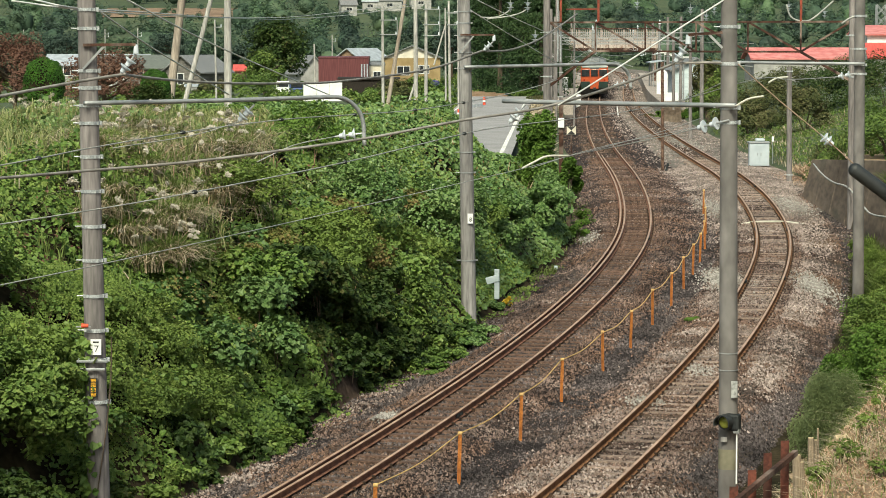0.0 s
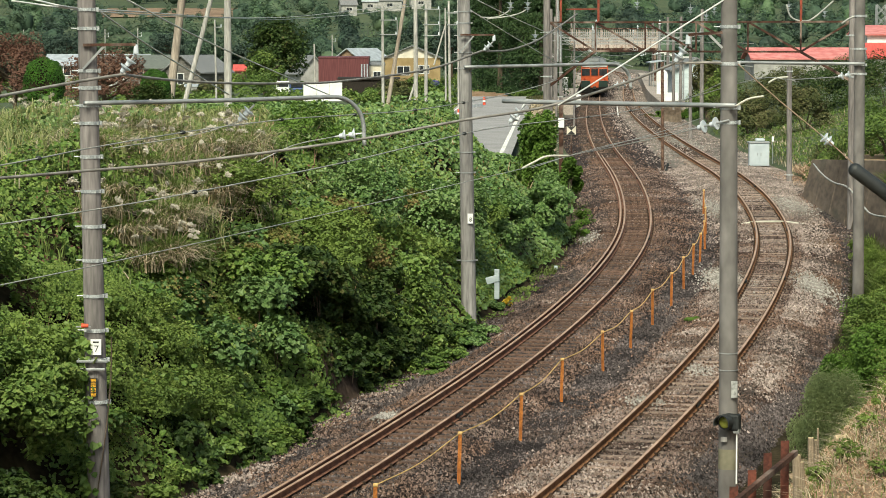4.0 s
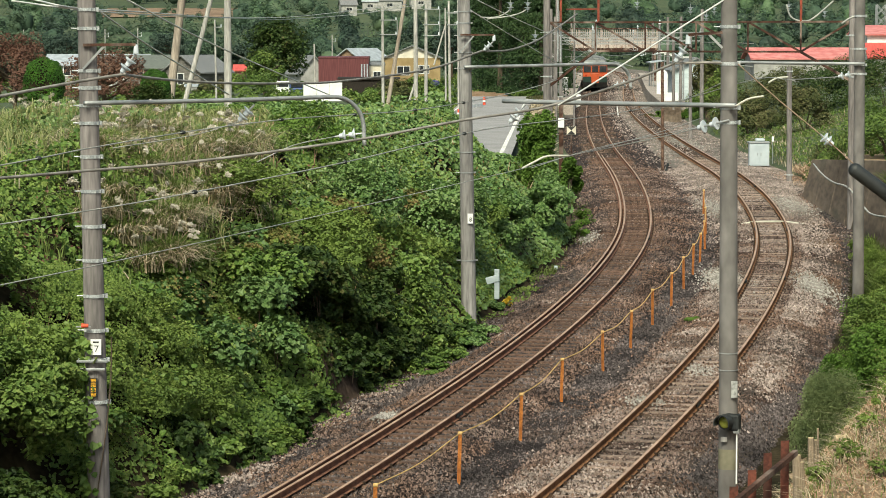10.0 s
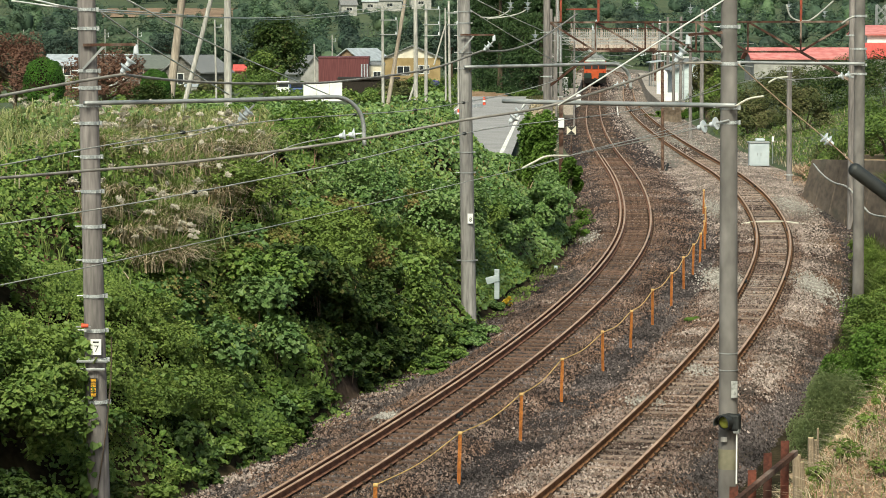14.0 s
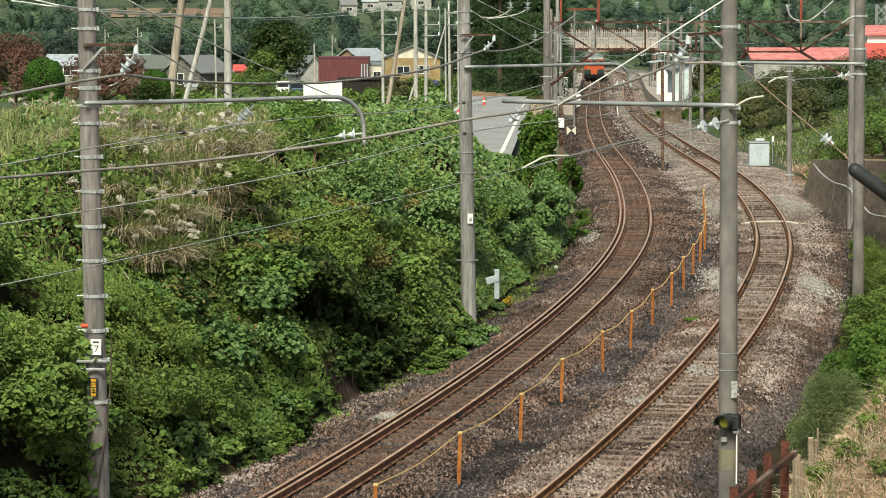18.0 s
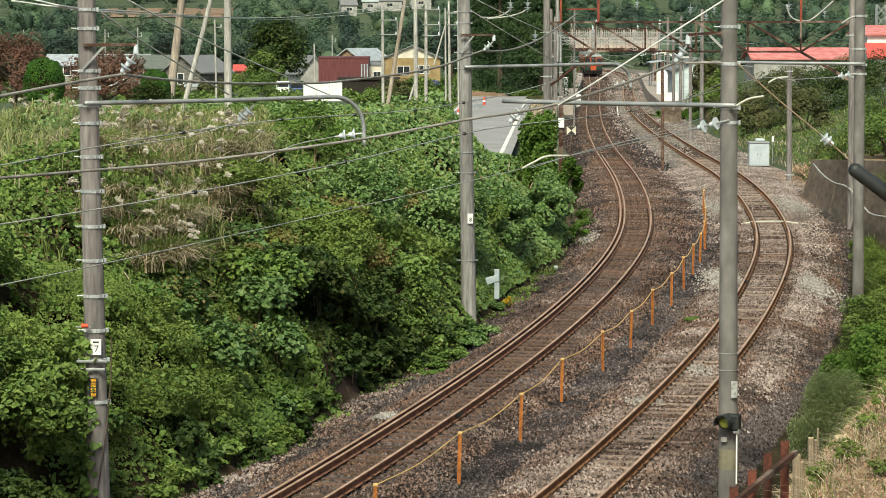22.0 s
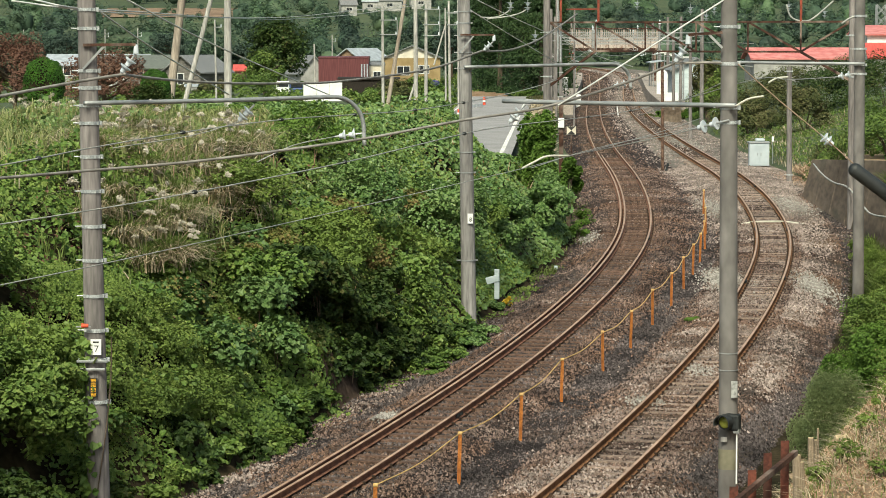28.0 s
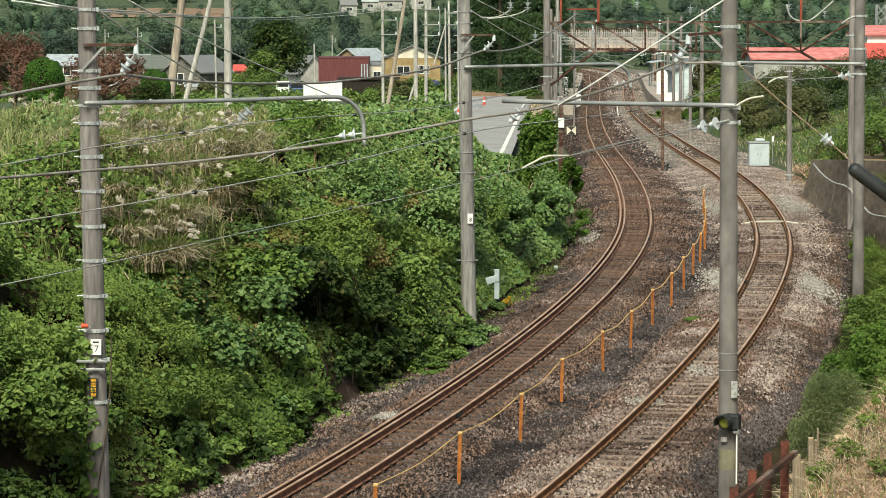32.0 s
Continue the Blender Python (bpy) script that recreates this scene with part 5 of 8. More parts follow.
wire("feeder_cable", [(-7.57, 46.00, 5.13), (-6.53, 48.50, 5.35), (-5.66, 49.80, 5.50), (-5.58, 50.00, 5.49), (-5.12, 53.00, 5.36), (-4.29, 56.00, 5.25), (-3.40, 60.00, 5.18), (-2.35, 64.00, 5.16), (-0.34, 72.00, 5.35),
                      (1.04, 76.70, 5.78), (1.20, 77.00, 5.77), (1.98, 82.00, 5.80), (3.05, 92.00, 6.05), (4.01, 100.00, 6.47), (5.03, 106.00, 7.04)], 0.028, "thick grey feeder cable sagging between the poles", material=M_FEEDER)
wire("feeder_cable", [(-6.60, 40.00, 4.14), (-5.37, 42.00, 4.17), (-3.92, 43.20, 4.25), (-2.60, 44.20, 4.38), (-1.12, 45.30, 4.56), (0.33, 46.40, 4.80), (1.67, 47.50, 4.98), (3.08, 48.80, 5.35), (4.07, 49.80, 5.70)], 0.024,
     "thick brown-grey feeder cable crossing before the bank", material=M_FEEDER)
wire("feeder_cable", [(4.07, 49.80, 5.70), (4.74, 49.90, 5.71), (5.05, 50.00, 5.69)], 0.025, "short grey jumper cable at the pole", material=M_FEEDER)
wire("stay_wire", [(1.94, 47.70, 5.01), (2.96, 48.50, 5.61), (4.11, 49.50, 6.30), (5.14, 50.00, 6.93)], 0.015, "grey cable rising steeply to the pole head", steps=2)
wire("messenger_wire", [(-7.27, 44.00, 3.19), (-5.88, 47.00, 3.28), (-4.40, 50.00, 3.42), (-1.98, 57.00, 3.64), (0.50, 66.00, 3.91), (1.67, 72.00, 3.90), (4.20, 82.00, 3.85), (6.09, 92.00, 3.77), (7.51, 100.00, 3.75)], 0.017,
     "pale green-grey wire along the curve", [(-4.40, 50.00, 3.42), (-1.98, 57.00, 3.64), (0.50, 66.00, 3.91), (4.20, 82.00, 3.85), (6.09, 92.00, 3.77)])
wire("messenger_wire", [(-7.26, 44.00, 4.10), (-6.59, 46.00, 4.19), (-5.99, 48.00, 4.28), (-4.79, 52.00, 4.41), (-3.32, 58.00, 4.47), (-2.00, 64.00, 4.41), (-0.69, 70.00, 4.36), (0.71, 77.00, 4.41), (1.99, 86.00, 4.44), (3.51, 100.00, 4.48), (4.52, 110.00, 4.54)], 0.016,
     "pale green-grey wire along the curve", [(-6.59, 46.00, 4.19), (-4.79, 52.00, 4.41), (-3.32, 58.00, 4.47), (-2.00, 64.00, 4.41), (-0.69, 70.00, 4.36), (0.55, 76.00, 4.40), (1.94, 86.00, 4.43)])
wire("contact_wire", [(-7.28, 44.00, 2.22), (-5.82, 48.00, 2.30), (-3.90, 55.00, 2.35), (-2.07, 63.00, 2.34), (0.51, 71.00, 2.51), (2.22, 76.00, 2.65), (3.54, 80.00, 2.79), (5.09, 86.00, 2.86), (7.44, 94.00, 3.08), (9.11, 100.00, 3.29)], 0.013,
     "green-grey contact wire over the track", [(-2.07, 63.00, 2.34)])
wire("contact_wire", [(2.37, 76.00, 2.64), (3.78, 80.00, 2.87), (5.44, 86.00, 2.97), (7.65, 92.00, 3.11), (8.42, 94.00, 3.20)], 0.012, "thin contact wire over the track")
wire("pull_off_wire", [(-2.08, 54.30, 4.25), (-2.82, 53.50, 4.12), (-3.48, 52.80, 3.83)], 0.014, "pull-off wire below the bent arm", steps=3)
wire("pull_off_wire", [(-3.82, 52.50, 4.58), (-4.53, 51.00, 4.39), (-5.67, 48.50, 4.26)], 0.012, "thin pull-off wire below the bracket arm", steps=3)
wire("stay_wire", [(-6.12, 50.00, 6.66), (-5.86, 54.00, 6.16), (-5.60, 58.00, 5.72), (-5.00, 66.00, 4.82)], 0.015, "galvanised stay wire from the pole head", steps=2)
wire("stay_wire", [(-5.67, 50.00, 6.87), (-5.13, 56.00, 6.30), (-4.52, 64.00, 5.69), (-3.61, 74.00, 4.92), (-2.67, 84.00, 4.15)], 0.015, "galvanised stay wire slanting across the bank", steps=2)
wire("telephone_cable", [(-7.78, 48.00, 6.90), (-7.07, 49.00, 6.80), (-6.45, 50.00, 6.67), (-7.83, 75.00, 6.81), (-9.19, 120.00, 6.97), (-7.89, 150.00, 7.11), (-5.02, 175.00, 7.61), (-1.86, 190.00, 8.27)], 0.018, "sagging grey telephone cable from pole to pole")
wire("telephone_cable", [(-7.38, 48.50, 6.78), (-6.45, 50.00, 6.65), (-7.83, 75.00, 6.75), (-9.19, 120.00, 6.99), (-7.89, 150.00, 7.23), (-5.02, 175.00, 7.86), (-2.42, 190.00, 8.34)], 0.016, "sagging grey telephone cable from pole to pole")
wire("stay_wire", [(0.74, 77.00, 6.89), (2.08, 90.00, 6.26), (4.41, 110.00, 5.17)], 0.015, "grey stay wire from the pole head", steps=2)
wire("stay_wire", [(0.80, 77.00, 7.23), (2.08, 90.00, 6.84), (4.04, 110.00, 6.33)], 0.015, "grey stay wire from the pole head", steps=2)
wire("jumper_cable", [(1.58, 120.00, 6.99), (2.30, 120.00, 7.01), (2.82, 120.00, 7.30), (2.89, 120.00, 7.61)], 0.03, "sagging grey jumper cable below insulators", steps=4)
wire("jumper_cable", [(1.87, 120.00, 6.92), (2.89, 120.00, 7.06), (3.49, 120.00, 7.30), (3.61, 120.00, 7.63)], 0.03, "sagging grey jumper cable below insulators", steps=4)
wire("pull_off_wire", [(11.08, 80.00, 5.03), (10.33, 84.00, 4.90), (9.77, 88.00, 4.86), (9.69, 110.00, 3.83), (9.39, 125.00, 3.07)], 0.02, "pull-off wire above the second track", [(9.62, 110.00, 3.83)], steps=4)
wire("stay_wire", [(5.17, 50.00, 5.72), (5.83, 49.00, 5.06), (6.51, 48.00, 4.43), (6.92, 47.00, 3.98)], 0.011, "brown stay wire with a porcelain insulator", steps=2, material=M_BROWN_WIRE)
wire("pull_off_wire", [(8.04, 82.00, 4.82), (7.83, 92.00, 4.10), (7.26, 105.00, 3.25)], 0.016, "thin wire over the second track", steps=2)
wire("pull_off_wire", [(4.40, 50.20, 4.52), (4.12, 52.00, 4.35), (2.97, 58.00, 3.80)], 0.012, "thin wire to the far pole", steps=2)
wire("jumper_cable", [(12.60, 104.00, 7.35), (12.77, 104.00, 6.90), (13.19, 104.00, 6.74), (13.60, 104.00, 6.86), (14.32, 104.00, 7.48)], 0.035, "sagging jumper cable on the gantry", steps=5)
wire("jumper_cable", [(11.26, 80.00, 6.54), (11.50, 80.00, 6.70), (11.77, 80.00, 6.76)], 0.03, "short cable at the pole clamp", steps=4)
for q in ((2.85, 120.00, 7.51), (3.59, 120.00, 7.51), (3.84, 118.00, 6.16), (10.28, 150.00, 7.88), (13.64, 150.00, 6.33), (13.10, 150.0, 7.62), (13.94, 150.0, 7.23), (14.35, 150.0, 7.62), (18.30, 150.0, 7.77), (20.21, 150.0, 7.41)):
    ins = thing("hanging_insulator", q, "pale porcelain insulator hanging below the wires", "insulator", "hanging insulators")
    insulator(ins, (0, 0, 0.3), (0, 0, -0.3), 0.16)
stay = thing("strain_insulator", (6.51, 48.00, 4.43), "porcelain strain insulator on the stay wire", "insulator")
insulator(stay, (-0.1, 0, 0.08), (0.1, 0, -0.08), 0.1)


# ---- the rusty gantry over both tracks ----
def gantry(a, b, z0, z1, label):
    """A riveted truss of two chords with posts and diagonals on two concrete poles."""
    a, b = Vector(a), Vector(b)
    root = thing("signal_gantry", (a.x, a.y, 0), label, "gantry")
    o = Vector((a.x, a.y, 0))

    def at(t, z):
        q = a.lerp(b, t) - o
        return Vector((q.x, q.y, z))

    for z, w in ((z0, 0.1), (z1, 0.08)):
        part("chord", beam(bmesh.new(), at(0 if z == z1 else 0.16, z), at(1 if z == z1 else 0.84, z), w, 0.07), M_RUST, root, "rusty steel chord")
    posts = [0.16, 0.33, 0.5, 0.67, 0.84]
    for t in posts:
        part("post", beam(bmesh.new(), at(t, z0), at(t, z1), 0.06, 0.06), M_RUST, root)
    ends = [0.0] + posts + [1.0]
    for k in range(len(ends) - 1):
        t0, t1 = ends[k], ends[k + 1]
        lo, hi = (z0, z1) if k == len(ends) - 2 else (z1, z0)
        part("diagonal", beam(bmesh.new(), at(t0, lo), at(t1, hi), 0.05, 0.07), M_RUST, root)
    part("knee_brace", beam(bmesh.new(), at(0.0, z0 - 1.35), at(0.16, z0), 0.08, 0.09), M_RUST, root)
    part("knee_brace", beam(bmesh.new(), at(1.0, z0 - 1.05), at(0.84, z0), 0.08, 0.09), M_RUST, root)
    for t, h in ((0.04, 1.2), (0.17, 1.1), (0.84, 1.1)):
        part("upright", beam(bmesh.new(), at(t, z1), at(t, z1 + h), 0.085, 0.08), M_RED_OXIDE, root, "red-painted upright")
    part("side_arm", beam(bmesh.new(), at(0.06, z1 + 0.5), at(0.17, z1 + 0.5), 0.05, 0.06), M_RED_OXIDE, root, "red-painted side arm")
    for x in (0.33, 0.44):
        part("conduit", rod(bmesh.new(), (x, -0.05, z0 - 0.4), (x, -0.05, z1 + 1.0), 0.03, sides=8), M_ZINC, root, "pale grey conduit")
    return root


gantry((4.09, 109.00, 6.70), (14.85, 103.00, 6.73), 5.62, 6.72, "rusty steel truss gantry spanning two tracks")
pole("catenary_pole", (4.02, 109.00, 0.41), (3.99, 109.00, 8.88), 0.15, 0.13, "concrete gantry pole beside the creeper-clad tree", [0.5, 0.7, 0.9])
pole("catenary_pole", (14.91, 103.00, -1.30), (14.89, 103.00, 8.73), 0.145, 0.13, "concrete gantry pole in front of the retaining wall", [0.6, 0.75])
pole("catenary_pole", (15.59, 127.00, -0.44), (15.54, 127.00, 4.84), 0.125, 0.115, "slim concrete pole on the grassy verge", [0.08, 0.96])
pole("catenary_pole", (10.74, 138.00, -0.23), (10.69, 138.00, 4.95), 0.085, 0.075, "slim dark trackside post between the tracks", material=M_SLEEPER_DARK)
pole("catenary_pole", (15.59, 178.00, -0.02), (15.55, 178.00, 6.37), 0.12, 0.1, "concrete pole beside the platform end")
pole("catenary_pole", (17.53, 215.00, -0.02), (17.49, 215.00, 6.62), 0.13, 0.11, "concrete pole beside the platform end")
pole("catenary_pole", (7.44, 178.00, 0.12), (7.38, 178.00, 7.78), 0.11, 0.09, "rust-streaked concrete pole behind the creeper-clad tree", [0.3, 0.5, 0.8])
pole("catenary_pole", (7.39, 184.00, 0.06), (7.37, 184.00, 9.30), 0.07, 0.06, "slim concrete pole behind the creeper-clad tree")


# ---- post and rope fence between the tracks ----
def fence_post(place, h):
    root = thing("fence_post", place, "orange-painted steel post with a yellow cap between the tracks", "post", "rope fence posts")
    bm = box(bmesh.new(), (-0.035, -0.03, -0.2), (0.035, 0.03, h), 0.008)
    part("upright", bm, M_ORANGE_POST, root)
    bm = box(bmesh.new(), (-0.042, -0.042, h - 0.02), (0.042, 0.042, h + 0.035), 0.012)
    part("cap", bm, M_ROPE, root, "yellow cap")
    return root


POSTS = [(-1.18, 47.9), (0.30, 53.2), (1.60, 58.0), (2.66, 63.1), (3.86, 67.8), (4.79, 71.8), (5.69, 76.4), (6.53, 80.5), (7.25, 84.8), (7.86, 88.6), (8.40, 92.1), (8.97, 96.5), (9.48, 101.7), (10.10, 109.4)]
tops = []
for q in POSTS:
    x, y = q[0], q[1]
    z = float(bed_z(x, y))
    post = fence_post((x, y, z), 0.96)
    post.matrix_world = pose(x, y, z, 0, 1.6 * math.sin(3.7 * y), 0)
    tops.append(Vector((x, y, z + 0.95)))
rope = thing("rope", tops[0], "yellow rope slung from post to post", "rope")
for a, b in zip(tops, tops[1:]):
    mid = (a + b) / 2 - Vector((0, 0, 0.1))
    part("span", tube(bmesh.new(), [a - tops[0], mid - tops[0], b - tops[0]], 0.0115, 6, 5), M_ROPE, rope, smooth=True)


# a cable laid across the second track, and patches of fresh pale stone
cross = thing("cross_pipe", (11.0, 104, float(rail_z(104)) - 0.12), "pale rust-stained pipe laid across the second track", "pipe")
part("pipe", tube(bmesh.new(), [(0, 0, -0.08), (0.5, 0, 0.0), (1.1, 0.02, 0.015), (1.7, 0.04, 0.0), (2.35, 0.05, -0.1)], 0.035, 6, 5), M_PALE_STEEL, cross, smooth=True)



def pale_patch(cx, cy, rx, ry, n, seed):
    g = np.random.default_rng(seed)
    x, y = cx + rx * g.normal(0, 0.5, n), cy + ry * g.normal(0, 0.5, n)
    z = bed_z(x, y) + 0.01
    s = g.uniform(0.03, 0.075, n)
    d = unit(g.normal(0, 1, (n, 6, 3)) * 0.25 + np.array([(1, 0, 0), (-1, 0, 0), (0, 1, 0), (0, -1, 0), (0, 0, 1), (0, 0, -1.0)]))
    v = d * (s * 0.55)[:, None, None] + np.stack([x, y, z + s * 0.2], -1)[:, None]
    tri = np.array([(0, 2, 4), (2, 1, 4), (1, 3, 4), (3, 0, 4), (2, 0, 5), (1, 2, 5), (3, 1, 5), (0, 3, 5)])
    return v.reshape(-1, 3), (np.arange(n)[:, None, None] * 6 + tri[None]).reshape(-1, 3)


M_PALE_STONE = surface("pale_stone", (0.19, 0.18, 0.165), (0.34, 0.325, 0.305), 3, 0.9, bump=0.1, islands=0.4)
vv, ff, base = [], [], 0
for k, (q, rx, ry, n) in enumerate((((8.6, 86.5, -1.05), 0.7, 3.5, 1700), ((10.72, 112.00, -0.42), 0.5, 4.0, 700), ((11.19, 85.00, -1.06), 0.7, 3.0, 1400), ((13.82, 112.00, -0.42), 0.7, 4.0, 1100), ((4.44, 62.00, -1.61), 0.35, 0.7, 350),
                                   ((6.08, 67.00, -1.45), 0.4, 1.0, 350), ((-1.20, 60.00, -1.91), 0.3, 0.5, 250), ((3.6, 97.0, -0.8), 0.35, 3.0, 350), ((5.13, 100.00, -0.62), 0.4, 2.0, 350), ((14.48, 170.00, 0.26), 0.8, 10, 900))):
    v, t = pale_patch(q[0], q[1], rx, ry, n, 800 + k)
    vv.append(v)
    ff.append(t + base)
    base += len(v)
tagged(raw("pale_stones", np.concatenate(vv).tolist(), np.concatenate(ff).tolist(), M_PALE_STONE), "patches of fresh pale crushed stone", "stones", kind="stuff")


# ---- beyond the bank: road, village and hill ----
M_LINE = surface("road_paint", (0.55, 0.55, 0.52), (0.75, 0.75, 0.72), 2, 0.8, bump=0.05, fine=12)
M_TILE_ROOF = surface("grey_tile_roof", (0.12, 0.125, 0.13), (0.22, 0.225, 0.23), 3, 0.6, bump=0.2, fine=14, stretch=(1, 4, 1))
M_GREEN_ROOF = surface("grey_green_tile_roof", (0.08, 0.095, 0.085), (0.15, 0.165, 0.15), 3, 0.6, bump=0.2, fine=14, stretch=(1, 4, 1))
M_PALE_ROOF = surface("pale_metal_roof", (0.25, 0.28, 0.31), (0.38, 0.42, 0.46), 1.5, 0.45, bump=0.05)
M_RED_ROOF = surface("red_sheet_roof", (0.36, 0.06, 0.055), (0.50, 0.10, 0.09), 1.5, 0.5, bump=0.1, stretch=(6, 1, 1))
M_PINK_ROOF = surface("faded_red_roof", (0.42, 0.12, 0.115), (0.56, 0.23, 0.215), 1.5, 0.6, bump=0.1)
M_RED_WALL = surface("dark_red_sheet_wall", (0.088, 0.025, 0.028), (0.135, 0.043, 0.046), 1.0, 0.55, bump=0.08, stretch=(9, 9, 0.6))
M_YELLOW_WALL = surface("ochre_plaster", (0.225, 0.16, 0.075), (0.31, 0.23, 0.12), 1.0, 0.85, bump=0.06)
M_CREAM = surface("cream_plaster", (0.50, 0.46, 0.38), (0.64, 0.60, 0.52), 1.0, 0.85, bump=0.06)
M_BROWN_WALL = surface("brown_boarding", (0.17, 0.11, 0.07), (0.27, 0.19, 0.13), 1.0, 0.85, bump=0.08, fine=8, stretch=(1, 1, 5))
M_GREY_WALL = surface("grey_plaster", (0.24, 0.24, 0.23), (0.36, 0.36, 0.35), 1.0, 0.85, bump=0.06)
M_BLUE_WHITE = surface("bluish_white_board", (0.38, 0.45, 0.48), (0.50, 0.57, 0.60), 1.0, 0.7, bump=0.05, stretch=(1, 1, 5))
M_OLD_WALL = surface("weathered_grey_boarding", (0.085, 0.08, 0.075), (0.19, 0.18, 0.165), 1.0, 0.9, bump=0.08, fine=8, stretch=(1, 1, 5))
# near-black tone painted for the shaded inside of the garage
M_GARAGE_SHADE = surface("garage_shade", (0.012, 0.010, 0.008), (0.03, 0.024, 0.02), 3, 0.9, bump=0.2, stretch=(6, 6, 1))
M_EARTH = surface("brown_field_earth", (0.13, 0.085, 0.055), (0.26, 0.18, 0.12), 0.2, 0.95, bump=0.2, fine=2, coords="Position")
M_CONES = surface("traffic_red", (0.55, 0.06, 0.03), (0.66, 0.10, 0.05), 3, 0.5, bump=0.0)
M_CAR_BLUE = surface("car_blue_paint", (0.05, 0.08, 0.20), (0.07, 0.11, 0.26), 2, 0.3, bump=0.0, coat=0.5)
M_TARP = surface("dark_blue_tarpaulin", (0.03, 0.03, 0.12), (0.06, 0.06, 0.20), 3, 0.6, bump=0.3)


def strip(name, rows, material, label, category, lift=0.03):
    """A strip of paving laid over the ground between two edges."""
    v, f = [], []
    for y, x0, x1 in rows:
        for k in range(5):
            x = x0 + (x1 - x0) * k / 4
            v.append((x, y, 1.06 + lift))
    for r in range(len(rows) - 1):
        for k in range(4):
            f.append((r * 5 + k, r * 5 + k + 1, (r + 1) * 5 + k + 1, (r + 1) * 5 + k))
    return tagged(raw(name, v, f, material), label, category, kind="structure")


road = strip("road", [(y, road_edge(y) - 4.7, road_edge(y) + 0.5) for y in range(114, 240, 6)], M_ASPHALT, "grey asphalt lane on top of the bank", "road", 0.2)
strip("road_line", [(y, road_edge(y) - 0.05, road_edge(y) + 0.13) for y in range(114, 232, 6)], M_LINE, "white edge line on the road", "road marking", 0.206)


strip("road_line_2", [(y, road_edge(y) - 4.5, road_edge(y) - 4.36) for y in range(150, 232, 6)], M_LINE, "white edge line on the far side of the road", "road marking", 0.206)


def grounded(q):
    """The place on the ground below q."""
    return (q[0], q[1], float(land(q[0], q[1])))


def house(name, place, w, d, wall_h, roof_h, walls, roof, label, gable="side", turn=0, windows=(), over=0.35, gable_wall=None):
    """A house with its walls, a pitched roof with thickness and eaves, and windows with frames; windows: (x, z, width, height) on the front."""
    root = thing(name, place, label, "house", turn=turn)
    part("wall", box(bmesh.new(), (-w / 2, 0, -0.5), (w / 2, d, wall_h)), walls, root)
    bm = bmesh.new()
    t = 0.14
    if gable == "front":
        half, run = w / 2 + over, (-over, d + over)
        for s in (-1, 1):
            a = [(0, roof_h), (s * half, -over * roof_h / (w / 2)), (s * half, -over * roof_h / (w / 2) - t), (0, roof_h - t)]
            vs = [bm.verts.new((x, y, wall_h + z + t)) for y in run for x, z in a]
            for q in ((0, 1, 5, 4), (1, 2, 6, 5), (2, 3, 7, 6), (3, 0, 4, 7), (0, 3, 2, 1), (4, 5, 6, 7)):
                bm.faces.new([vs[i] for i in q])
        part("roof", bm, roof, root)
        bm = bmesh.new()
        lo = [bm.verts.new(q) for q in ((-w / 2, -0.004, wall_h - 0.003), (w / 2, -0.004, wall_h - 0.003), (0, -0.004, wall_h + roof_h - 0.02))]
        hi = [bm.verts.new(q) for q in ((-w / 2, d, wall_h - 0.003), (w / 2, d, wall_h - 0.003), (0, d, wall_h + roof_h - 0.02))]
        bm.faces.new(lo)
        for i in range(3):
            bm.faces.new((lo[i], hi[i], hi[(i + 1) % 3], lo[(i + 1) % 3]))
        bm.faces.new(list(reversed(hi)))
        part("gable", bm, gable_wall or walls, root)
    else:
        run = (-w / 2 - over, w / 2 + over)
        for y0, y1 in ((-over, d / 2), (d + over, d / 2)):
            a = [(y0, -over * roof_h / (d / 2)), (y1, roof_h)]
            vs = [bm.verts.new((x, y, wall_h + z + h)) for x in run for y, z in a for h in (0, t)]
            for q in ((0, 1, 3, 2), (4, 6, 7, 5), (0, 4, 5, 1), (2, 3, 7, 6), (1, 5, 7, 3), (0, 2, 6, 4)):
                bm.faces.new([vs[i] for i in q])
        part("roof", bm, roof, root)
        for x in (-w / 2 + 0.01, w / 2 - 0.01):
            bm = bmesh.new()
            bm.faces.new([bm.verts.new(q) for q in ((x, 0, wall_h - 0.003), (x, d, wall_h - 0.003), (x, d / 2, wall_h + roof_h - 0.02))])
            part("gable", bm, gable_wall or walls, root)
    for x, z, ww, hh in windows:
        bm = bmesh.new()
        for lo, hi in (((x - ww / 2, -0.07, z), (x + ww / 2, 0.0, z + 0.07)), ((x - ww / 2, -0.07, z + hh - 0.07), (x + ww / 2, 0.0, z + hh)),
                       ((x - ww / 2, -0.07, z + 0.07), (x - ww / 2 + 0.07, 0.0, z + hh - 0.07)), ((x + ww / 2 - 0.07, -0.07, z + 0.07), (x + ww / 2, 0.0, z + hh - 0.07)),
                       ((x - 0.03, -0.06, z + 0.07), (x + 0.03, 0.0, z + hh - 0.07))):
            box(bm, lo, hi)
        win = part("window", bm, M_WHITE, root, "white window frame")
        part("pane", box(bmesh.new(), (x - ww / 2 + 0.05, -0.03, z + 0.05), (x + ww / 2 - 0.05, -0.006, z + hh - 0.05)), M_GLASS, win, "dark glass pane")
    return root


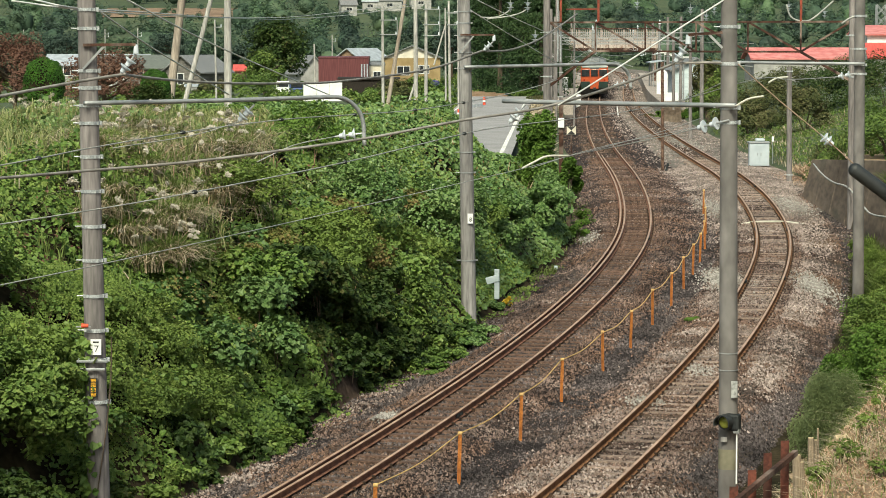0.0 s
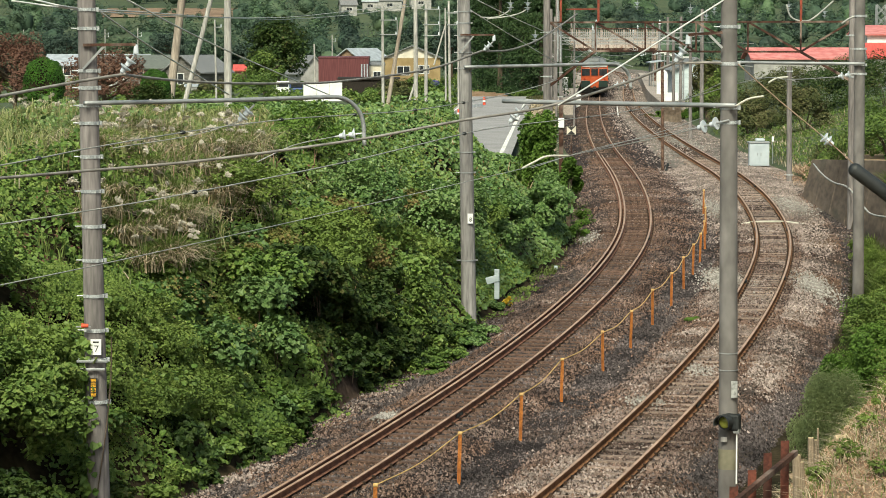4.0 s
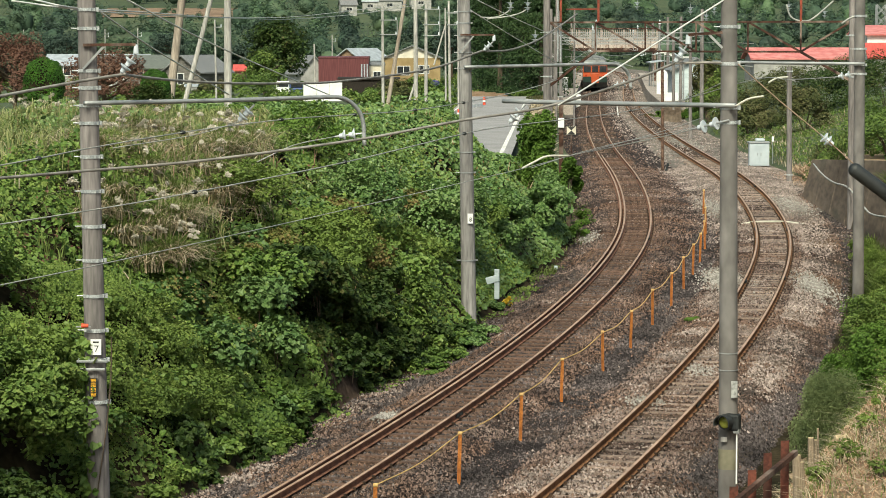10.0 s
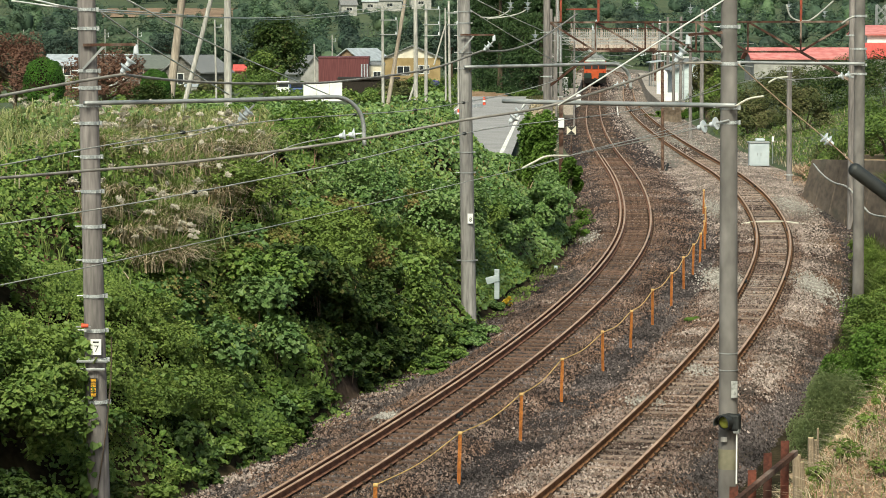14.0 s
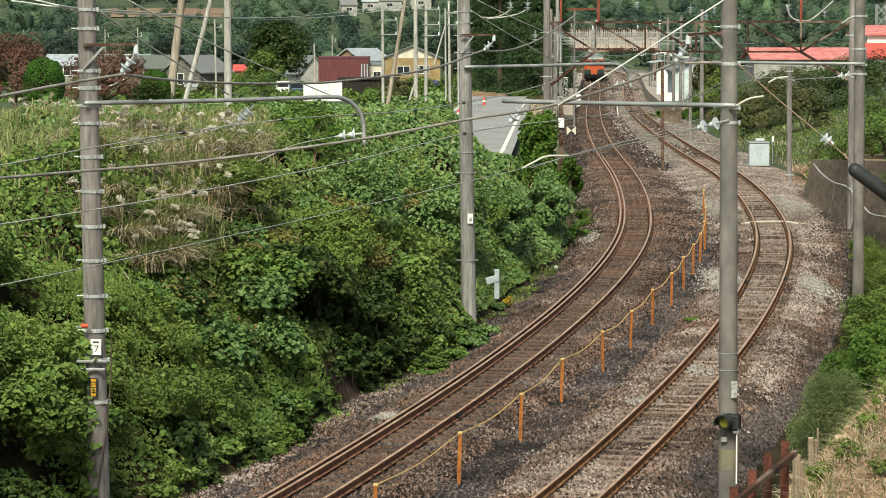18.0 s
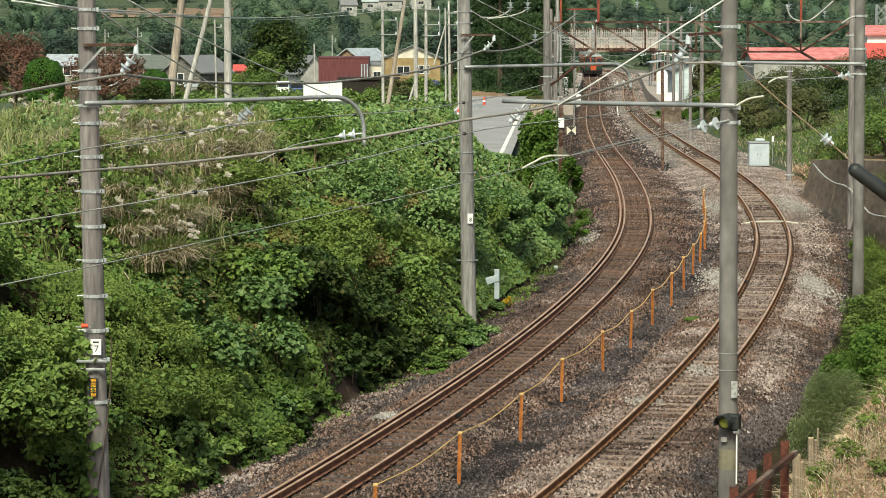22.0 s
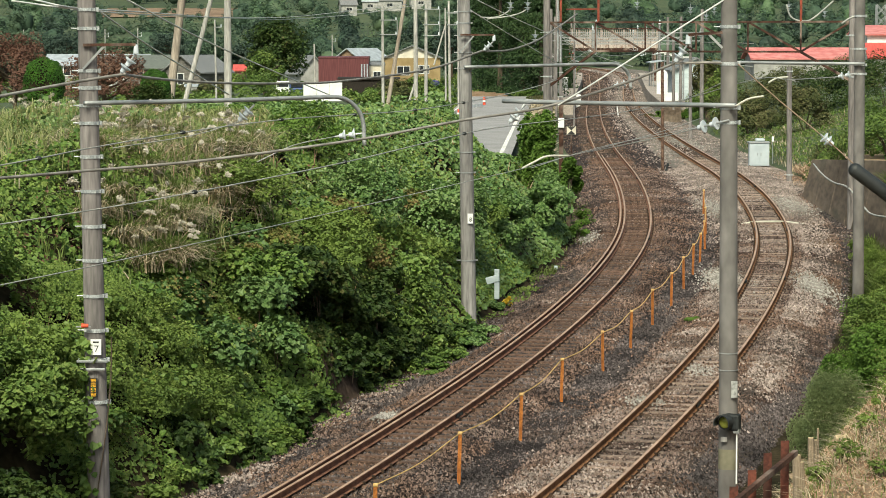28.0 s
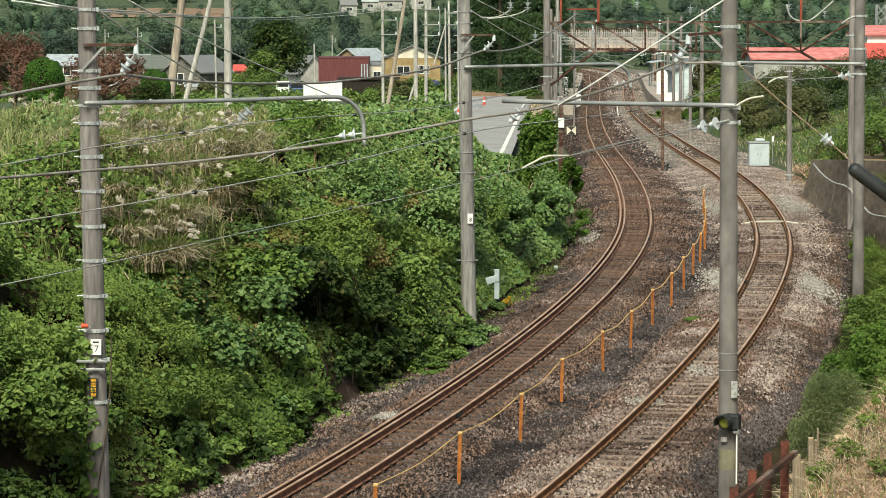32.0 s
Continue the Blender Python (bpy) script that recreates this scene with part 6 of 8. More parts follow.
house("house", (-40.46, 330.00, 0.63), 11.5, 6, 2.3, 1.1, M_GREY_WALL, M_PALE_ROOF, "long low house with a pale metal roof", windows=[(-3, 1, 1.6, 1.2), (2, 1, 1.6, 1.2)])
house("house", (-27.68, 300.00, 0.23), 4.6, 6.0, 2.3, 1.6, M_OLD_WALL, M_TILE_ROOF, "weathered grey house with a tiled roof and a gable", gable="front", windows=[(-0.5, 0.9, 1.6, 1.2)], turn=-28)
house("house", (-34.68, 318.00, 0.32), 8.0, 6, 2.4, 1.3, M_GREY_WALL, M_GREEN_ROOF, "house with a grey-green tiled roof", windows=[(-2, 1, 1.6, 1.2), (1, 1, 1.6, 1.2)])
house("shed", (-25.39, 285.00, 0.47), 1.2, 2, 0.7, 0.12, M_GREY_WALL, M_PALE_ROOF, "small grey garden shed beside the house", over=0.1)
house("shed", (-24.44, 340.00, 1.14), 1.4, 2, 1.0, 0.6, M_RED_WALL, M_RED_ROOF, "small shed with a bright red roof", over=0.15)
house("house", (-16.94, 372.00, 0.07), 3.6, 6, 1.5, 2.1, M_GREY_WALL, M_TILE_ROOF, "small house with a steep grey roof", gable="front", turn=20)
store = house("storehouse", (-12.30, 350.00, 0.43), 6.2, 7, 3.1, 0.12, M_RED_WALL, M_RED_WALL, "dark red sheet-metal storehouse", over=0.05, windows=())
for x in (2.25, 2.6, 2.95):
    part("downpipe", rod(bmesh.new(), (x, -0.08, 0.3), (x, -0.08, 2.4), 0.1, sides=8), M_PALE_ROOF, store, "pale upright pipe")
house("shed", (-8.3, 352.00, 0.43), 1.9, 4, 2.2, 0.3, M_CREAM, M_TILE_ROOF, "small pale lean-to beside the red storehouse", over=0.1, windows=[(0.1, 0.5, 1.0, 1.0)])
house("house", (-13.2, 392.00, -0.10), 4.6, 7, 3.1, 1.5, M_BROWN_WALL, M_PALE_ROOF, "brown timber house with a pale blue metal roof", gable="front", windows=[(-1, 1.2, 1.4, 1)], turn=-32)
house("house", (-3.95, 362.00, 0.09), 7.2, 7, 3.4, 1.5, M_YELLOW_WALL, M_TILE_ROOF, "ochre house with a white gable and a grey roof", gable="front", gable_wall=M_CREAM,
      windows=[(-1.1, 1.2, 1.7, 1.2), (1.5, 1.4, 1.4, 1.1)])
# solid box: the shade inside the open garage is only its colour
house("garage", (-7.9, 300.00, 0.35), 6.2, 5, 1.3, 0.12, M_GARAGE_SHADE, M_GARAGE_SHADE, "low garage, its open front a solid box toned dark for shade", over=0.2)
for x, y, w, r, m, a in ((618, 26, 5, M_TILE_ROOF, M_GREY_WALL, 10), (690, 18, 8, M_TILE_ROOF, M_GREY_WALL, -8), (745, 8, 7, M_GREEN_ROOF, M_GREY_WALL, 5), (655, 14, 5, M_PALE_ROOF, M_GREY_WALL, 0)):
    q = {618: (-29.78, 900.00, 13.10), 690: (-17.61, 940.00, 14.35), 745: (-7.46, 960.00, 15.66), 655: (-23.91, 930.00, 14.26)}[x]
    house("house", (q[0], q[1], float(land(q[0], q[1]))), w, 6, 3.6, 1.8, m, r, "distant house on the wooded hillside", windows=[(0, 1.5, 2.0, 1.2)], turn=a)
house("house", (21.04, 235.00, 0.35), 3.7, 7, 3.1, 0.9, M_BLUE_WHITE, M_TILE_ROOF, "bluish-white boarded house beside the platform", gable="front", windows=[(-0.35, 1.35, 0.6, 0.9)])
works = house("warehouse", (40.25, 250.00, 3.4), 5.6, 10, 2.95, 0.75, M_WHITE, M_PINK_ROOF, "white-walled building with a faded red roof and a red lean-to", windows=[(0.9, 2.3, 1.2, 0.6)])
bm = bmesh.new()
box(bm, (-3.1, -2.6, -0.08), (3.1, 0.0, 0.08), 0.02, Matrix.Translation((0, 0, 2.2)) @ Matrix.Rotation(radians(30), 4, "X"))
part("lean_to_roof", bm, M_RED_ROOF, works, "bright red sheet roof of the lean-to")
part("lean_to_wall", box(bmesh.new(), (-2.8, -2.1, -0.5), (2.8, -0.02, 0.85)), M_GREY_WALL, works, "grey wall below the lean-to")
house("warehouse", (33.53, 262.00, 2.55), 9.5, 8, 1.6, 0.9, M_GREY_WALL, M_PINK_ROOF, "low grey building with a faded pink roof")


def panel_fence():
    root = thing("site_hoarding", (-10.00, 235.00, 1.14), "plain white site hoarding behind the bank", "fence")
    for k in range(3):
        part("panel", box(bmesh.new(), (-1.6 + k * 1.08, 0, -0.3), (-0.54 + k * 1.08, 0.05, 1.25), 0.01), M_WHITE, root)
    return root


panel_fence()


def small_car(place, body, label, truck=False, turn=0):
    root = thing("car", place, label, "car", turn=turn)
    part("body", box(bmesh.new(), (-0.75, 0, 0.28), (0.75, 3.3, 0.95), 0.09), body, root)
    part("cabin", box(bmesh.new(), (-0.68, 0.25, 0.9), (0.68, 1.6 if truck else 2.9, 1.62 if truck else 1.45), 0.14), body, root)
    part("windscreen", box(bmesh.new(), (-0.58, 0.2, 1.02), (0.58, 0.3, 1.45 if truck else 1.36), 0.02), M_GLASS, root)
    for x in (-0.7, 0.7):
        for y in (0.6, 2.7):
            wheel = part("wheel", rod(bmesh.new(), (x - 0.08, y, 0.28), (x + 0.08, y, 0.28), 0.28, sides=18), M_BLACK, root, "black wheel")
            part("rim", rod(bmesh.new(), (x - 0.085, y, 0.28), (x + 0.085, y, 0.28), 0.16, sides=14), M_GALV, wheel, "grey rim")
        part("headlight", box(bmesh.new(), (x * 0.75 - 0.13, -0.02, 0.6), (x * 0.75 + 0.13, 0.06, 0.76), 0.02), M_PORCELAIN, root, "pale headlight")
    return root


small_car((-17.02, 300.00, -0.13), M_WHITE, "small white truck parked behind the bank", True)
small_car((-15.62, 302.00, -0.23), M_CAR_BLUE, "small blue car parked behind the bank", turn=8)


M_BROWN_POLE = surface("buff_concrete", (0.24, 0.20, 0.165), (0.37, 0.32, 0.27), 0.9, 0.9, bump=0.06, fine=6, stretch=(3, 3, 0.35))
M_PALE_POLE = surface("pale_concrete", (0.32, 0.31, 0.295), (0.45, 0.44, 0.42), 0.9, 0.9, bump=0.06, fine=6, stretch=(3, 3, 0.35))


def utility_pole(foot, head, r, label, arms=()):
    root = pole("utility_pole", foot, head, r, r * 0.8, label, group="village utility poles", category="pole", sides=14, material=M_BROWN_POLE if "timber" in label or "leaning" in label else M_PALE_POLE)
    o, h = Vector(foot), Vector(head) - Vector(foot)
    for t, w in arms:
        q = h * t
        part("crossarm", beam(bmesh.new(), q + Vector((-w * 0.2, -r, 0)), q + Vector((w, -r, 0)), 0.06, 0.06), M_GALV, root, "steel crossarm")
        part("insulator", rod(bmesh.new(), q + Vector((w * 0.92, -r, 0.03)), q + Vector((w * 0.92, -r, 0.2)), 0.05, 0.03, 8), M_PORCELAIN, root, "small porcelain insulator")
    for (t0, w0), (t1, w1) in zip(arms, arms[1:]):
        part("arm_tie", beam(bmesh.new(), h * t0 + Vector((w0, -r, 0)), h * t1 + Vector((w1, -r, 0)), 0.05, 0.05), M_GALV, root, "upright that ties two arms")
    return root


utility_pole((-12.53, 128.00, 2.99), (-11.67, 128.00, 8.85), 0.21, "leaning concrete utility pole behind the clipped bush")
utility_pole((-11.78, 126.00, 3.17), (-10.19, 126.00, 8.31), 0.12, "slanting pale strut pole")
utility_pole((-9.42, 124.00, 2.97), (-9.43, 124.00, 8.52), 0.185, "pale concrete utility pole on top of the bank")
utility_pole((-16.82, 210.00, 1.89), (-16.91, 210.00, 7.45), 0.08, "slim utility pole with a small crossarm", [(0.9, 0.5)])
utility_pole((-4.13, 195.00, 2.11), (-4.16, 195.00, 8.32), 0.11, "slim utility pole with long crossarms", [(0.84, 1.0), (0.68, 1.0)])
utility_pole((-3.87, 190.00, 1.65), (-2.54, 190.00, 8.64), 0.15, "leaning timber-coloured utility pole")
utility_pole((-1.80, 188.00, 1.32), (-1.83, 188.00, 9.36), 0.16, "pale concrete utility pole beside the lane")
utility_pole((-2.61, 189.00, 1.75), (-1.55, 189.00, 4.20), 0.08, "short slanting strut pole beside the lane")
utility_pole((-1.11, 185.00, 1.29), (-1.11, 185.00, 8.40), 0.12, "slim concrete utility pole with crossarms", [(0.94, 0.9), (0.8, 0.9), (0.7, 0.9)])
utility_pole((0.20, 200.00, 2.01), (0.16, 200.00, 8.22), 0.07, "slim grey utility pole beside the lane")
utility_pole((0.42, 160.00, 1.50), (0.32, 160.00, 8.19), 0.08, "slim pale pole with a white foot beside the lane", [(0.9, 0.6), (0.8, 0.5)])
utility_pole((1.09, 195.00, 1.53), (1.05, 195.00, 8.90), 0.09, "slim grey utility pole behind the overhead-line pole")
utility_pole((-1.05, 330.00, 3.92), (0.39, 330.00, 7.99), 0.1, "distant slanting utility pole by the houses")
utility_pole((-16.25, 360.00, 0.13), (-16.37, 360.00, 5.29), 0.13, "concrete utility pole beside the red storehouse")
for x, w in (((-16.43, 420.00, 3.30), 0.8), ((-50.11, 420.00, 4.14), 0.9), ((-43.09, 400.00, 4.24), 0.9), ((-63.66, 430.00, 4.09), 0.9)):
    utility_pole((x[0], x[1], 0), (x[0], x[1], x[2] + 3.2), 0.09, "distant utility pole among the houses", [(0.9, w * 0.6), (0.84, w * 0.6)])


def topiary(place, rx, rz, seed, label):
    root = thing("clipped_bush", place, label, "bush", "clipped bushes on the bank")
    part("trunk", rod(bmesh.new(), (0, 0, -0.3), (0, 0, rz), 0.06, 0.04, 8), M_BARK, root)
    g = np.random.default_rng(seed)
    n = 7500
    d = unit(g.normal(0, 1, (n, 3)))
    r = (1 - 0.12 * g.random(n)) * (1 + 0.05 * np.sin(7 * d[:, 0] + seed) * np.cos(6 * d[:, 2]))
    p = np.sign(d) * np.abs(d) ** 0.72 * r[:, None] * [rx * 0.92, rx * 0.92, rz * 0.97]
    leaves("foliage", p + [0, 0, rz], d + [0, 0, 0.3], 0.075, L_TOPIARY, root, seed=seed, spread=0.35)
    # soil-dark ball behind the leaves paints the shade inside the bush
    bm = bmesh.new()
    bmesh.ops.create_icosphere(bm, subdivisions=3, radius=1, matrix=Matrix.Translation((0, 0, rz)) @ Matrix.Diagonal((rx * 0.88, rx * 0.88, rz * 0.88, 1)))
    part("core", bm, M_SOIL, root, "solid dark core that stands in for shade inside")
    return root


topiary((-17.19, 122.00, 2.90), 0.95, 1.2, 71, "clipped dark green evergreen bush on the bank")
topiary((-12.40, 122.00, 2.70), 0.72, 1.05, 72, "smaller clipped dark green evergreen bush")
tree("russet_tree", grounded((-21.15, 140.00, 2.28)), 5.8, (2.1, 1.8, 2.0), 12000, 0.105, L_RUSSET, "small tree with russet autumn leaves", 73, "russet trees", clumps=60, lift=0.6, tight=0.22, small=True)
tree("russet_tree", grounded((-16.60, 138.00, 2.47)), 5.3, (2.8, 1.6, 1.7), 12000, 0.105, L_RUSSET, "low spreading tree with russet leaves", 74, "russet trees", clumps=60, lift=0.55, tight=0.22, small=True)
shrub("shrub", grounded((-11.64, 116.00, 2.83)), (1.0, 0.9, 0.5), 2200, 0.12, L_SHRUB, "low dark shrub below the clipped bush", 75)
shrub("shrub", grounded((-10.75, 105.0, 2.8)), (0.95, 0.7, 0.95), 5200, 0.08, L_DEEP, "dark rounded shrub among the grass", 77)
shrub("shrub", grounded((-9.02, 124.00, 2.97)), (2.0, 1.2, 0.35), 2200, 0.13, L_BRIGHT, "low bright green hedge on the bank", 76)
for k, (q, h, r) in enumerate((((-26.34, 420.00, -2.39), 8.6, 4.2), ((-22.67, 430.00, -2.33), 8.2, 3.4), ((-28.12, 400.00, -1.34), 5.0, 2.6), ((-34.31, 420.00, -1.30), 6.5, 3.4), ((-42.53, 440.00, -1.22), 7, 4.0), ((-49.99, 440.00, -1.22), 6.5, 4.0),
                               ((-57.02, 430.00, -1.05), 6.8, 4.2), ((-65.60, 430.00, -1.05), 7.5, 4.5), ((1.34, 420.00, -0.88), 8, 3.6), ((-1.23, 440.00, -0.34), 7, 3))):
    tree("village_tree", grounded(q), h, (r, r, h * 0.42), 5600, 0.3, L_HILL if k % 2 else L_FAR, "leafy dark green tree among the houses", 80 + k, "village trees", clumps=44, lift=0.6, trunk=0.25, small=True)


for k, (q, r) in enumerate((((-37.99, 300.00, -0.19), 2.2), ((-23.40, 290.00, 0.03), 2.0), ((-19.02, 285.00, -0.10), 2.4), ((-24.32, 330.00, -0.56), 2.2), ((-4.20, 250.00, 0.47), 1.4), ((-1.99, 255.00, 0.46), 1.3), ((-6.49, 262.00, 0.46), 1.3),
                            ((-4.97, 296.00, -0.45), 2.1), ((-2.74, 298.00, -0.50), 2.1), ((-0.21, 262.00, 0.62), 1.4), ((-43.39, 300.00, -0.19), 2.4), ((-29.88, 270.00, 0.45), 1.6), ((-28.2, 288.00, 0.1), 1.7), ((-25.6, 286.00, 0.1), 1.5), ((-26.9, 280.00, 0.1), 1.3), ((1.67, 232.00, 0.42), 1.0))):
    shrub("garden_bush", grounded(q), (r, r, r * 0.55), 3600, 0.18, (L_KUDZU, L_OLIVE, L_SHRUB)[k % 3], "rounded green bush in front of the houses", 600 + k, "garden bushes", category="bush", small=True)


# cedars beside the station
def cedar(place, h, r, seed):
    root = thing("cedar_tree", place, "tall dark green conifer beside the station", "tree", "conifers beside the station")
    part("trunk", rod(bmesh.new(), (0, 0, -0.5), (0, 0, h * 0.92), 0.3, 0.06, 10), M_BARK, root)
    g = np.random.default_rng(seed)
    n, k = 15000, 170
    t = g.random(k) ** 0.8
    a = g.uniform(0, 6.28, k)
    rr = r * (1.05 - t) ** 0.75
    c = np.stack([rr * np.cos(a) * 0.75, rr * np.sin(a) * 0.75, h * (0.02 + 0.95 * t)], -1)
    i = g.integers(0, k, n)
    o = g.normal(0, 1, (n, 3)) * np.array([0.42, 0.42, 0.3]) * (0.5 + 0.6 * (1 - t[i]))[:, None]
    leaves("foliage", c[i] + o, np.stack([np.cos(a[i]), np.sin(a[i]), 0.5 + 0 * a[i]], -1) + o * 0.4, 0.24, L_DARK, root, seed=seed, wide=0.5, spread=0.4, small=True)
    return root


tree("side_tree", grounded((20.01, 214.00, 0.44)), 4.6, (1.35, 1.3, 1.9), 4500, 0.17, L_OLIVE, "leafy olive-green tree beside the boarded house", 109, lift=0.55)
tree("side_tree", grounded((20.11, 205.00, 0.68)), 3.8, (1.2, 1.2, 1.6), 4000, 0.17, L_SHRUB, "leafy green tree beside the boarded house", 110, lift=0.55)
for k, q in enumerate(((3.35, 262.00, 0.30), (5.17, 256.00, 0.23), (7.04, 250.00, 0.37), (8.55, 246.00, 0.07), (6.77, 280.00, 0.35), (4.69, 290.00, 0.43), (11.64, 290.00, 0.43))):
    cedar(grounded(q), 13 + 2 * (k % 3), 2.1 + 0.3 * (k % 2), 100 + k)
shrub("shrub", grounded((7.55, 225.00, -0.08)), (0.9, 0.9, 0.4), 2200, 0.15, L_OLIVE, "low olive shrub at the end of the lane", 108)


for k, (q, r, h) in enumerate((((3.00, 246.00, 0.07), 1.2, 0.7), ((4.44, 244.00, 0.12), 1.4, 0.8), ((5.80, 240.00, 0.22), 1.4, 0.7), ((7.18, 238.00, 0.27), 1.2, 0.6), ((8.54, 236.00, 0.09), 1.1, 0.5), ((12.35, 300.00, -0.66), 1.6, 2.0),
                               ((20.46, 470.00, -1.72), 2.2, 1.9), ((19.27, 480.00, -1.89), 2.6, 2.2))):
    shrub("edge_bush", grounded(q), (r, r, h), 3200, 0.18, L_DARK if k % 3 else L_SHRUB, "dark green bush below the conifers", 640 + k, "bushes below the conifers", category="bush")


def garden_wall():
    root = thing("garden_wall", grounded((3.47, 234.50, 0.92)), "low brown earth-coloured wall at the end of the lane", "wall")
    for k in range(4):
        part("panel", box(bmesh.new(), (-1.9 + k * 0.95, 0, -0.3), (-0.96 + k * 0.95, 0.15, 1.15 - 0.08 * k), 0.015), M_BROWN_WALL, root)
    return root


garden_wall()


def village_scrub(n, seed):
    """Low bushes and rough growth over the ground among the houses."""
    g = np.random.default_rng(seed)
    pts, ups = [], []
    for k in range(n):
        y = g.uniform(205, 540)
        x = g.uniform(-0.165, 0.012) * y
        r = g.uniform(0.7, 1.5)
        if -0.056 < x / y < -0.030 and y < 262:
            continue
        q, u = crown_points(130, (r * 1.4, r * 1.4, r * g.uniform(0.4, 0.8)), 9, seed * 1000 + k, 0.4)
        pts.append(q + [x, y, float(land(x, y)) + r * 0.2])
        ups.append(u)
    return tagged(leaves("village_scrub", np.concatenate(pts), np.concatenate(ups), 0.34, L_SHRUB, seed=seed, spread=0.3), "rough green growth and low bushes among the houses", "scrub", kind="stuff")


village_scrub(230, 126)


def dry_bank(n, seed):
    """Dry grass on the slope between the lane and the track."""
    g = np.random.default_rng(seed)
    y = g.uniform(140, 236, n)
    x = road_edge(y) + 0.6 + (track_a(y) - 3.0 - road_edge(y) - 0.6) * g.random(n)
    return tagged(blades("dry_bank_grass", np.stack([x, y, land(x, y)], -1), 0.6, 0.05, L_STRAW, lean=0.8, seed=seed), "dry straw-coloured grass between the lane and the track", "grass", kind="stuff")


dry_bank(3600, 128)


# the wooded hill, its haze put into the leaf tones
def woods(name, n_trees, y0, y1, material, seed, label, r0=3.0, r1=5.5, leaf=0.52, per=760, bare=None):
    g = np.random.default_rng(seed)
    pts, ups, cores = [], [], []
    bm = bmesh.new()
    bmesh.ops.create_icosphere(bm, subdivisions=2, radius=1)
    ball = np.array([v.co[:] for v in bm.verts])
    ball_faces = np.array([[v.index for v in f.verts] for f in bm.faces])
    bm.free()
    for k in range(n_trees):
        y = y0 + (y1 - y0) * g.random() ** 1.2
        x = g.uniform(-0.172, 0.172) * y
        if bare is not None and bare(x, y):
            continue
        r = g.uniform(r0, r1)
        tall = r * g.uniform(0.8, 1.3)
        place = np.array([x, y, float(land(x, y)) + r * 0.7])
        q, u = crown_points(per, (r, r, tall), 16, seed * 1000 + k, 0.36)
        pts.append(q + place)
        ups.append(u)
        cores.append(ball * (g.uniform(0.42, 0.62, (len(ball), 1)) * [r, r, tall]) + place)
    ob = leaves(name, np.concatenate(pts), np.concatenate(ups), leaf, material, seed=seed, spread=0.22, small=True)
    inner = raw("inner_growth", np.concatenate(cores).tolist(), np.concatenate([ball_faces + len(ball) * i for i in range(len(cores))]).tolist(), material, ob)
    inner.data.shade_smooth()
    return tagged(ob, label, "woods", kind="stuff")


def clearing(x, y):
    return (-0.122 < x / y < -0.072 and 690 < y < 960) or (-0.042 < x / y < 0.0 and 800 < y < 960)


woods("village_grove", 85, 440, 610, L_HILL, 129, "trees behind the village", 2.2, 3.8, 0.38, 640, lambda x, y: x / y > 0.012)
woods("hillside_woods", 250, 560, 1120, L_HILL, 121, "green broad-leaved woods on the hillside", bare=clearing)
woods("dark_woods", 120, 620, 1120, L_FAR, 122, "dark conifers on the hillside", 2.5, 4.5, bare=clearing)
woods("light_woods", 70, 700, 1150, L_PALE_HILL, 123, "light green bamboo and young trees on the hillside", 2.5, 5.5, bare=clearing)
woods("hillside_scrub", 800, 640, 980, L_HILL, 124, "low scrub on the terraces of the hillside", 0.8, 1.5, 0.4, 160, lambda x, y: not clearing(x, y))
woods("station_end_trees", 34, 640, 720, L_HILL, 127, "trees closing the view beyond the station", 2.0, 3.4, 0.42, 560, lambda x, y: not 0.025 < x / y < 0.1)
patch = sheet("ploughed_field", np.linspace(-112, -60, 24), np.linspace(885, 948, 24), lambda x, y: land(x, y) + 0.25, M_EARTH, "bare reddish-brown terrace field on the hillside", "field")


tree("tree", (-18.9, 325.0, 0.0), 7.4, (3.4, 3.4, 3.5), 9000, 0.34, L_DEEP, "broad dark green tree behind the parked vehicles", 361, "village trees", small=True, clumps=70)
tree("tree", (-19.7, 312.0, 0.0), 4.0, (2.1, 2.1, 1.9), 4000, 0.28, L_SHRUB, "smaller mid-green tree behind the parked vehicles", 362, "village trees", small=True, clumps=50)

# ---- the station ----
M_PLATFORM = surface("platform_paving", (0.24, 0.205, 0.18), (0.38, 0.335, 0.30), 0.8, 0.9, bump=0.1, fine=10, coords="Position")
M_PANEL = surface("cream_bridge_panel", (0.36, 0.30, 0.27), (0.52, 0.45, 0.41), 1.2, 0.7, bump=0.1, fine=5, spots=((0.19, 0.095, 0.06), 1.3, 0.52), stretch=(1.5, 1, 1))


def platform(name, line, off0, off1, y0, y1, label):
    v, f = [], []
    rows = np.arange(y0, y1 + 1, 6)
    for y in rows:
        for x, z in ((off0, -0.6), (off0, 0.92), (off1, 0.92), (off1, -0.6)):
            v.append((float(line(y)) + x, y, z))
    for r in range(len(rows) - 1):
        for k in range(3):
            f.append((r * 4 + k, (r + 1) * 4 + k, (r + 1) * 4 + k + 1, r * 4 + k + 1))
    f.append((0, 1, 2, 3))
    return tagged(raw(name, v, f, M_PLATFORM), label, "platform", kind="structure")


platform("platform_1", track_b, 1.75, 5.2, 230, 420, "concrete station platform with a worn edge")
platform("platform_2", track_a, -4.6, -1.65, 238, 420, "concrete station platform beside the track")


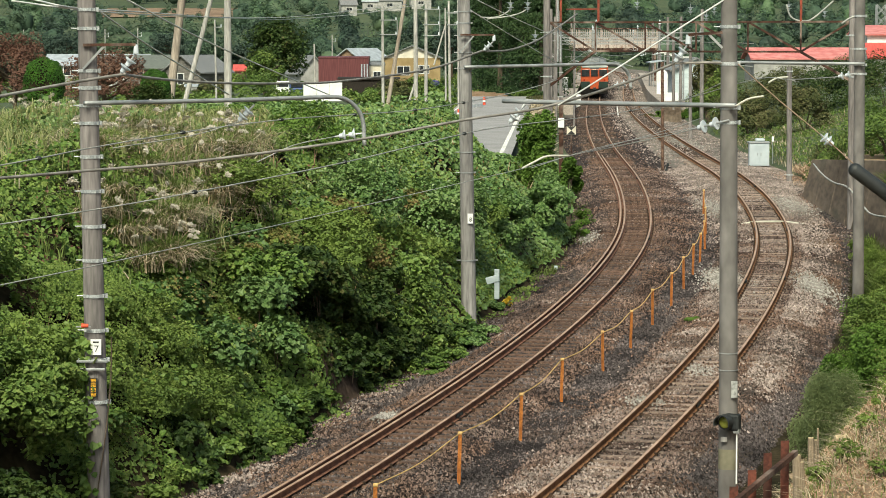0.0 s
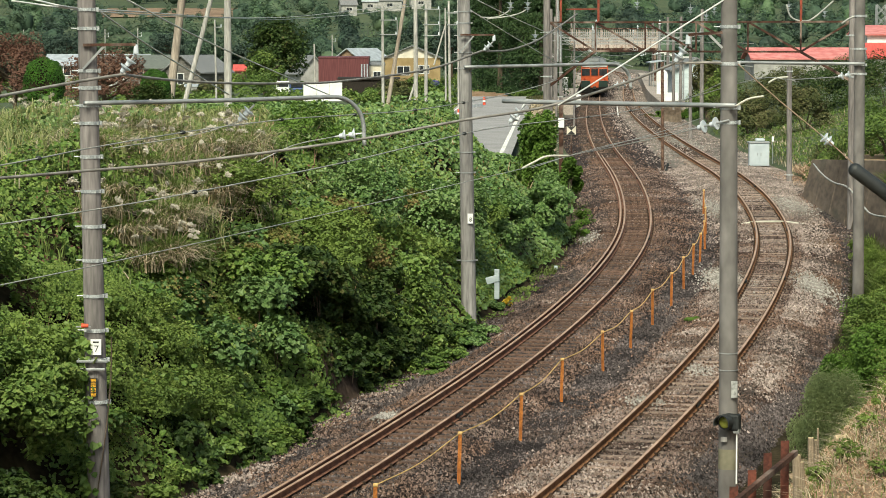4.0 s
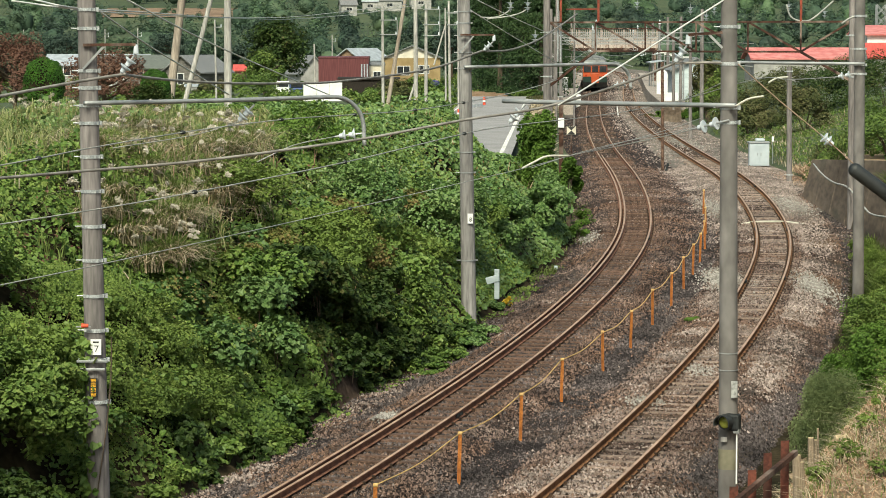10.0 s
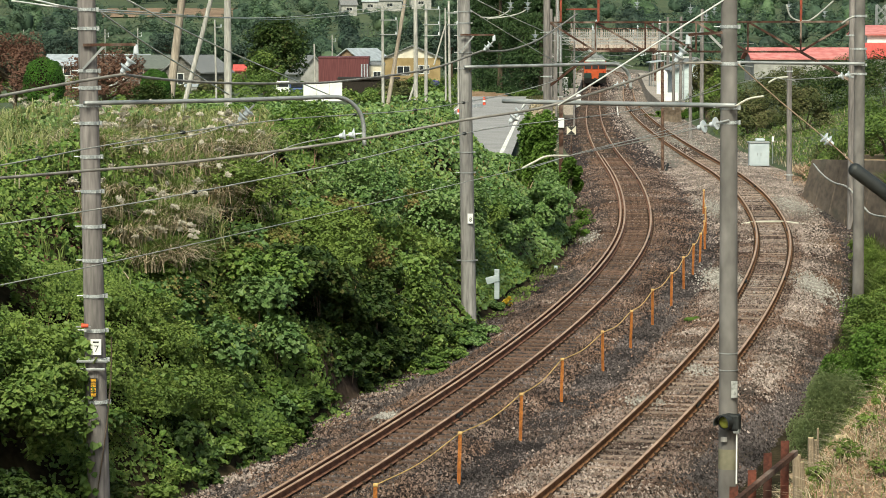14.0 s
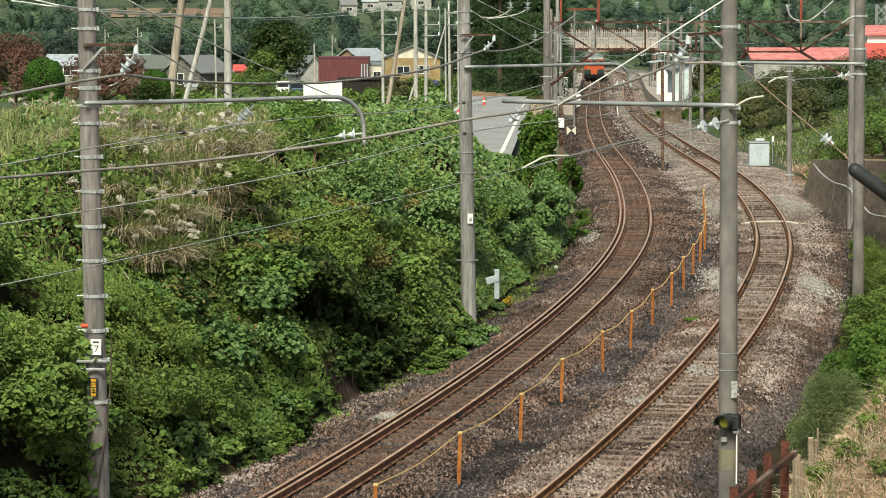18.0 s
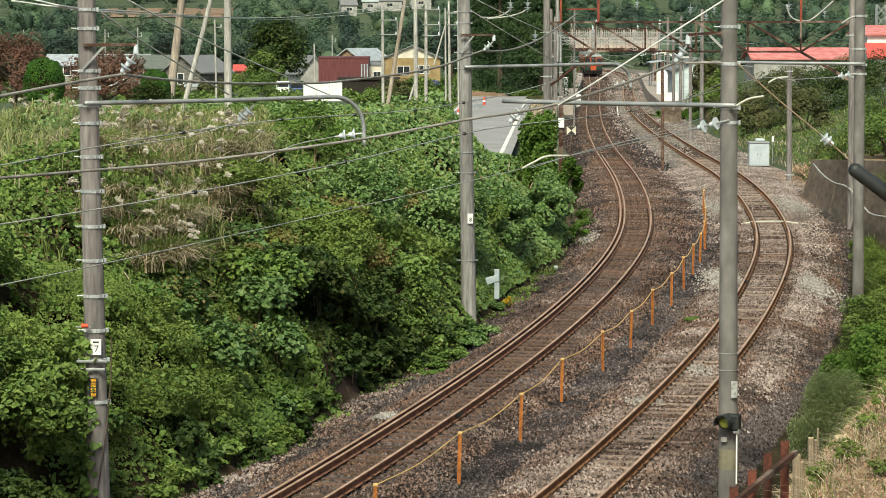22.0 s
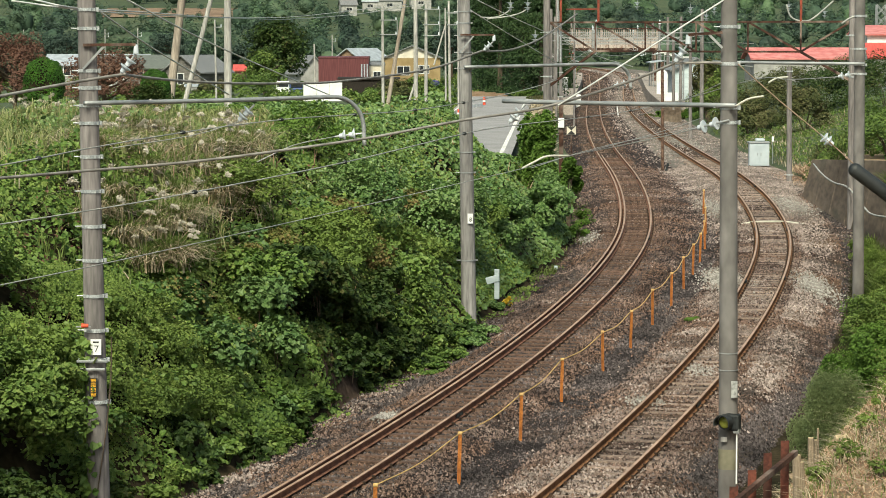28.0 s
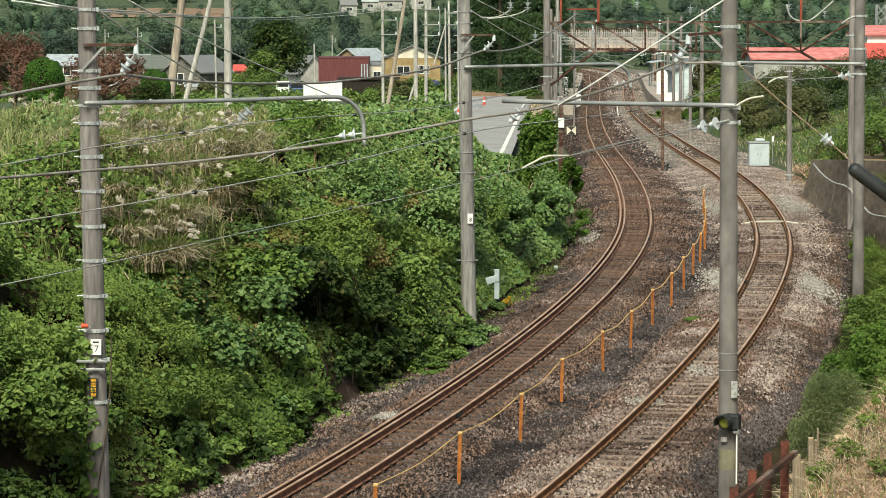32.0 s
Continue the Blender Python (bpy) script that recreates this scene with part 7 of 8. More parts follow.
yard_y = np.concatenate([np.arange(150, 240, 10), np.arange(240, 650, 14)])
v = [(float(track_a(y)) - 7.0 * float(ramp(y, 190, 240)) - 2.7 + k * (float(track_b(y) - track_a(y)) + 12 + 7.0 * float(ramp(y, 190, 240))) / 8, y, float(rail_z(y)) - 0.38) for y in yard_y if y > 225 for k in range(9)]
f = [(r * 9 + k, r * 9 + k + 1, r * 9 + k + 10, r * 9 + k + 9) for r in range(len(v) // 9 - 1) for k in range(8)]
tagged(raw("station_yard", v, f, M_PALE_BED), "pale trodden gravel of the station yard", "ground", kind="structure")


def shelter(x, y, label):
    """An open platform shelter: posts, a sloping roof with thickness, a bench and a back wall."""
    root = thing("platform_shelter", (x, y, 0.92), label, "shelter", "platform shelters")
    for px in (-1.1, 1.1):
        for py in (0.1, 3.0, 5.9):
            part("post", rod(bmesh.new(), (px, py, 0), (px, py, 2.5), 0.06, sides=8), M_GALV, root, "grey post")
    bm = bmesh.new()
    for s in (-1, 1):
        box(bm, (0, -0.3, -0.05), (1.5, 6.3, 0.05), m=Matrix.Translation((0, 0, 2.75)) @ Matrix.Rotation(0.16 if s > 0 else math.pi - 0.16, 4, "Y"))
    part("roof", bm, M_PALE_ROOF, root, "pale grey sheet roof")
    part("back_wall", box(bmesh.new(), (1.16, 0.1, 0), (1.22, 5.9, 1.9)), M_BROWN_WALL, root, "brown back wall")
    part("bench", box(bmesh.new(), (0.6, 0.6, 0.38), (1.0, 5.4, 0.45), 0.01), M_BROWN_WALL, root, "brown bench")
    return root


shelter(float(track_b(300)) + 3.7, 300, "open platform shelter with a pale sheet roof")
shelter(float(track_a(318)) - 3.3, 318, "open platform shelter beside the departing train")


def footbridge(y, z, label):
    """A covered station footbridge: ribbed panels between posts on a rusty deck beam, on steel legs."""
    x0, x1 = float(track_a(y)) - 4.6, float(track_b(y)) + 3.5
    root = thing("footbridge", (x0, y, 0), label, "footbridge")
    w = x1 - x0
    part("deck_beam", box(bmesh.new(), (0, 0, z - 0.35), (w, 2.2, z), 0.03), M_RUST, root, "rusty deck beam")
    part("roof", box(bmesh.new(), (-0.2, -0.15, z + 2.25), (w + 0.2, 2.35, z + 2.4), 0.03), M_RUST, root, "rusty sheet roof")
    n = 9
    for k in range(n):
        a, b = w * k / n, w * (k + 1) / n
        part("panel", box(bmesh.new(), (a + 0.05, 0.0, z + 0.01), (b - 0.05, 0.06, z + 1.35), 0.01), M_PANEL, root, "cream weathered panel")
        for i in range(6):
            x = a + (b - a) * (i + 0.5) / 6
            part("picket", box(bmesh.new(), (x - 0.04, 0.01, z + 1.35), (x + 0.04, 0.05, z + 2.24)), M_PANEL, root)
        for i in range(4):
            x = a + (b - a) * (i + 0.5) / 4
            part("batten", box(bmesh.new(), (x - 0.025, -0.045, z + 0.02), (x + 0.025, -0.001, z + 1.34)), M_RUST if (i + k) % 3 == 0 else M_PANEL, root)
    for k in range(n + 1):
        part("post", box(bmesh.new(), (w * k / n - 0.045, -0.03, z), (w * k / n + 0.045, 0.07, z + 2.25)), M_PANEL, root)
    for h in (0.45, 0.95, 1.42):
        part("rib", box(bmesh.new(), (0, -0.03, z + h), (w, -0.002, z + h + 0.06)), M_RUST, root, "rusty rib")
    for x in (0.3, w - 0.3):
        for yy in (0.2, 2.0):
            part("leg", box(bmesh.new(), (x - 0.15, yy - 0.15, -0.5), (x + 0.15, yy + 0.15, z - 0.34), 0.01), M_RUST, root, "rusty steel leg")
    return root


footbridge(338, 4.85, "covered station footbridge with cream weathered panels")


def portal(y, z, left=3.1, right=3.3):
    """A light overhead-line portal across the station tracks."""
    xa, xb = float(track_a(y)) - left, float(track_b(y)) + right
    root = thing("overhead_portal", (xa, y, float(rail_z(y)) - 0.5), "overhead-line portal of concrete poles and a light steel beam", "gantry", "station portals")
    zz = z + 0.5
    w = xb - xa
    for x in (0, w):
        part("pole", rod(bmesh.new(), (x, 0, -0.3), (x, 0, zz + 2.2), 0.15, 0.12, 14), M_CONCRETE, root)
    for h in (0, 0.55):
        part("chord", beam(bmesh.new(), (0, 0, zz + h), (w, 0, zz + h), 0.06, 0.06), M_GALV, root)
    n = 8
    for k in range(n):
        part("lacing", beam(bmesh.new(), (w * k / n, 0, zz if k % 2 else zz + 0.55), (w * (k + 1) / n, 0, zz + 0.55 if k % 2 else zz), 0.035, 0.035), M_GALV, root)
    for x in (w * 0.3, w * 0.72):
        part("drop_pipe", rod(bmesh.new(), (x, 0, zz - 0.9), (x, 0, zz + 1.0), 0.04, sides=8), M_GALV, root, "grey drop pipe")
        insulator(root, (x, 0, zz - 0.85), (x - 0.45, 0, zz - 0.95), 0.1)
        insulator(root, (x, 0, zz + 1.0), (x, 0, zz + 1.5), 0.1)
    return root


for y, z in ((196, 5.9), (228, 5.6), (262, 5.8), (305, 5.5), (372, 5.8)):
    portal(y, z)
for off, line, z in ((0, track_a, 4.95), (0, track_a, 5.9), (0, track_b, 4.95), (0, track_b, 5.9)):
    wire("contact_wire", [(float(line(y)) + off, y, z) for y in range(115, 400, 19)], 0.02, "contact wire running on through the station", steps=2)


for a, b in (((7.62, 190.0, 6.38), (12.95, 235.0, 4.10)),
           ((8.38, 190.0, 4.42), (12.94, 235.0, 5.73)),
           ((8.19, 190.0, 3.92), (12.57, 235.0, 4.80)),
           ((8.56, 190.0, 6.46), (12.48, 235.0, 4.28)),
           ((7.62, 190.0, 5.44), (14.82, 235.0, 4.57)),
           ((8.19, 190.0, 4.83), (16.70, 235.0, 4.80)),
           ((8.79, 190.0, 7.14), (13.65, 235.0, 4.00)),
           ((7.82, 190.0, 3.36), (12.24, 235.0, 4.57))):
    wire("pull_off_wire", [a, ((a[0] + b[0]) / 2, (a[1] + b[1]) / 2, (a[2] + b[2]) / 2 - 0.06), b], 0.02, "thin pale stay wire in the station throat", steps=3)
pole("catenary_pole", (9.51, 205.0, 0.1), (9.51, 205.0, 8.25), 0.075, 0.06, "slim pale pole at the station throat")


def lattice_mast(place, h, w):
    """A square steel mast of four legs with crossed bracing."""
    root = thing("lattice_mast", place, "grey lattice steel mast behind the red-roofed building", "mast")
    corners = [(-w, -w), (w, -w), (w, w), (-w, w)]
    for x, y in corners:
        part("leg", beam(bmesh.new(), (x, y, -0.5), (x * 0.8, y * 0.8, h), 0.09, 0.09), M_GALV, root)
    n = 9
    for (xa, ya), (xb, yb) in zip(corners, corners[1:] + corners[:1]):
        for k in range(n):
            f0, f1 = 1 - 0.2 * k / n, 1 - 0.2 * (k + 1) / n
            part("brace", beam(bmesh.new(), (xa * f0, ya * f0, h * k / n), (xb * f1, yb * f1, h * (k + 1) / n), 0.05, 0.05), M_GALV, root)
            part("brace", beam(bmesh.new(), (xb * f0, yb * f0, h * k / n), (xa * f1, ya * f1, h * (k + 1) / n), 0.05, 0.05), M_GALV, root)
    return root


lattice_mast((42.52, 275.0, float(land(42.52, 275.0))), 9.5, 0.55)


def platform_lamp(x, y, z, h):
    root = thing("platform_lamp", (x, y, z), "slim grey lamp post on the platform", "lamp post", "platform lamps")
    part("post", rod(bmesh.new(), (0, 0, 0), (0, 0, h), 0.06, 0.045, 10), M_GALV, root)
    part("head", box(bmesh.new(), (-0.5, -0.08, h - 0.05), (0.5, 0.08, h + 0.05), 0.02), M_WHITE, root, "white lamp head")
    return root


for k, y in enumerate((232, 250, 272, 296, 322, 352)):
    platform_lamp(float(track_b(y)) + 3.7, y, 0.92, 3.6)
    platform_lamp(float(track_a(y)) - 3.4, y + 6, 0.92 if y > 234 else 0.92, 3.6)


def platform_fence(line, off, y0, y1):
    root = thing("platform_fence", (float(line(y0)) + off, y0, 0.92), "grey post-and-rail fence along the back of the platform", "fence")
    o = Vector((float(line(y0)) + off, y0, 0))
    y = y0
    while y < y1:
        part("picket", box(bmesh.new(), (float(line(y)) + off - o.x - 0.05, y - y0 - 0.04, 0), (float(line(y)) + off - o.x + 0.05, y - y0 + 0.04, 1.1)), M_CONCRETE_GREY, root)
        y += 3.0
    for h in (0.5, 1.0):
        part("rail", tube(bmesh.new(), [(float(line(q)) + off - o.x, q - y0, h) for q in np.arange(y0, y1, 12)], 0.03, 5, 2), M_CONCRETE_GREY, root)
    return root


platform_fence(track_b, 4.95, 224, 330)
platform_fence(track_a, -4.3, 240, 320)

# a rounded white board on the slim post, and the white sheet at the platform's end
board = thing("trackside_board", (15.18, 196.00, 3.07), "tall rounded white board beside the track", "sign")
bm = bmesh.new()
arch = [(-0.38, -0.85), (0.38, -0.85)] + [(0.38 * math.cos(radians(q)), 0.47 + 0.38 * math.sin(radians(q))) for q in range(0, 181, 15)]
for yy in (-0.02, 0.02):
    bm.faces.new([bm.verts.new((x, yy, z)) for x, z in (arch if yy < 0 else arch[::-1])])
bm.verts.ensure_lookup_table()
for k in range(len(arch)):
    n = len(arch)
    bm.faces.new((bm.verts[(k + 1) % n], bm.verts[k], bm.verts[2 * n - 1 - k], bm.verts[n + (n - 2 - k) % n]))
part("panel", bm, M_WHITE, board)
part("post", rod(bmesh.new(), (0, 0.06, -3.6), (0, 0.06, 0.5), 0.04, sides=8), M_GALV, board)
sign = thing("platform_sign", (18.08, 224.00, 1.42), "white station sign on two posts at the platform end", "sign")
part("panel", box(bmesh.new(), (-0.55, -0.03, -0.3), (0.55, 0.03, 0.35), 0.02), M_WHITE, sign)
for x in (-0.4, 0.4):
    part("post", rod(bmesh.new(), (x, 0.05, -1.9), (x, 0.05, 0.3), 0.04, sides=8), M_GALV, sign)
crate = thing("platform_steps", (17.36, 214.00, 0.22), "dark steps at the end of the platform", "steps")
for k in range(4):
    part("step", box(bmesh.new(), (-0.7, 0.3 * k, -0.5), (0.7, 0.3 * k + 0.3, 0.02 + 0.2 * k), 0.01), M_WALL, crate)
stake = thing("white_stake", (14.4, 232.0, -0.38), "thin leaning white stake between the tracks", "marker")
part("rod", rod(bmesh.new(), (0, 0, -0.1), (-0.12, 0, 0.95), 0.05, 0.05, 8), M_WHITE, stake)
sheet_ob = thing("white_cover", (12.14, 262.00, 0.30), "white sheet-covered box at the platform end", "box")
part("cover", box(bmesh.new(), (-0.65, 0, -0.8), (0.65, 1.4, 0.55), 0.08), M_WHITE, sheet_ob)
part("ballast_weight", box(bmesh.new(), (-0.4, 0.2, -0.82), (0.4, 1.1, -0.79)), M_WALL, sheet_ob)
for x, y in ((-3.1, 246), (-3.6, 256), (-3.9, 268), (-2.9, 280)):
    b = thing("relay_box", (float(track_a(y)) + x, y, 0.92), "grey relay box on the platform", "box", "relay boxes")
    part("case", box(bmesh.new(), (-0.3, -0.25, 0), (0.3, 0.25, 1.2), 0.03), M_GALV, b)
    part("lid", box(bmesh.new(), (-0.34, -0.29, 1.2), (0.34, 0.29, 1.26), 0.02), M_WHITE, b, "pale lid")

for k, (q, r, h) in enumerate((((17.52, 226.00, -0.11), 0.7, 0.45), ((18.85, 224.00, -0.05), 0.9, 0.5), ((19.04, 216.00, 0.17), 0.8, 0.5), ((16.67, 228.00, 0.29), 0.4, 0.3))):
    shrub("edge_bush", grounded(q), (r, r, h), 1200, 0.15, L_OLIVE if k % 2 else L_BRIGHT, "low green growth at the platform end", 660 + k, "growth at the platform end", category="bush")


# ---- beside the second track: wall, cabinet, bushes, fence ----
def retaining_wall():
    """A leaning concrete wall in bays, with a coping."""
    root = tagged(new("retaining_wall"), "stained concrete retaining wall leaning into the bank", "wall", kind="structure")
    a, b = Vector((14.75, 117.0, 0)), Vector((14.95, 80.0, 0))
    n = 9
    for k in range(n):
        p, q = a.lerp(b, k / n), a.lerp(b, (k + 1) / n - 0.0004)
        tp, tq = 1.1 + 0.95 * min(1, k / n * 1.6), 1.1 + 0.95 * min(1, (k + 1) / n * 1.6)
        zb = float(rail_z(p.y)) - 1.2
        bm = bmesh.new()
        vs = []
        for c, t in ((p, tp), (q, tq)):
            for dx, z in ((-0.1, zb), (0.55, t), (0.95, t), (0.95, zb)):
                vs.append(bm.verts.new((c.x + dx, c.y, z)))
        for f in ((0, 1, 5, 4), (1, 2, 6, 5), (2, 3, 7, 6), (0, 3, 2, 1), (4, 5, 6, 7), (0, 4, 7, 3)):
            bm.faces.new([vs[i] for i in f])
        bmesh.ops.recalc_face_normals(bm, faces=bm.faces)
        bmesh.ops.bevel(bm, geom=bm.edges[:], offset=0.012, segments=1, affect="EDGES")
        part("bay", bm, M_WALL, root)
    return root


retaining_wall()
wire("hanging_cable", [(14.83, 113.00, 1.10), (14.77, 110.00, 0.84), (14.80, 107.00, 0.67), (14.81, 103.00, 0.66), (14.80, 99.00, 0.18), (14.79, 97.00, 0.07), (14.99, 94.00, 0.15)], 0.035, "pale cable slung along the retaining wall")


M_CABINET = surface("pale_grey_enamel", (0.36, 0.41, 0.45), (0.45, 0.50, 0.54), 1.5, 0.5, bump=0.02)


def cabinet(place):
    root = thing("signal_cabinet", place, "pale grey signal cabinet with a lid on a plinth", "cabinet")
    part("plinth", box(bmesh.new(), (-0.42, 0.05, -0.35), (0.42, 0.6, 0.08), 0.01), M_WALL, root, "concrete plinth")
    part("case", box(bmesh.new(), (-0.5, 0, 0.08), (0.5, 0.65, 1.22), 0.025), M_CABINET, root)
    part("lid", box(bmesh.new(), (-0.54, -0.04, 1.22), (0.54, 0.69, 1.30), 0.02), M_GALV, root, "overhanging lid")
    part("vent", box(bmesh.new(), (-0.18, 0.1, 1.30), (0.28, 0.5, 1.46), 0.05), M_CABINET, root)
    for x in (-0.46, 0.01):
        door = part("door", box(bmesh.new(), (x, -0.02, 0.14), (x + 0.45, -0.002, 1.16), 0.008), M_CABINET, root)
        part("handle", box(bmesh.new(), (x + (0.36 if x < 0 else 0.05), -0.05, 0.6), (x + (0.39 if x < 0 else 0.08), -0.02, 0.75)), M_GALV, door)
    return root


cabinet((15.80, 141.00, -0.35))
tag = thing("marker_plate", (16.70, 143.00, 0.56), "small white marker plate on a stake", "sign")
part("plate", box(bmesh.new(), (-0.06, -0.01, 0.32), (0.06, 0.01, 0.58), 0.01), M_WHITE, tag)
part("stake", rod(bmesh.new(), (0, 0.02, -0.8), (0, 0.02, 0.3), 0.02, sides=6), M_GALV, tag)


def right_blanket(name, n, y0, y1, e0, e1, size, material, seed, label, lift=0.2, power=1.0):
    g = np.random.default_rng(seed)
    y = y0 + (y1 - y0) * g.random(n)
    x = foot_right(y) + e0 + (e1 - e0) * g.random(n) ** power
    h = lumps(x, y) * 0.7
    z = land(x, y) + lift * g.random(n) + h * (1 - 0.6 * g.random(n) ** 2)
    return tagged(leaves(name, np.stack([x, y, z], -1), np.tile([-0.4, -0.4, 1.0], (n, 1)), size, material, seed=seed, spread=0.55), label, "undergrowth", kind="stuff")


def litter(n, y0, y1, e0, e1, seed):
    g = np.random.default_rng(seed)
    y = y0 * (y1 / y0) ** g.random(n)
    x = foot_right(y) + e0 + (e1 - e0) * g.random(n)
    return tagged(leaves("wood_litter", np.stack([x, y, land(x, y) + 0.02], -1), np.tile([-0.5, -0.2, 1.0], (n, 1)), 0.042, L_CHIP, seed=seed, spread=0.6, wide=0.35),
                  "brown wood chips and dead leaves on the cleared bank", "litter", kind="stuff")


litter(42000, 24, 56, 0.2, 5.5, 134)
g = random.Random(77)
for k in range(16):
    y = g.uniform(26, 50)
    x = float(foot_right(y)) + g.uniform(1.2, 5.5)
    shrub("weed", (x, y, float(land(x, y)) - 0.03), (0.22, 0.22, 0.12), 260, 0.045, L_FINE if k % 3 else L_GRASS, "low green weed on the cleared bank", 700 + k, "weeds on the cleared bank", category="weed", clumps=9, stems=2, wide=0.5)
right_blanket("bank_undergrowth", 16000, 54, 86, 0.4, 6, 0.10, L_FINE, 131, "bright green undergrowth on the bank by the second track", 0.0)
right_blanket("wall_top_growth", 14000, 84, 118, 1.5, 9, 0.15, L_BRIGHT, 132, "yellow-green growth above the retaining wall", 0.1)
right_blanket("verge_growth", 13000, 116, 190, 0.6, 14, 0.12, L_SHRUB, 133, "low green and yellow verge plants", 0.0)


def verge(name, n, y0, y1, e0, e1, length, width, material, seed, label, lean=0.6):
    g = np.random.default_rng(seed)
    y = y0 * (y1 / y0) ** (g.random(n) ** (1.3 if y1 < 60 else 1.0))
    x = foot_right(y) + e0 + (e1 - e0) * g.random(n)
    k = wobble(x, y, 1.1, seed) + g.normal(0, 0.4, n) > -0.1
    return tagged(blades(name, np.stack([x, y, land(x, y)], -1)[k], length, width, material, lean=lean, seed=seed, wind=(-0.25, -0.15, 0)), label, "grass", kind="stuff")


verge("wall_foot_grass", 5000, 80, 98, -0.3, 1.2, 0.7, 0.03, L_GRASS, 145, "long green grass at the foot of the retaining wall", 0.6)
verge("cut_straw", 4500, 34, 52, 0.2, 5.5, 0.07, 0.008, L_STRAW, 141, "cut dry straw and litter on the sloping bank", 2.2)
verge("long_straw", 9000, 24, 33.5, 0.8, 5.5, 0.13, 0.008, L_STRAW, 148, "pale dry straw lying on the near end of the sloping bank", 2.0)
verge("bank_grass", 8500, 24, 56, 1.4, 5.5, 0.13, 0.009, L_GRASS, 142, "tufts of green grass on the sloping bank", 0.7)
verge("verge_straw", 8000, 114, 175, -0.6, 8, 0.32, 0.03, L_STRAW, 143, "dry yellow grass on the verge", 0.7)
g = np.random.default_rng(146)
q = np.column_stack([16.1 + g.normal(0, 0.7, 4200), 128.5 + g.normal(0, 3.0, 4200)])
tagged(blades("reddish_dry_grass", np.column_stack([q, land(q[:, 0], q[:, 1])]), 0.34, 0.035, L_CHIP, lean=1.0, seed=147), "low reddish-brown dry grass on the verge", "grass", kind="stuff")
verge("verge_grass", 12000, 114, 190, -0.6, 10, 0.32, 0.03, L_GRASS, 144, "green grass on the verge", 0.7)


def right_shrub(q, radii, n, size, material, label, seed, **kw):
    x, y = q[0], q[1]
    return shrub("shrub", (x, y, float(land(x, y)) - 0.1), radii, n, size, material, label, seed, "shrubs by the second track", **kw)


wind_shrubs = [right_shrub((7.03, 52.00, -0.97), (0.55, 0.65, 0.5), 16000, 0.06, L_FEATHER, "feathery green shrub at the edge of the ballast", 151, clumps=30, tight=0.6, wide=0.2)]
wind_shrubs.append(right_shrub((7.15, 51.00, -0.54), (0.5, 0.6, 0.7), 18000, 0.06, L_FEATHER, "feathery dark green shrub at the edge of the ballast", 152, clumps=30, tight=0.6, wide=0.2))
for k, (q, r, h) in enumerate((((14.3, 96.5, 0), 0.5, 0.35), ((14.0, 93.5, 0), 0.5, 0.4), ((13.95, 90.5, 0), 0.6, 0.45), ((14.0, 87.0, 0), 0.8, 0.5), ((13.2, 82.5, 0), 0.7, 0.5), ((12.3, 77.5, 0), 0.7, 0.5), ((11.2, 72.5, 0), 0.7, 0.5))):
    right_shrub(q, (r, r, h), 2600, 0.075, L_FINE, "feathery bright green bush at the foot of the wall", 190 + k, wide=0.35)
right_shrub((8.70, 60.00, -0.87), (0.75, 0.9, 0.75), 8000, 0.055, L_BRIGHT, "bright green shrub on the bank", 153)
right_shrub((9.93, 64.00, -1.21), (1.0, 1.0, 1.0), 9000, 0.06, L_SHRUB, "green shrub beside the overhead-line pole", 154)
right_shrub((8.44, 54.00, -0.72), (0.7, 0.8, 0.8), 8000, 0.055, L_BRIGHT, "yellow-green shrub on the straw bank", 155)
for k, (q, r, h, m) in enumerate((((16.90, 118.00, 1.83), 1.6, 1.7, L_SHRUB), ((17.54, 116.00, 1.67), 1.5, 1.9, L_SHRUB), ((17.14, 124.00, 1.61), 1.1, 1.3, L_OLIVE), ((17.71, 112.00, 2.49), 1.5, 1.7, L_SHRUB),
                                  ((18.78, 172.00, -0.16), 1.7, 1.6, L_OLIVE), ((21.04, 178.00, -0.38), 2.0, 1.9, L_OLIVE), ((21.15, 165.00, 0.10), 1.9, 1.9, L_OLIVE), ((19.61, 190.00, -0.82), 1.8, 1.7, L_OLIVE),
                                  ((19.31, 205.00, -0.76), 1.5, 1.7, L_KUDZU), ((25.01, 185.00, -0.08), 2.2, 2.1, L_DEEP), ((22.43, 200.00, -0.39), 2.2, 2.2, L_OLIVE), ((26.47, 215.00, -0.45), 2.4, 2.4, L_OLIVE),
                                  ((26.48, 180.00, 0.63), 2.4, 2.4, L_DEEP), ((26.71, 170.00, 0.94), 2.4, 2.5, L_DEEP), ((22.53, 225.00, -0.53), 1.9, 2.2, L_SHRUB), ((20.00, 218.00, 0.33), 1.1, 1.9, L_SHRUB), ((21.39, 224.00, 0.62), 1.3, 2.2, L_SHRUB))):
    right_shrub(q, (r, r, h * 0.75), 6000, 0.12 if q[1] > 140 else 0.1, m, "dense shrub on the slope above the second track", 160 + k, small=True, wide=0.9)


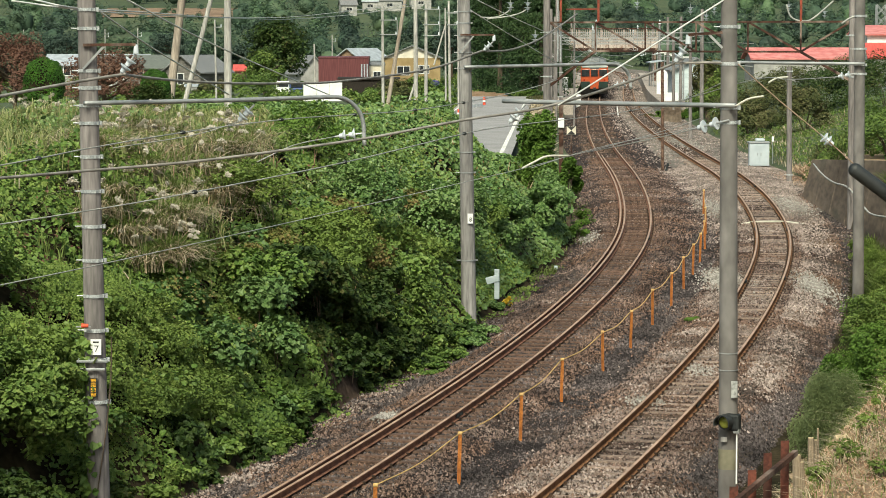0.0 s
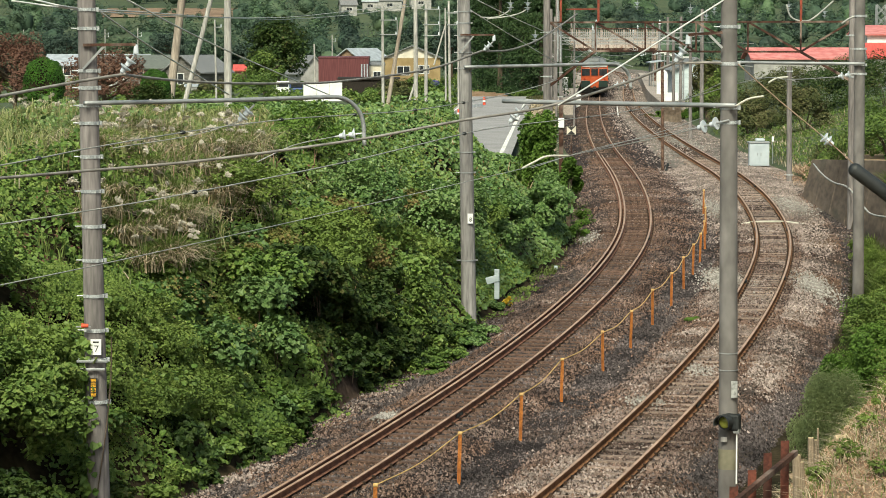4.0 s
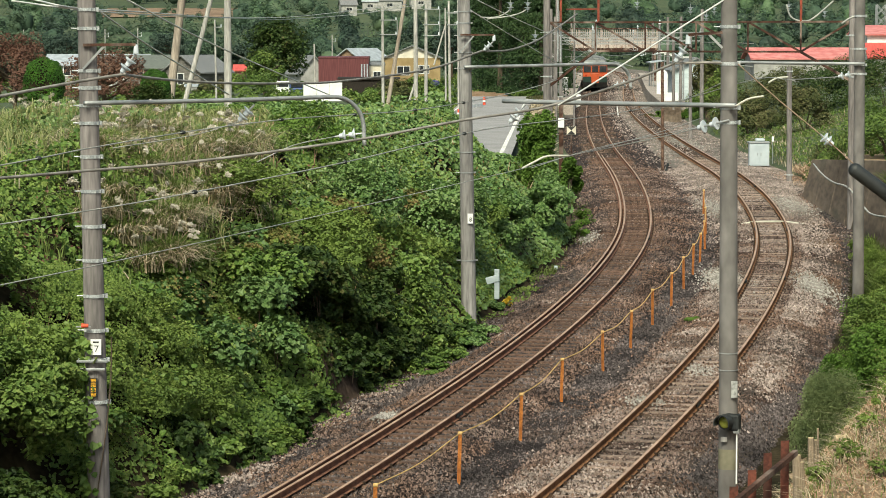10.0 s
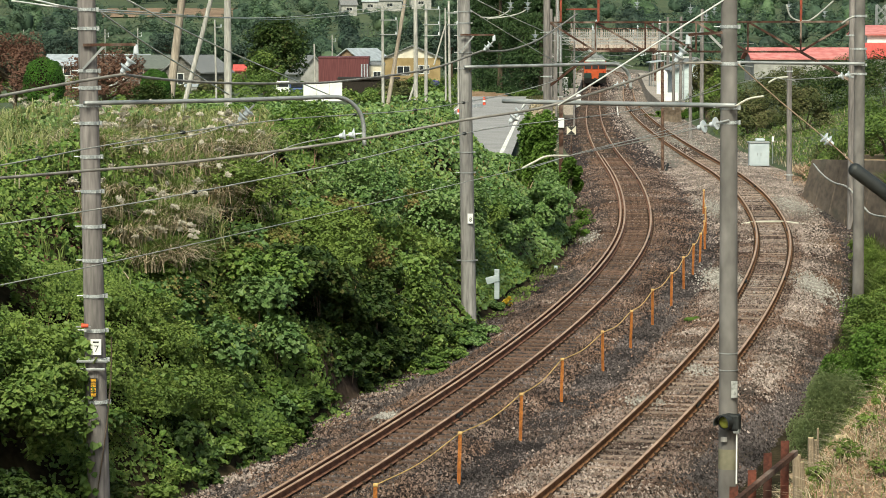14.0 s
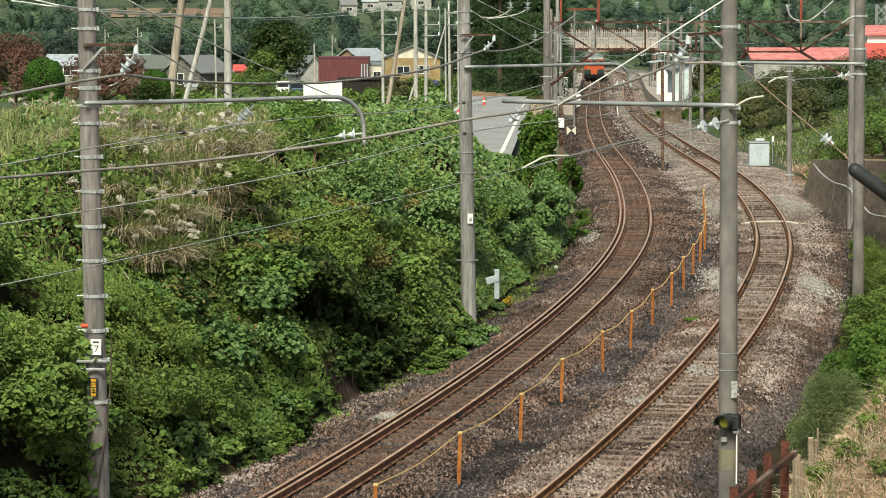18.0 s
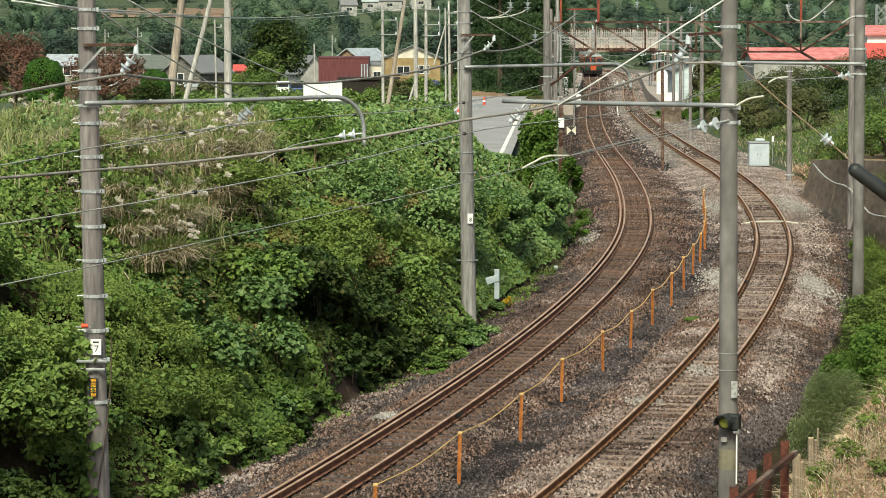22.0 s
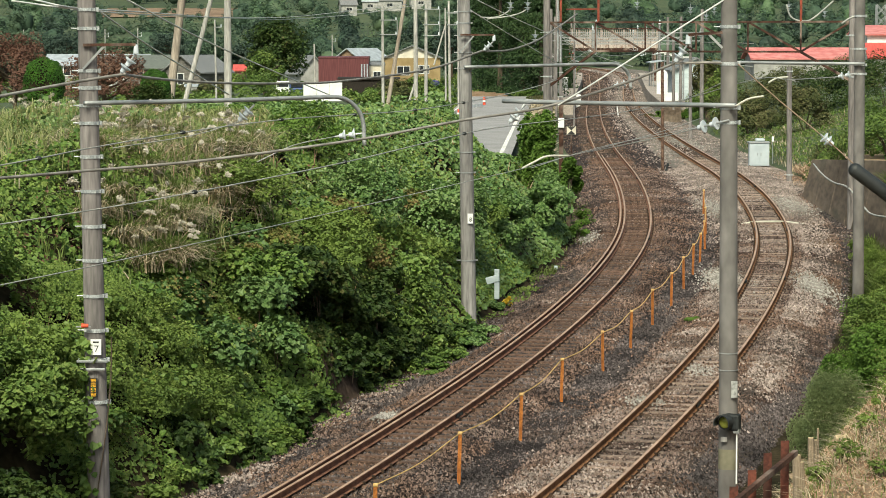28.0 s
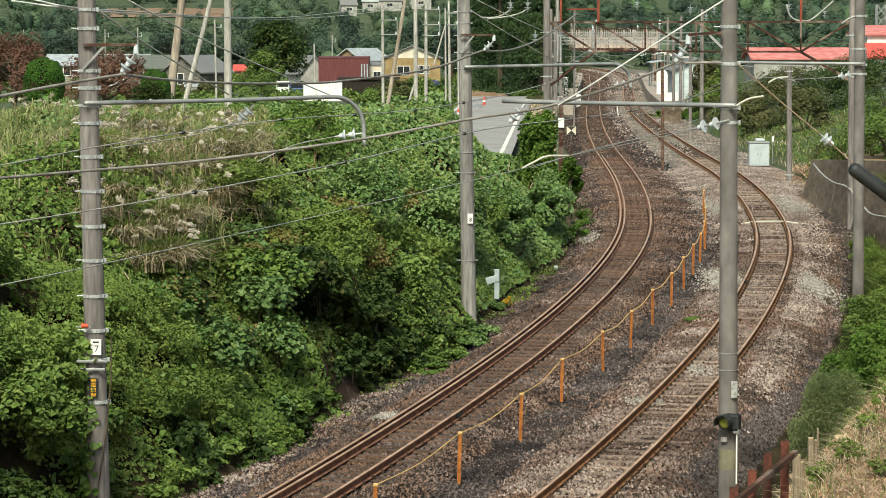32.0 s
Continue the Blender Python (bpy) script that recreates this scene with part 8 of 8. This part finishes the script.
# rusty fence at the near edge of the bank
M_RED_RUST = surface("red_oxide_iron", (0.05, 0.017, 0.012), (0.135, 0.042, 0.028), 4, 0.85, bump=0.15, fine=30, spots=((0.05, 0.03, 0.024), 3.0, 0.55))
def iron_fence():
    root = thing("iron_fence", (2.71, 26.00, 1.47), "low fence of rusty angle-iron posts and one rail", "fence")
    o = Vector((2.71, 26.00, 1.47))
    for top, foot in (((2.65, 25.60, 2.06), (2.66, 25.60, 0.71)), ((2.85, 26.00, 2.15), (2.87, 26.00, 0.62)), ((3.05, 26.40, 2.25), (3.06, 26.40, 0.59)), ((3.25, 26.80, 2.31), (3.27, 26.80, 0.56))):
        a, b = Vector(foot) - o, Vector(top) - o
        bm = box(bmesh.new(), (a.x - 0.04, a.y - 0.004, a.z), (a.x + 0.04, a.y + 0.004, b.z))
        box(bm, (a.x + 0.032, a.y + 0.004, a.z), (a.x + 0.04, a.y + 0.075, b.z))
        part("post", bm, M_RED_RUST, root, "rusty angle-iron post")
    p, q = Vector((2.56, 25.30, 1.91)) - o, Vector((3.38, 26.90, 2.19)) - o
    part("rail", beam(bmesh.new(), p + Vector((0, -0.05, 0)), q + Vector((0, -0.05, 0)), 0.05, 0.05), M_RUST, root, "rusty angle-iron rail")
    return root


M_STUMP = surface("weathered_stump", (0.16, 0.125, 0.09), (0.30, 0.24, 0.175), 6, 0.9, bump=0.3, stretch=(5, 5, 1))
M_CUT = surface("fresh_cut_wood", (0.36, 0.28, 0.17), (0.50, 0.41, 0.27), 20, 0.8, bump=0.05)
iron_fence()
g = random.Random(88)
for k in range(26):
    y = g.uniform(27, 46)
    x = float(foot_right(y)) + g.uniform(0.5, 4.5)
    st = thing("fallen_branch", (x, y, float(land(x, y)) + 0.03), "thin dead branch lying on the cleared bank", "branch", "fallen branches", turn=g.uniform(0, 360))
    n = g.uniform(0.25, 0.7)
    bm = tube(bmesh.new(), [(-n / 2, 0, 0.02), (0, g.uniform(-0.06, 0.06), 0.04), (n / 2, 0, 0.06)], g.uniform(0.006, 0.014), 5, 3, 0.005)
    tube(bm, [(0, 0, 0.04), (n * 0.2, n * 0.16, 0.09)], 0.006, 5, 2, 0.003)
    part("stick", bm, M_STUMP, st)
for k in range(7):
    y = g.uniform(28, 36)
    x = float(foot_right(y)) + g.uniform(0.3, 1.6)
    st = thing("cut_stalk", (x, y, float(land(x, y))), "thin sawn-off stalk on the cleared bank", "stalk", "sawn stalks")
    part("stem", rod(bmesh.new(), (0, 0, -0.1), (g.uniform(-0.06, 0.06), 0, g.uniform(0.15, 0.4)), 0.012, 0.009, 7), M_STUMP, st)
log = thing("log", ((5.00, 35.00, 1.16)[0], 35, float(land((5.00, 35.00, 1.16)[0], 35)) + 0.05), "short pale split log on the cleared bank", "log", turn=12)
part("stem", rod(bmesh.new(), (-0.11, 0, 0), (0.11, 0, 0.01), 0.04, 0.035, 10), M_CUT, log)
for a, b, r in (((3.68, 29.00, 1.51), (3.66, 29.00, 1.84), 0.045), ((3.73, 29.00, 1.51), (3.71, 29.00, 1.77), 0.03), ((4.34, 33.00, 1.21), (4.33, 33.00, 1.45), 0.036), ((4.40, 33.10, 1.19), (4.40, 33.10, 1.41), 0.02), ((4.45, 33.20, 1.18), (4.44, 33.20, 1.53), 0.012)):
    st = thing("cut_stump", a, "pale sawn stump on the cleared bank", "stump", "sawn stumps")
    part("stem", rod(bmesh.new(), (0, 0, -0.3), Vector(b) - Vector(a), r * 1.1, r, 10), M_STUMP, st)
    e = Vector(b) - Vector(a)
    part("cut_face", rod(bmesh.new(), e, e + Vector((0, 0, 0.008)), r * 0.94, sides=10), M_CUT, st, "pale cut wood")

sleeve = thing("stay_guard", (2.92, 20.00, 5.22), "black rubber-sleeved stay tube with a rounded end", "stay")
o = Vector((2.92, 20.00, 5.22))
bm = rod(bmesh.new(), (0, 0, 0), Vector((4.49, 20.00, 4.04)) - o, 0.05, sides=20)
bmesh.ops.create_uvsphere(bm, u_segments=20, v_segments=10, radius=0.05)
part("sleeve", bm, M_BLACK, sleeve, smooth=True)


# ---- plates, markers and lamps ----
M_PLATE_INK = surface("black_ink", (0.02, 0.02, 0.02), (0.04, 0.04, 0.04), 5, 0.7, bump=0.0)
M_AMBER = surface("amber_paint", (0.60, 0.30, 0.02), (0.70, 0.38, 0.04), 5, 0.5, bump=0.0)
M_PLATE_WORN = surface("worn_plate_paint", (0.16, 0.165, 0.165), (0.42, 0.43, 0.43), 14, 0.6, bump=0.05)
M_REFLECT = surface("signal_lens", (0.16, 0.18, 0.03), (0.24, 0.26, 0.06), 6, 0.15, bump=0.0)


def lettering(text, size, parent, place, material):
    cu = bpy.data.curves.new("lettering", "FONT")
    cu.body, cu.size, cu.align_x, cu.align_y, cu.extrude = text, size, "CENTER", "CENTER", 0.001
    tmp = new("lettering", cu)
    me = bpy.data.meshes.new_from_object(tmp)
    bpy.data.objects.remove(tmp)
    me.materials.append(material)
    ob = new("numeral", me)
    ob.parent = parent
    ob.matrix_local = pose(*place, 90, 0, 0)
    return ob


def number_plate_on_pole(q, w, h, text, label, bars=True):
    root = thing("pole_plate", q, label, "sign", "pole plates")
    part("plate", box(bmesh.new(), (-w / 2, -0.006, -h / 2), (w / 2, 0.006, h / 2), 0.003), M_WHITE, root)
    lettering(text, h * 0.6, root, (0.01, -0.009, -h * 0.12), M_PLATE_INK)
    if bars:
        part("print_bar", box(bmesh.new(), (-w * 0.28, -0.011, h * 0.27), (w * 0.28, -0.006, h * 0.37)), M_PLATE_INK, root, "small dark print")
    return root


number_plate_on_pole((-6.15, 49.78, 0.68), 0.19, 0.28, "7", "white numbered plate strapped to the concrete pole")
number_plate_on_pole((0.74, 76.76, 1.23), 0.145, 0.27, "8", "white numbered plate strapped to the concrete pole", False)
warn = thing("warning_plate", (-6.20, 49.77, -0.04), "black plate with amber characters strapped to the pole", "sign")
part("plate", box(bmesh.new(), (-0.075, -0.006, -0.175), (0.075, 0.006, 0.175), 0.004), M_BLACK, warn)
for k in range(4):
    for dz in (-0.022, 0.004, 0.026):
        part("print_bar", box(bmesh.new(), (-0.045, -0.011, 0.125 - 0.083 * k + dz - 0.007), (0.045, -0.006, 0.125 - 0.083 * k + dz + 0.007)), M_AMBER, warn, "amber print")
red = thing("red_marker", (-6.33, 49.70, 1.07), "small red marker cap on a bracket", "marker")
part("cap", rod(bmesh.new(), (-0.06, 0, 0), (0.06, 0, 0), 0.045, 0.03, 12), M_CONES, red)
part("bracket", box(bmesh.new(), (-0.16, 0.0, -0.03), (0.1, 0.03, -0.01)), M_GALV, red)
clamp = thing("cable_clamp", (-6.19, 49.75, 0.43), "grey steel clamp with a short crossbar", "clamp")
part("bar", box(bmesh.new(), (-0.3, -0.02, -0.02), (0.25, 0.02, 0.02), 0.005), M_GALV, clamp)
part("lower_bar", box(bmesh.new(), (-0.24, -0.02, -0.16), (0.2, 0.02, -0.12), 0.005), M_GALV, clamp)


def pole_lamp(q):
    """A hooded signal lamp on the pole, with its lens and the conduit below."""
    root = thing("repeater_lamp", q, "black hooded signal lamp with a yellow-green lens", "signal lamp", turn=-28)
    bm = bmesh.new()
    rod(bm, (-0.03, -0.05, 0), (-0.03, 0.14, 0), 0.13, 0.15, 20)
    box(bm, (-0.05, 0.02, -0.16), (0.2, 0.2, 0.14), 0.04)
    part("housing", bm, M_BLACK, root)
    bm = bmesh.new()
    n = 14
    rings = []
    for y in (-0.22, -0.04):
        for r in (0.15, 0.135):
            rings.append([bm.verts.new((-0.03 + r * math.cos(a), y, r * math.sin(a))) for a in [radians(-20 + 220 * k / n) for k in range(n + 1)]])
    for k in range(n):
        for i, j in ((0, 2), (3, 1), (1, 0), (2, 3)):
            bm.faces.new((rings[i][k], rings[i][k + 1], rings[j][k + 1], rings[j][k]))
    part("hood", bm, M_BLACK, root)
    bm = bmesh.new()
    bmesh.ops.create_uvsphere(bm, u_segments=16, v_segments=8, radius=0.105, matrix=Matrix.Translation((-0.03, -0.05, 0)) @ Matrix.Diagonal((1, 0.35, 1, 1)))
    part("lens", bm, M_REFLECT, root, "yellow-green glass lens", smooth=True)
    part("conduit", rod(bmesh.new(), (0.14, 0.1, -1.1), (0.14, 0.1, -0.15), 0.015, sides=8), M_WHITE, root, "white conduit")
    part("junction_box", box(bmesh.new(), (0.09, 0.04, -0.2), (0.2, 0.14, -0.1), 0.015), M_GALV, root)
    return root


pole_lamp((5.04, 49.70, -0.65))
for v, h in (((5.17, 49.80, -0.08), 0.3), ((4.99, 49.79, -0.97), 0.09)):
    p = thing("notice_plate", v, "small faded plate on the concrete pole", "sign")
    part("plate", box(bmesh.new(), (-0.055, -0.008, -h / 2), (0.055, 0.008, h / 2), 0.003), M_PLATE_WORN if h > 0.2 else M_CONCRETE_GREY, p)
tape = thing("reflective_band", (5.09, 50.00, -1.34), "faded buff band painted round the pole", "band")
part("sleeve", rod(bmesh.new(), (0, 0, -0.18), (0, 0, 0.18), 0.181, 0.179, 28), surface("faded_yellow", (0.15, 0.14, 0.098), (0.20, 0.188, 0.135), 5, 0.7), tape, smooth=True)


def marker_sign(q):
    """A square board quartered corner to corner in black and cream, on a post."""
    root = thing("buffer_marker", q, "square black and cream trackside marker board", "sign")
    part("board", box(bmesh.new(), (-0.2, -0.01, -0.19), (0.2, 0.01, 0.19), 0.004), M_CREAM, root)
    for s in (1, -1):
        bm = bmesh.new()
        t = [bm.verts.new(v) for v in ((0, -0.015, 0), (-s * 0.19, -0.015, s * 0.18), (s * 0.19, -0.015, s * 0.18))]
        bm.faces.new(t)
        part("triangle", bm, M_PLATE_INK, root, "black triangle")
    part("post", rod(bmesh.new(), (0, 0.03, -3.0), (0, 0.03, 0.2), 0.03, sides=8), M_RUST, root)
    return root


marker_sign((5.54, 122.00, 2.14))
rusty = thing("relay_post", (4.85, 116.0, -0.1), "rusty post with a small white box beside the track", "post")
part("upright", box(bmesh.new(), (-0.09, -0.05, -0.3), (0.09, 0.05, 3.7), 0.01), M_RUST, rusty)
part("case", box(bmesh.new(), (-0.13, -0.16, 2.55), (0.12, -0.05, 2.95), 0.015), M_WHITE, rusty, "small white box")
mark = thing("distance_marker", (1.55, 81.00, -1.12), "white wooden trackside marker with a short arm", "marker")
part("post", box(bmesh.new(), (-0.075, -0.05, -0.25), (0.075, 0.05, 0.62), 0.025), M_BLUE_WHITE, mark)
part("arm", box(bmesh.new(), (-0.22, -0.085, 0.25), (0.16, -0.05, 0.45), 0.015, pose(0, 0, 0, 0, -16, 0)), M_BLUE_WHITE, mark)
stone = thing("boundary_post", (3.65, 91.00, -1.35), "small white boundary post in the ballast", "marker")
part("post", box(bmesh.new(), (-0.06, -0.06, -0.2), (0.06, 0.06, 0.14), 0.03), M_BLUE_WHITE, stone)
dark = thing("cable_end", (10.80, 137.00, -0.24), "short black cable end sticking out of the ballast", "cable")
part("stub", rod(bmesh.new(), (0, 0, -0.2), (0.12, 0, 0.3), 0.06, sides=10), M_BLACK, dark)
barrier = thing("road_barrier", (2.26, 195.00, 0.75), "low white guard rail at the bend of the lane", "barrier")
for k in range(3):
    part("post", box(bmesh.new(), (-0.4 + k * 0.4, k * 2.0, -0.4), (-0.3 + k * 0.4, k * 2.0 + 0.1, 0.75), 0.01), M_WHITE, barrier)
part("rail", beam(bmesh.new(), (-0.4, -0.05, 0.65), (0.5, 4.1, 0.65), 0.06, 0.22), M_WHITE, barrier)
for q in ((2.99, 205.00, 1.01), (1.01, 180.00, 0.77)):
    c = thing("red_bollard", q, "red and white plastic bollard beside the lane", "bollard", "bollards by the lane")
    part("post", rod(bmesh.new(), (0, 0, -0.3), (0, 0, 0.8), 0.12, 0.09, 14), M_CONES, c)
    part("ring", rod(bmesh.new(), (0, 0, 0.45), (0, 0, 0.6), 0.118, 0.112, 14), M_WHITE, c, "white ring")
tarp = thing("covered_boat", (-0.96, 300.00, 0.05), "small white boat under a dark blue cover", "boat")
part("hull", box(bmesh.new(), (-0.9, 0, 0), (0.9, 3, 0.8), 0.25), M_WHITE, tarp)
part("cover", box(bmesh.new(), (-0.6, 0.1, 0.75), (0.6, 2.6, 1.5), 0.3), M_TARP, tarp)
sleepers(railway_a, track_a, 1, M_SLEEPER_DARK)
sleepers(railway_b, track_b, 2, M_SLEEPER, 0.014)
motions()
